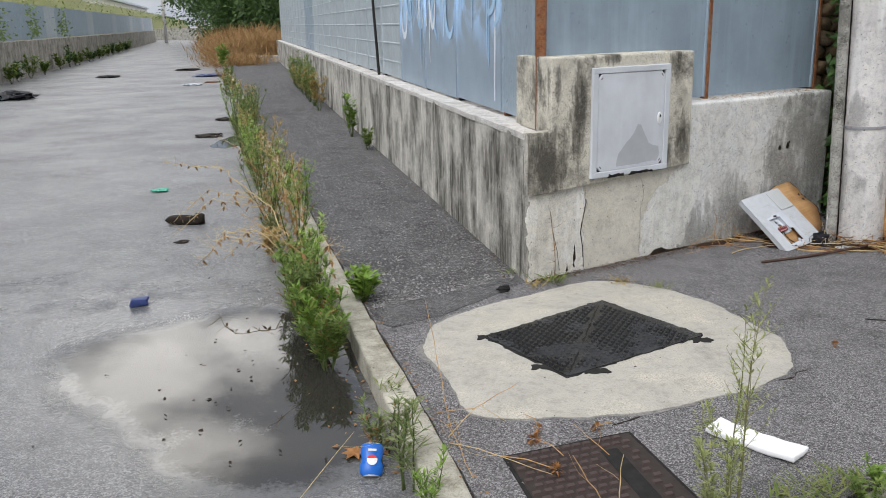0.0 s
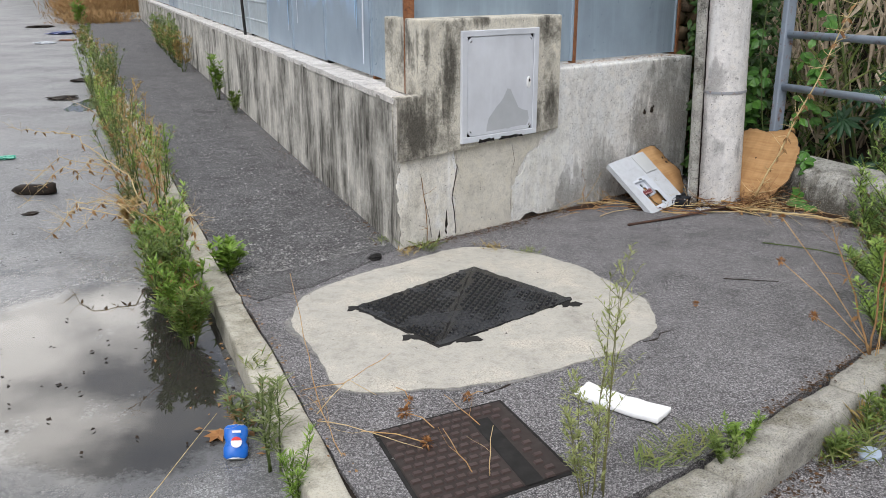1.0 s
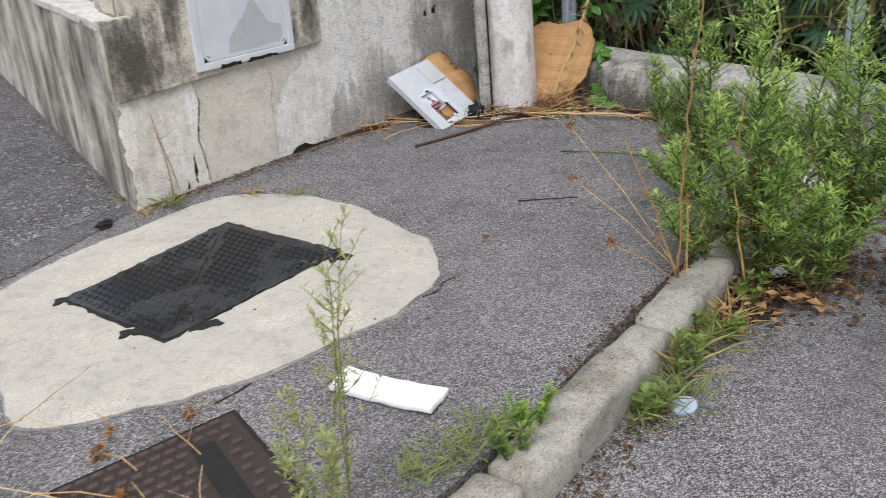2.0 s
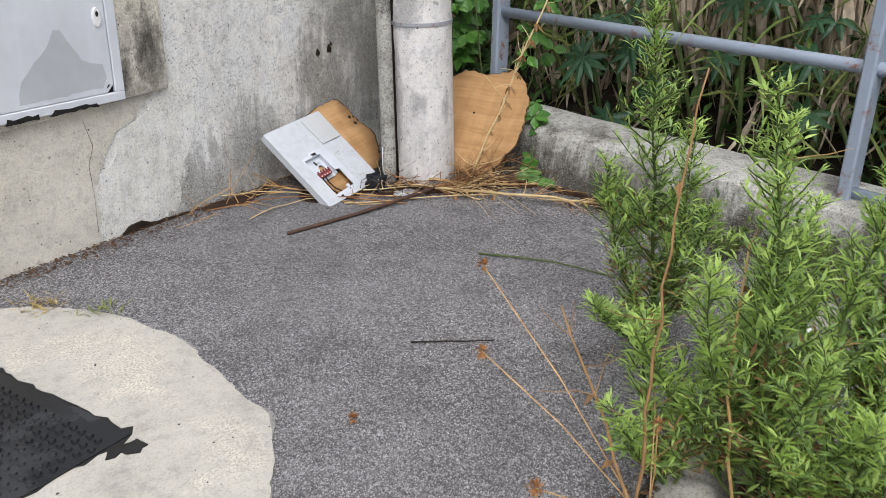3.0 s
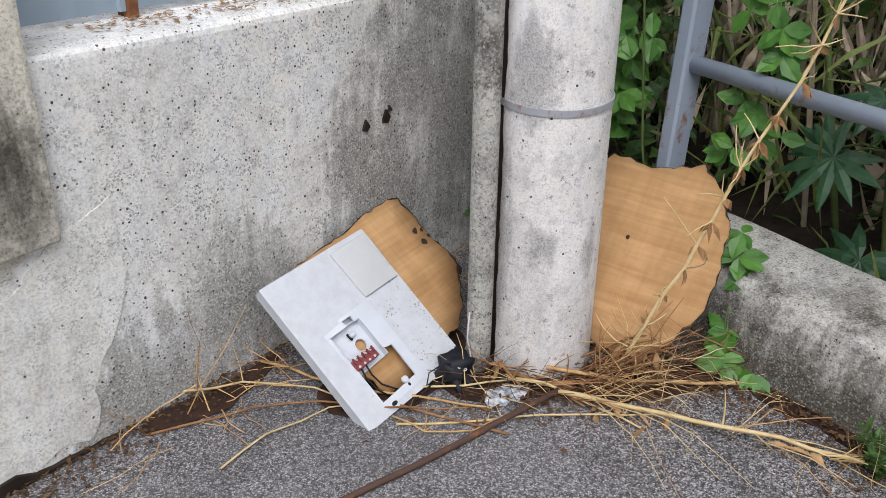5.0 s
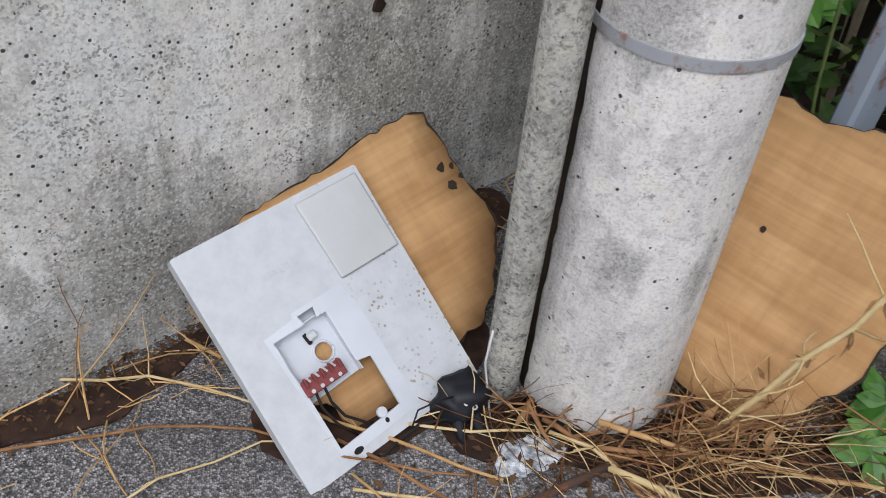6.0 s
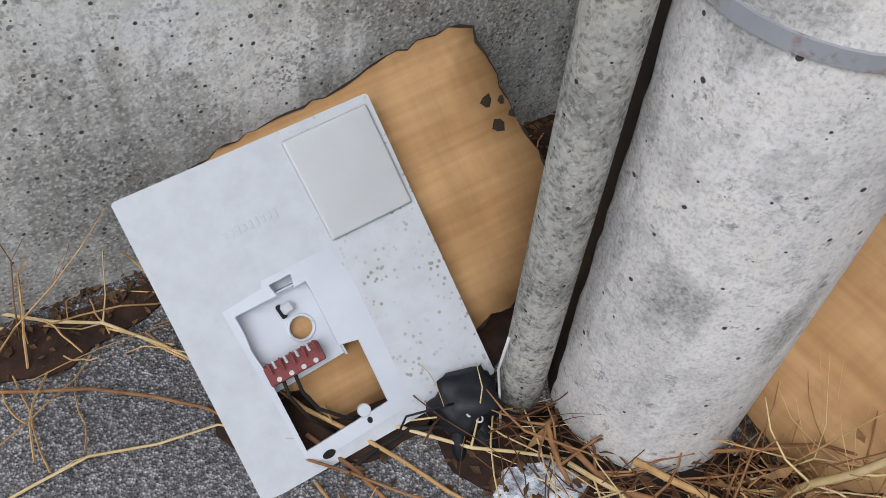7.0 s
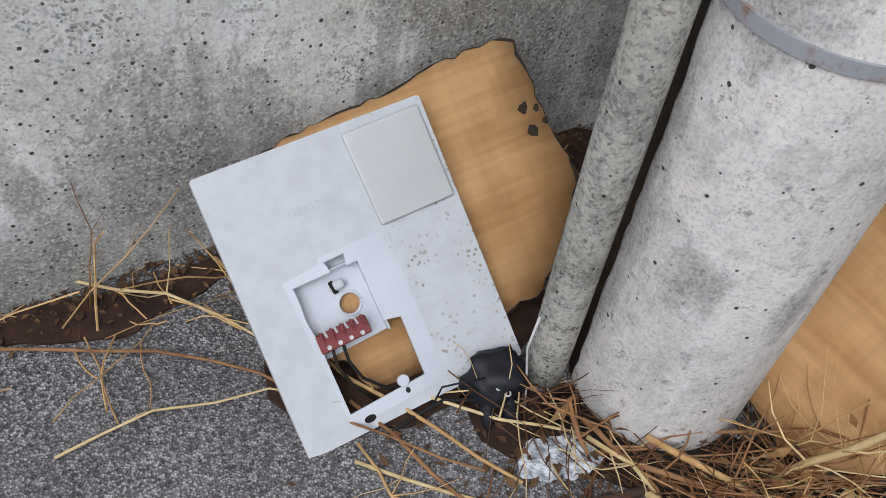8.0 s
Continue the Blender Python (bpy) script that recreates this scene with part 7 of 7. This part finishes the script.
for a_, b_ in zip(grid[:-1], grid[1:]):
    for i in range(6):
        b.faces.new((a_[i], a_[i + 1], b_[i + 1], b_[i]))
tagged(part("bank", b, M_soil, smooth=True), "dark earth bank overgrown with plants", "bank", kind="structure")

rng = random.Random(61)
items = []
for k in range(15000):
    s_, d_ = rng.uniform(-2.6, 4.6), rng.uniform(1.15, 2.4) if k % 4 else rng.uniform(0.6, 1.2)
    z_ = max(0.05, (d_ - 0.7) * 0.9 + rng.uniform(0, 1.4) * (1 if k % 4 else 0.6))
    L = rng.uniform(0.05, 0.15)
    items.append(((*low(s_, d_), z_), rnd_dir(rng, rng.uniform(-1.1, 0.5)), (rng.uniform(-.6, .6), rng.uniform(-.6, .6), 1), L, L * rng.uniform(0.16, 0.5)))
tagged(leaf_mesh("undergrowth", items, M_dark), "dense dark green undergrowth on the bank", "undergrowth", kind="stuff")
items = []
for _ in range(1500):
    s_, d_ = rng.uniform(-2.6, 4.6), rng.uniform(0.4, 1.8)
    items.append(((*low(s_, d_), rng.uniform(0.05, 0.35 + d_ * 0.9)), rnd_dir(rng, rng.uniform(-0.2, 1.8)), (rng.uniform(-1, 1), rng.uniform(-1, 1), 0.5), rng.uniform(0.2, 0.55), rng.uniform(0.008, 0.02)))
tagged(leaf_mesh("long_grass", items, M_grass), "long arching grass blades behind the railing", "grass", kind="stuff")
# dry reeds
v, fc = [], []
for _ in range(230):
    s_, d_ = rng.uniform(-2.2, 4.2), rng.uniform(0.75, 1.35)
    z0_ = (d_ - 1.0) * 0.8
    pts = bent((*low(s_, d_), z0_), (rng.uniform(-.25, .25), rng.uniform(-.25, .25), 1), rng.uniform(0.9, 2.0), 4, 0.05, rng)
    r = rng.uniform(0.006, 0.017)
    tube(pts, [r, r, r, r * 0.8, r * 0.6], 5, True, (v, fc))
tagged(link_mesh("dry_reeds", v, fc, M_reed), "pale dead reeds standing on the bank", "reeds", kind="stuff")
items = []
for _ in range(1700):
    s_, d_ = rng.uniform(-2.2, 4.2), rng.uniform(0.62, 1.3)
    items.append(((*low(s_, d_), rng.uniform(0.4, 1.9)), rnd_dir(rng, rng.uniform(-2.5, -0.5)), (rng.uniform(-1, 1), rng.uniform(-1, 1), 0.2), rng.uniform(0.15, 0.45), rng.uniform(0.014, 0.05)))
tagged(leaf_mesh("reed_leaves", items, M_reedleaf), "pale hanging dead reed leaves", "reeds", kind="stuff")
items = []
for _ in range(420):
    s_ = rng.choice((rng.gauss(0.75, 0.30), rng.gauss(1.5, 0.35), rng.gauss(-0.1, 0.12)))
    d_ = rng.uniform(0.66, 0.86)
    items.append(((*low(s_, d_), rng.uniform(0.95, 1.75)), (rng.uniform(-.18, .18), rng.uniform(-.18, .18), -1), (-NW.x + rng.uniform(-.5, .5), -NW.y + rng.uniform(-.5, .5), 0.1), rng.uniform(0.35, 0.8), rng.uniform(0.02, 0.055)))
tagged(leaf_mesh("reed_sheaths", items, M_reedleaf), "broad pale dead reed sheaths hanging in a curtain", "reeds", kind="stuff")
# green canes
def blade_mesh(L, W):
    n = 6
    v, fc = [], []
    for i in range(n + 1):
        u = i / n
        w = W * (0.35 + 0.65 * min(1, 4 * u)) * (1 - u) ** 0.6 / 2
        z = -0.55 * L * u * u
        v += [(u * L * (1 - 0.2 * u), -w, z + 0.3 * w), (u * L * (1 - 0.2 * u), 0, z), (u * L * (1 - 0.2 * u), w, z + 0.3 * w)]
    for i in range(n):
        b0 = 3 * i
        fc += [(b0, b0 + 1, b0 + 4, b0 + 3), (b0 + 1, b0 + 2, b0 + 5, b0 + 4)]
    me = bpy.data.meshes.new("blade")
    me.from_pydata(v, [], fc)
    me.materials.append(M_green)
    return me


BLADES = [blade_mesh(0.28, 0.022), blade_mesh(0.38, 0.028), blade_mesh(0.45, 0.03)]
for k in range(14):
    s_ = -0.6 + 0.27 * k
    p = low(s_, rng.uniform(0.45, 0.9))
    cane = empty("cane", pose(*p, 0.1))
    tagged(cane, "green cane leaning behind the railing", "cane", "green canes")
    pts = bent((0, 0, 0), (rng.uniform(-.45, .45), rng.uniform(-.45, .45), 1), rng.uniform(1.3, 2.1), 6, 0.05, rng)
    v, fc = tube(pts, [0.012, 0.012, 0.011, 0.010, 0.009, 0.007, 0.004], 7)
    link_mesh("stem", v, fc, M_stem, cane, smooth=True)
    for q in range(13):
        i = rng.randrange(2, 6)
        bl = new("blade", BLADES[rng.randrange(3)])
        bl.parent = cane
        xx = rnd_dir(rng, rng.uniform(-0.3, 0.9))
        yy = Vector((0, 0, 1)).cross(xx).normalized()
        mm = Matrix((xx, yy, xx.cross(yy))).transposed().to_4x4()
        mm.translation = pts[i].lerp(pts[i + 1], rng.random())
        bl.matrix_basis = mm


# castor plants with star-shaped leaves
def star_leaf(r, lobes, seed):
    rng = random.Random(seed)
    v, fc = [(0, 0, 0)], []
    for i in range(lobes):
        a = (i - (lobes - 1) / 2) * 2 * math.pi * 0.86 / lobes
        ln = r * (1.0 - 0.28 * abs(i - (lobes - 1) / 2) / (lobes / 2)) * rng.uniform(0.92, 1.05)
        n0 = len(v)
        for u, w in ((0.30, -0.105), (0.62, -0.098), (1.0, 0.0), (0.62, 0.098), (0.30, 0.105), (0.62, 0.0), (0.30, 0.0)):
            x, y = u * ln, w * r
            z = (0.035 if w == 0 else 0.0) * r - 0.22 * r * u * u
            v.append((x * math.cos(a) - y * math.sin(a), x * math.sin(a) + y * math.cos(a), z))
        fc += [(0, n0, n0 + 6), (0, n0 + 6, n0 + 4), (n0, n0 + 1, n0 + 5, n0 + 6), (n0 + 6, n0 + 5, n0 + 3, n0 + 4), (n0 + 1, n0 + 2, n0 + 5), (n0 + 5, n0 + 2, n0 + 3)]
        if i:
            fc.append((0, n0 - 3, n0))
    me = bpy.data.meshes.new("leaf")
    me.from_pydata(v, [], fc)
    me.materials.append(M_castor)
    return me


stars = [star_leaf(0.155, 8, 1), star_leaf(0.12, 7, 2), star_leaf(0.185, 9, 3)]
for k, (s_, d_, h_) in enumerate(((-0.15, 0.55, 0.8), (0.25, 0.75, 1.3), (0.75, 0.60, 0.9), (1.25, 0.7, 1.35), (1.7, 0.55, 0.9), (2.3, 0.65, 1.2), (3.0, 0.6, 1.0))):
    p = low(s_, d_)
    cp = empty("castor_plant", pose(*p, 0.1))
    tagged(cp, "castor plant with dark star-shaped leaves", "castor plant", "castor plants")
    pts = bent((0, 0, 0), (rng.uniform(-.2, .1), rng.uniform(-.2, .2), 1), h_, 5, 0.1, rng)
    v, fc = tube(pts, [0.014, 0.013, 0.012, 0.010, 0.008, 0.006], 7)
    for q in range(10):
        i = rng.randrange(1, 6)
        dr = rnd_dir(rng, rng.uniform(0.0, 0.6))
        if rng.random() < 0.7:
            dr = (dr - Vector((NW.x, NW.y, 0)) * 0.9).normalized()
        e = pts[i] + dr * rng.uniform(0.12, 0.28)
        tube([pts[i], (pts[i] + e) / 2 + Vector((0, 0, 0.02)), e], 0.0035, 5, False, (v, fc))
        lf = new("leaf", stars[rng.randrange(3)])
        lf.parent = cp
        nz = (Vector((-NW.x * 0.7 + rng.uniform(-.3, .3), -NW.y * 0.7 + rng.uniform(-.3, .3), rng.uniform(0.4, 1.0)))).normalized()
        xx = Vector((dr.x, dr.y, -0.3))
        xx = (xx - nz * xx.dot(nz)).normalized()
        mm = Matrix((xx, nz.cross(xx), nz)).transposed().to_4x4()
        mm.translation = e
        lf.matrix_basis = mm
    link_mesh("stem", v, fc, M_stem, cp, smooth=True)


# creeper on the railing post and behind the pole
def creeper_leaf(L, W):
    v = [(0, 0, 0), (0.25 * L, W * 0.36, 0.02 * L), (0.55 * L, W * 0.5, 0.0), (0.85 * L, W * 0.22, -0.05 * L), (L, 0, -0.12 * L), (0.85 * L, -W * 0.22, -0.05 * L), (0.55 * L, -W * 0.5, 0.0), (0.25 * L, -W * 0.36, 0.02 * L), (0.5 * L, 0, -0.03 * L)]
    me = bpy.data.meshes.new("leaf")
    me.from_pydata(v, [], [(i, (i + 1) % 8, 8) for i in range(8)])
    me.materials.append(M_creeper)
    return me


cl = [creeper_leaf(0.070, 0.046), creeper_leaf(0.058, 0.036), creeper_leaf(0.082, 0.052)]
creep = empty("creeper", pose(3.30, 5.85, 0.28))
tagged(creep, "green creeper with oval leaves climbing the railing post", "creeper")
v, fc = [], []
for k, pts in enumerate(([(3.30, 5.80, 0.05), (3.22, 5.86, 0.5), (3.18, 5.92, 1.0), (3.2, 5.9, 1.7)], [(3.35, 5.75, 0.1), (3.42, 5.66, 0.45), (3.44, 5.62, 0.9), (3.42, 5.7, 1.5)], [(3.0, 6.1, 0.0), (3.02, 6.05, 0.7), (3.0, 6.05, 1.7)], [(3.15, 6.0, 0), (3.1, 6.0, 0.8), (3.12, 5.98, 1.6)], [(3.28, 5.36, 0.02), (3.30, 5.42, 0.12), (3.36, 5.5, 0.33)])):
    tube([Vector(p) for p in pts], 0.004, 5, True, (v, fc))
adopt(link_mesh("vine", v, fc, M_stem, smooth=True), creep)


def leaflet_cluster(p, face, n=4, big=False):
    for q in range(n):
        lf = new("leaf", cl[rng.randrange(3)])
        nz = (Vector(face) + Vector((rng.uniform(-.45, .45), rng.uniform(-.45, .45), rng.uniform(-.1, .6)))).normalized()
        dn = Vector((rng.uniform(-1, 1), rng.uniform(-1, 1), rng.uniform(-1.2, 0.2)))
        xx = (dn - nz * dn.dot(nz)).normalized()
        mm = Matrix((xx, nz.cross(xx), nz)).transposed().to_4x4()
        mm.translation = p
        lf.matrix_world = mm
        adopt(lf, creep)


for _ in range(84):
    z_ = rng.uniform(0.45, 1.75)
    leaflet_cluster(Vector((rng.uniform(2.92, 3.26), rng.uniform(5.92, 6.1), z_)), (-0.5, -0.8, 0.2), 5)
for _ in range(22):
    z_ = rng.uniform(0.5, 1.6)
    leaflet_cluster(Vector((3.43 + rng.uniform(-0.06, 0.07), 5.64 + rng.uniform(-0.06, 0.06), z_)), (-0.6, -0.7, 0.3), 4)
for p in ((3.27, 5.36, 0.05), (3.30, 5.40, 0.10), (3.25, 5.33, 0.04), (3.34, 5.47, 0.30), (3.36, 5.50, 0.36), (3.30, 5.27, 0.04), (3.36, 5.44, 0.26)):
    leaflet_cluster(Vector(p), (-0.5, -0.6, 0.7), 5)
items = []
for _ in range(2600):
    items.append(((rng.uniform(2.85, 3.5), rng.uniform(6.05, 6.6), rng.uniform(0.0, 2.3)), rnd_dir(rng, rng.uniform(-1.2, 0.3)), (rng.uniform(-.6, .2), rng.uniform(-1, -0.2), 0.8), rng.uniform(0.06, 0.11), rng.uniform(0.03, 0.06)))
tagged(leaf_mesh("undergrowth", items, M_dark), "dark creeper leaves behind the pole", "undergrowth", kind="stuff")
# weeds at the low wall's foot
for k, s_ in enumerate((0.22, 0.35, 0.46, 0.58, 0.72, 0.86, 1.05, 1.25)):
    leafy_plant("kerb_weed", (*low(s_, -0.08 - 0.05 * (k % 3)), 0.0), 0.13 + 0.02 * k, 5, 0.9, 600 + k, (0.045, 0.014), M_green if k % 2 else M_dark, shoots=6, per=8, label="small weed at the low wall's foot", category="weed", group="low wall weeds", bare=0.1)

# ---- the far street ----
def opp(s, d):
    return (-13.42 - 0.2425 * s - 0.97 * d, 26.83 + 0.97 * s - 0.2425 * d)


tagged(part("wall_far", prism([opp(-45, 0), opp(75, 0), opp(75, 0.4), opp(-45, 0.4)], -0.3, 1.12, 0.02), M_wall_far), "streaked concrete wall across the street", "wall", kind="structure")
ff_ = empty("far_fence", pose(*opp(0, 0.2), 1.1))
tagged(ff_, "long blue grey sheet metal fence across the street", "fence")
for k in range(46):
    a, b_ = opp(-40 + 2.5 * k, 0.2), opp(-40 + 2.5 * k + 2.46, 0.2)
    sheet(b_, a, 1.14, 2.42, M_panel if k % 5 else M_panel_w, ff_, 2)
rng = random.Random(71)
for k in range(26):
    x_, y_ = opp(-16 + 2.2 * k + rng.uniform(-1, 1), -0.35)
    leafy_plant("wall_weed", (x_, y_, ROAD_Z), rng.uniform(0.4, 1.0), 6, 0.7, 700 + k, (0.22, 0.06), M_green if k % 4 else M_dark, shoots=7, per=7, label="green weed along the wall across the street", category="weed", group="far wall weeds")
for k, s_ in enumerate((-3, 1.5, 7, 14)):
    items = []
    for _ in range(120):
        items.append(((*opp(s_ + rng.gauss(0, 0.8), 0.12), 1.2 + abs(rng.gauss(0.5, 0.4))), rnd_dir(rng, rng.uniform(-1, 0.5)), (0.7, -0.5, 0.5), rng.uniform(0.10, 0.2), rng.uniform(0.05, 0.1)))
    tagged(leaf_mesh("creeper", items, M_green), "green creeper hanging over the far fence", "creeper", "far creepers")


def crown(c, r, n, size, rng, mat, name="crown", parent=None):
    """Leaf clumps spread through an uneven crown."""
    blobs = [(Vector((rng.gauss(0, 0.5) * r, rng.gauss(0, 0.5) * r, rng.gauss(0, 0.38) * r)), rng.uniform(0.22, 0.5) * r) for _ in range(26)]
    items = []
    for _ in range(n):
        o, rr_ = blobs[rng.randrange(len(blobs))]
        d = Vector((rng.gauss(0, 1), rng.gauss(0, 1), rng.gauss(0, 1))).normalized()
        L = size * rng.uniform(0.6, 1.3)
        items.append((Vector(c) + o + d * rr_ * rng.uniform(0.6, 1.0), d + Vector((0, 0, -0.4)), (rng.uniform(-1, 1), rng.uniform(-1, 1), 1), L, L * 0.6))
    return leaf_mesh(name, items, mat, parent)


for k, (x, y, h, r) in enumerate(((-11.5, 62, 7.5, 4.2), (-8.0, 56, 6.5, 3.6), (-15.5, 70, 8.0, 4.0), (-5.0, 60, 7.0, 4.0), (-11.0, 52, 4.0, 2.6), (-20, 82, 8.0, 4.2), (-7.0, 47, 4.2, 2.4), (-2.5, 52, 6, 3.5))):
    rng = random.Random(900 + k)
    tree = empty("tree", pose(x, y, ROAD_Z))
    tagged(tree, "leafy dark green tree at the street's end", "tree", "trees at the street's end")
    v, fc = tube(bent((0, 0, 0), (0.05, 0, 1), h * 0.75, 6, 0.06, rng), [0.22, 0.2, 0.18, 0.15, 0.12, 0.09, 0.05], 8)
    for q in range(7):
        z_ = h * rng.uniform(0.3, 0.65)
        tube(bent((0.05, 0, z_), rnd_dir(rng, 0.7), r * 0.8, 4, 0.12, rng), [0.09, 0.07, 0.05, 0.035, 0.015], 6, True, (v, fc))
    link_mesh("trunk", v, fc, M_soil, tree, smooth=True)
    crown((0, 0, h * 0.68), r, 5200, 0.30, rng, M_tree, "crown", tree)
    crown((0, 0, h * 0.25), r * 0.75, 2200, 0.28, rng, M_tree, "low_crown", tree)
for k, (x, y, h) in enumerate(((-8.6, 37.0, 1.3), (-7.6, 38.2, 1.5), (-9.6, 40.5, 1.5), (-8.8, 43.5, 1.9), (-7.7, 34.0, 0.7), (-10.6, 45.5, 1.8), (-7.2, 41, 1.6))):
    rng = random.Random(950 + k)
    items = []
    for _ in range(1500):
        d = rnd_dir(rng, rng.uniform(0.2, 2.5))
        items.append(((rng.gauss(0, 0.55), rng.gauss(0, 0.55), rng.uniform(0, 0.5 * h)), d, (rng.uniform(-1, 1), rng.uniform(-1, 1), 0.3), h * rng.uniform(0.25, 0.6), 0.03))
    ob = leaf_mesh("dry_bush", items, M_drybush)
    ob.matrix_world = pose(x, y, ROAD_Z)
    tagged(ob, "dry orange brown bush at the pavement's end", "bush", "dry bushes")
leafy_plant("wall_weed", (-7.9, 32.5, ROAD_Z), 1.0, 8, 0.6, 990, (0.2, 0.06), M_bright, shoots=8, per=8, label="bright green weed at the pavement's end", category="weed")
tagged(part("kerb_end", prism([(-9.7, 37.4), (-6.6, 36.6), (-6.6, 36.9), (-9.6, 37.7)], -0.3, 0.25, 0.03), M_lowwall), "low concrete block across the pavement's end", "block", kind="structure")
tagged(part("wall_end", prism([(-40, 118), (-13.5, 92), (-12.5, 92.5), (-39, 119)], -0.3, 1.3), M_lowwall), "pale wall at the street's end", "wall", kind="structure")

# street pole, embankment and long pale building far off
v, fc = tube([(-27.5, 90, -0.1), (-27.5, 90, 9)], [0.18, 0.12], 10)
tagged(link_mesh("street_pole", v, fc, M_pole, smooth=True), "slender pale street pole far off", "pole")
for x_, y_ in ((-22.5, 86), (-20.8, 84)):
    v, fc = tube([(x_, y_, -0.1), (x_, y_, 1.9)], 0.14, 8)
    tagged(link_mesh("gate_post", v, fc, M_pole, smooth=True), "pale concrete gate post far off", "post", "gate posts")
b = bmesh.new()
rows2 = []
for i in range(90):
    s_ = 8 + 3.6 * i
    up_ = min(1, (s_ - 8) / 30)
    p0 = [(*opp(s_, d_), z_ + 0.3 * noise.noise((s_ * 0.13, d_ * 0.1, 0))) for d_, z_ in ((1.5, -0.2), (5, 3.9 * up_), (8, 4.2 * up_), (24, 4.3 * up_))]
    rows2.append([b.verts.new(q) for q in p0])
for a_, b2 in zip(rows2[:-1], rows2[1:]):
    for i in range(3):
        b.faces.new((a_[i], a_[i + 1], b2[i + 1], b2[i]))
tagged(part("embankment", b, M_turf, smooth=True), "grassy embankment behind the far fence", "embankment", kind="structure")
rng = random.Random(77)
items = []
for _ in range(5000):
    s_, d_ = rng.uniform(24, 240), rng.uniform(3.5, 8)
    items.append(((*opp(s_, d_), (min(d_, 5) - 1.5) * 1.1 * min(1, (s_ - 8) / 30) + rng.uniform(-0.1, 0.25)), rnd_dir(rng, rng.uniform(0, 1)), (0, 0, 1), rng.uniform(0.2, 0.55), rng.uniform(0.06, 0.16)))
tagged(leaf_mesh("embankment_scrub", items, M_olive), "olive scrub on the far embankment", "scrub", kind="stuff")
hall = empty("long_building", pose(*opp(60, 25), 0))
tagged(hall, "long pale industrial building far beyond the fence", "building")
adopt(part("wall", prism([opp(60, 25), opp(430, 25), opp(430, 45), opp(60, 45)], 0, 10.0), M_pale), hall)
adopt(part("roof", prism([opp(59, 24), opp(431, 24), opp(431, 46), opp(59, 46)], 10.0, 10.8, 0.1), M_panel_w), hall)
for k in range(26):
    adopt(part("window", prism([opp(64 + 14 * k, 24.9), opp(74 + 14 * k, 24.9), opp(74 + 14 * k, 25.2), opp(64 + 14 * k, 25.2)], 6.2, 8.0), M_iron), hall)
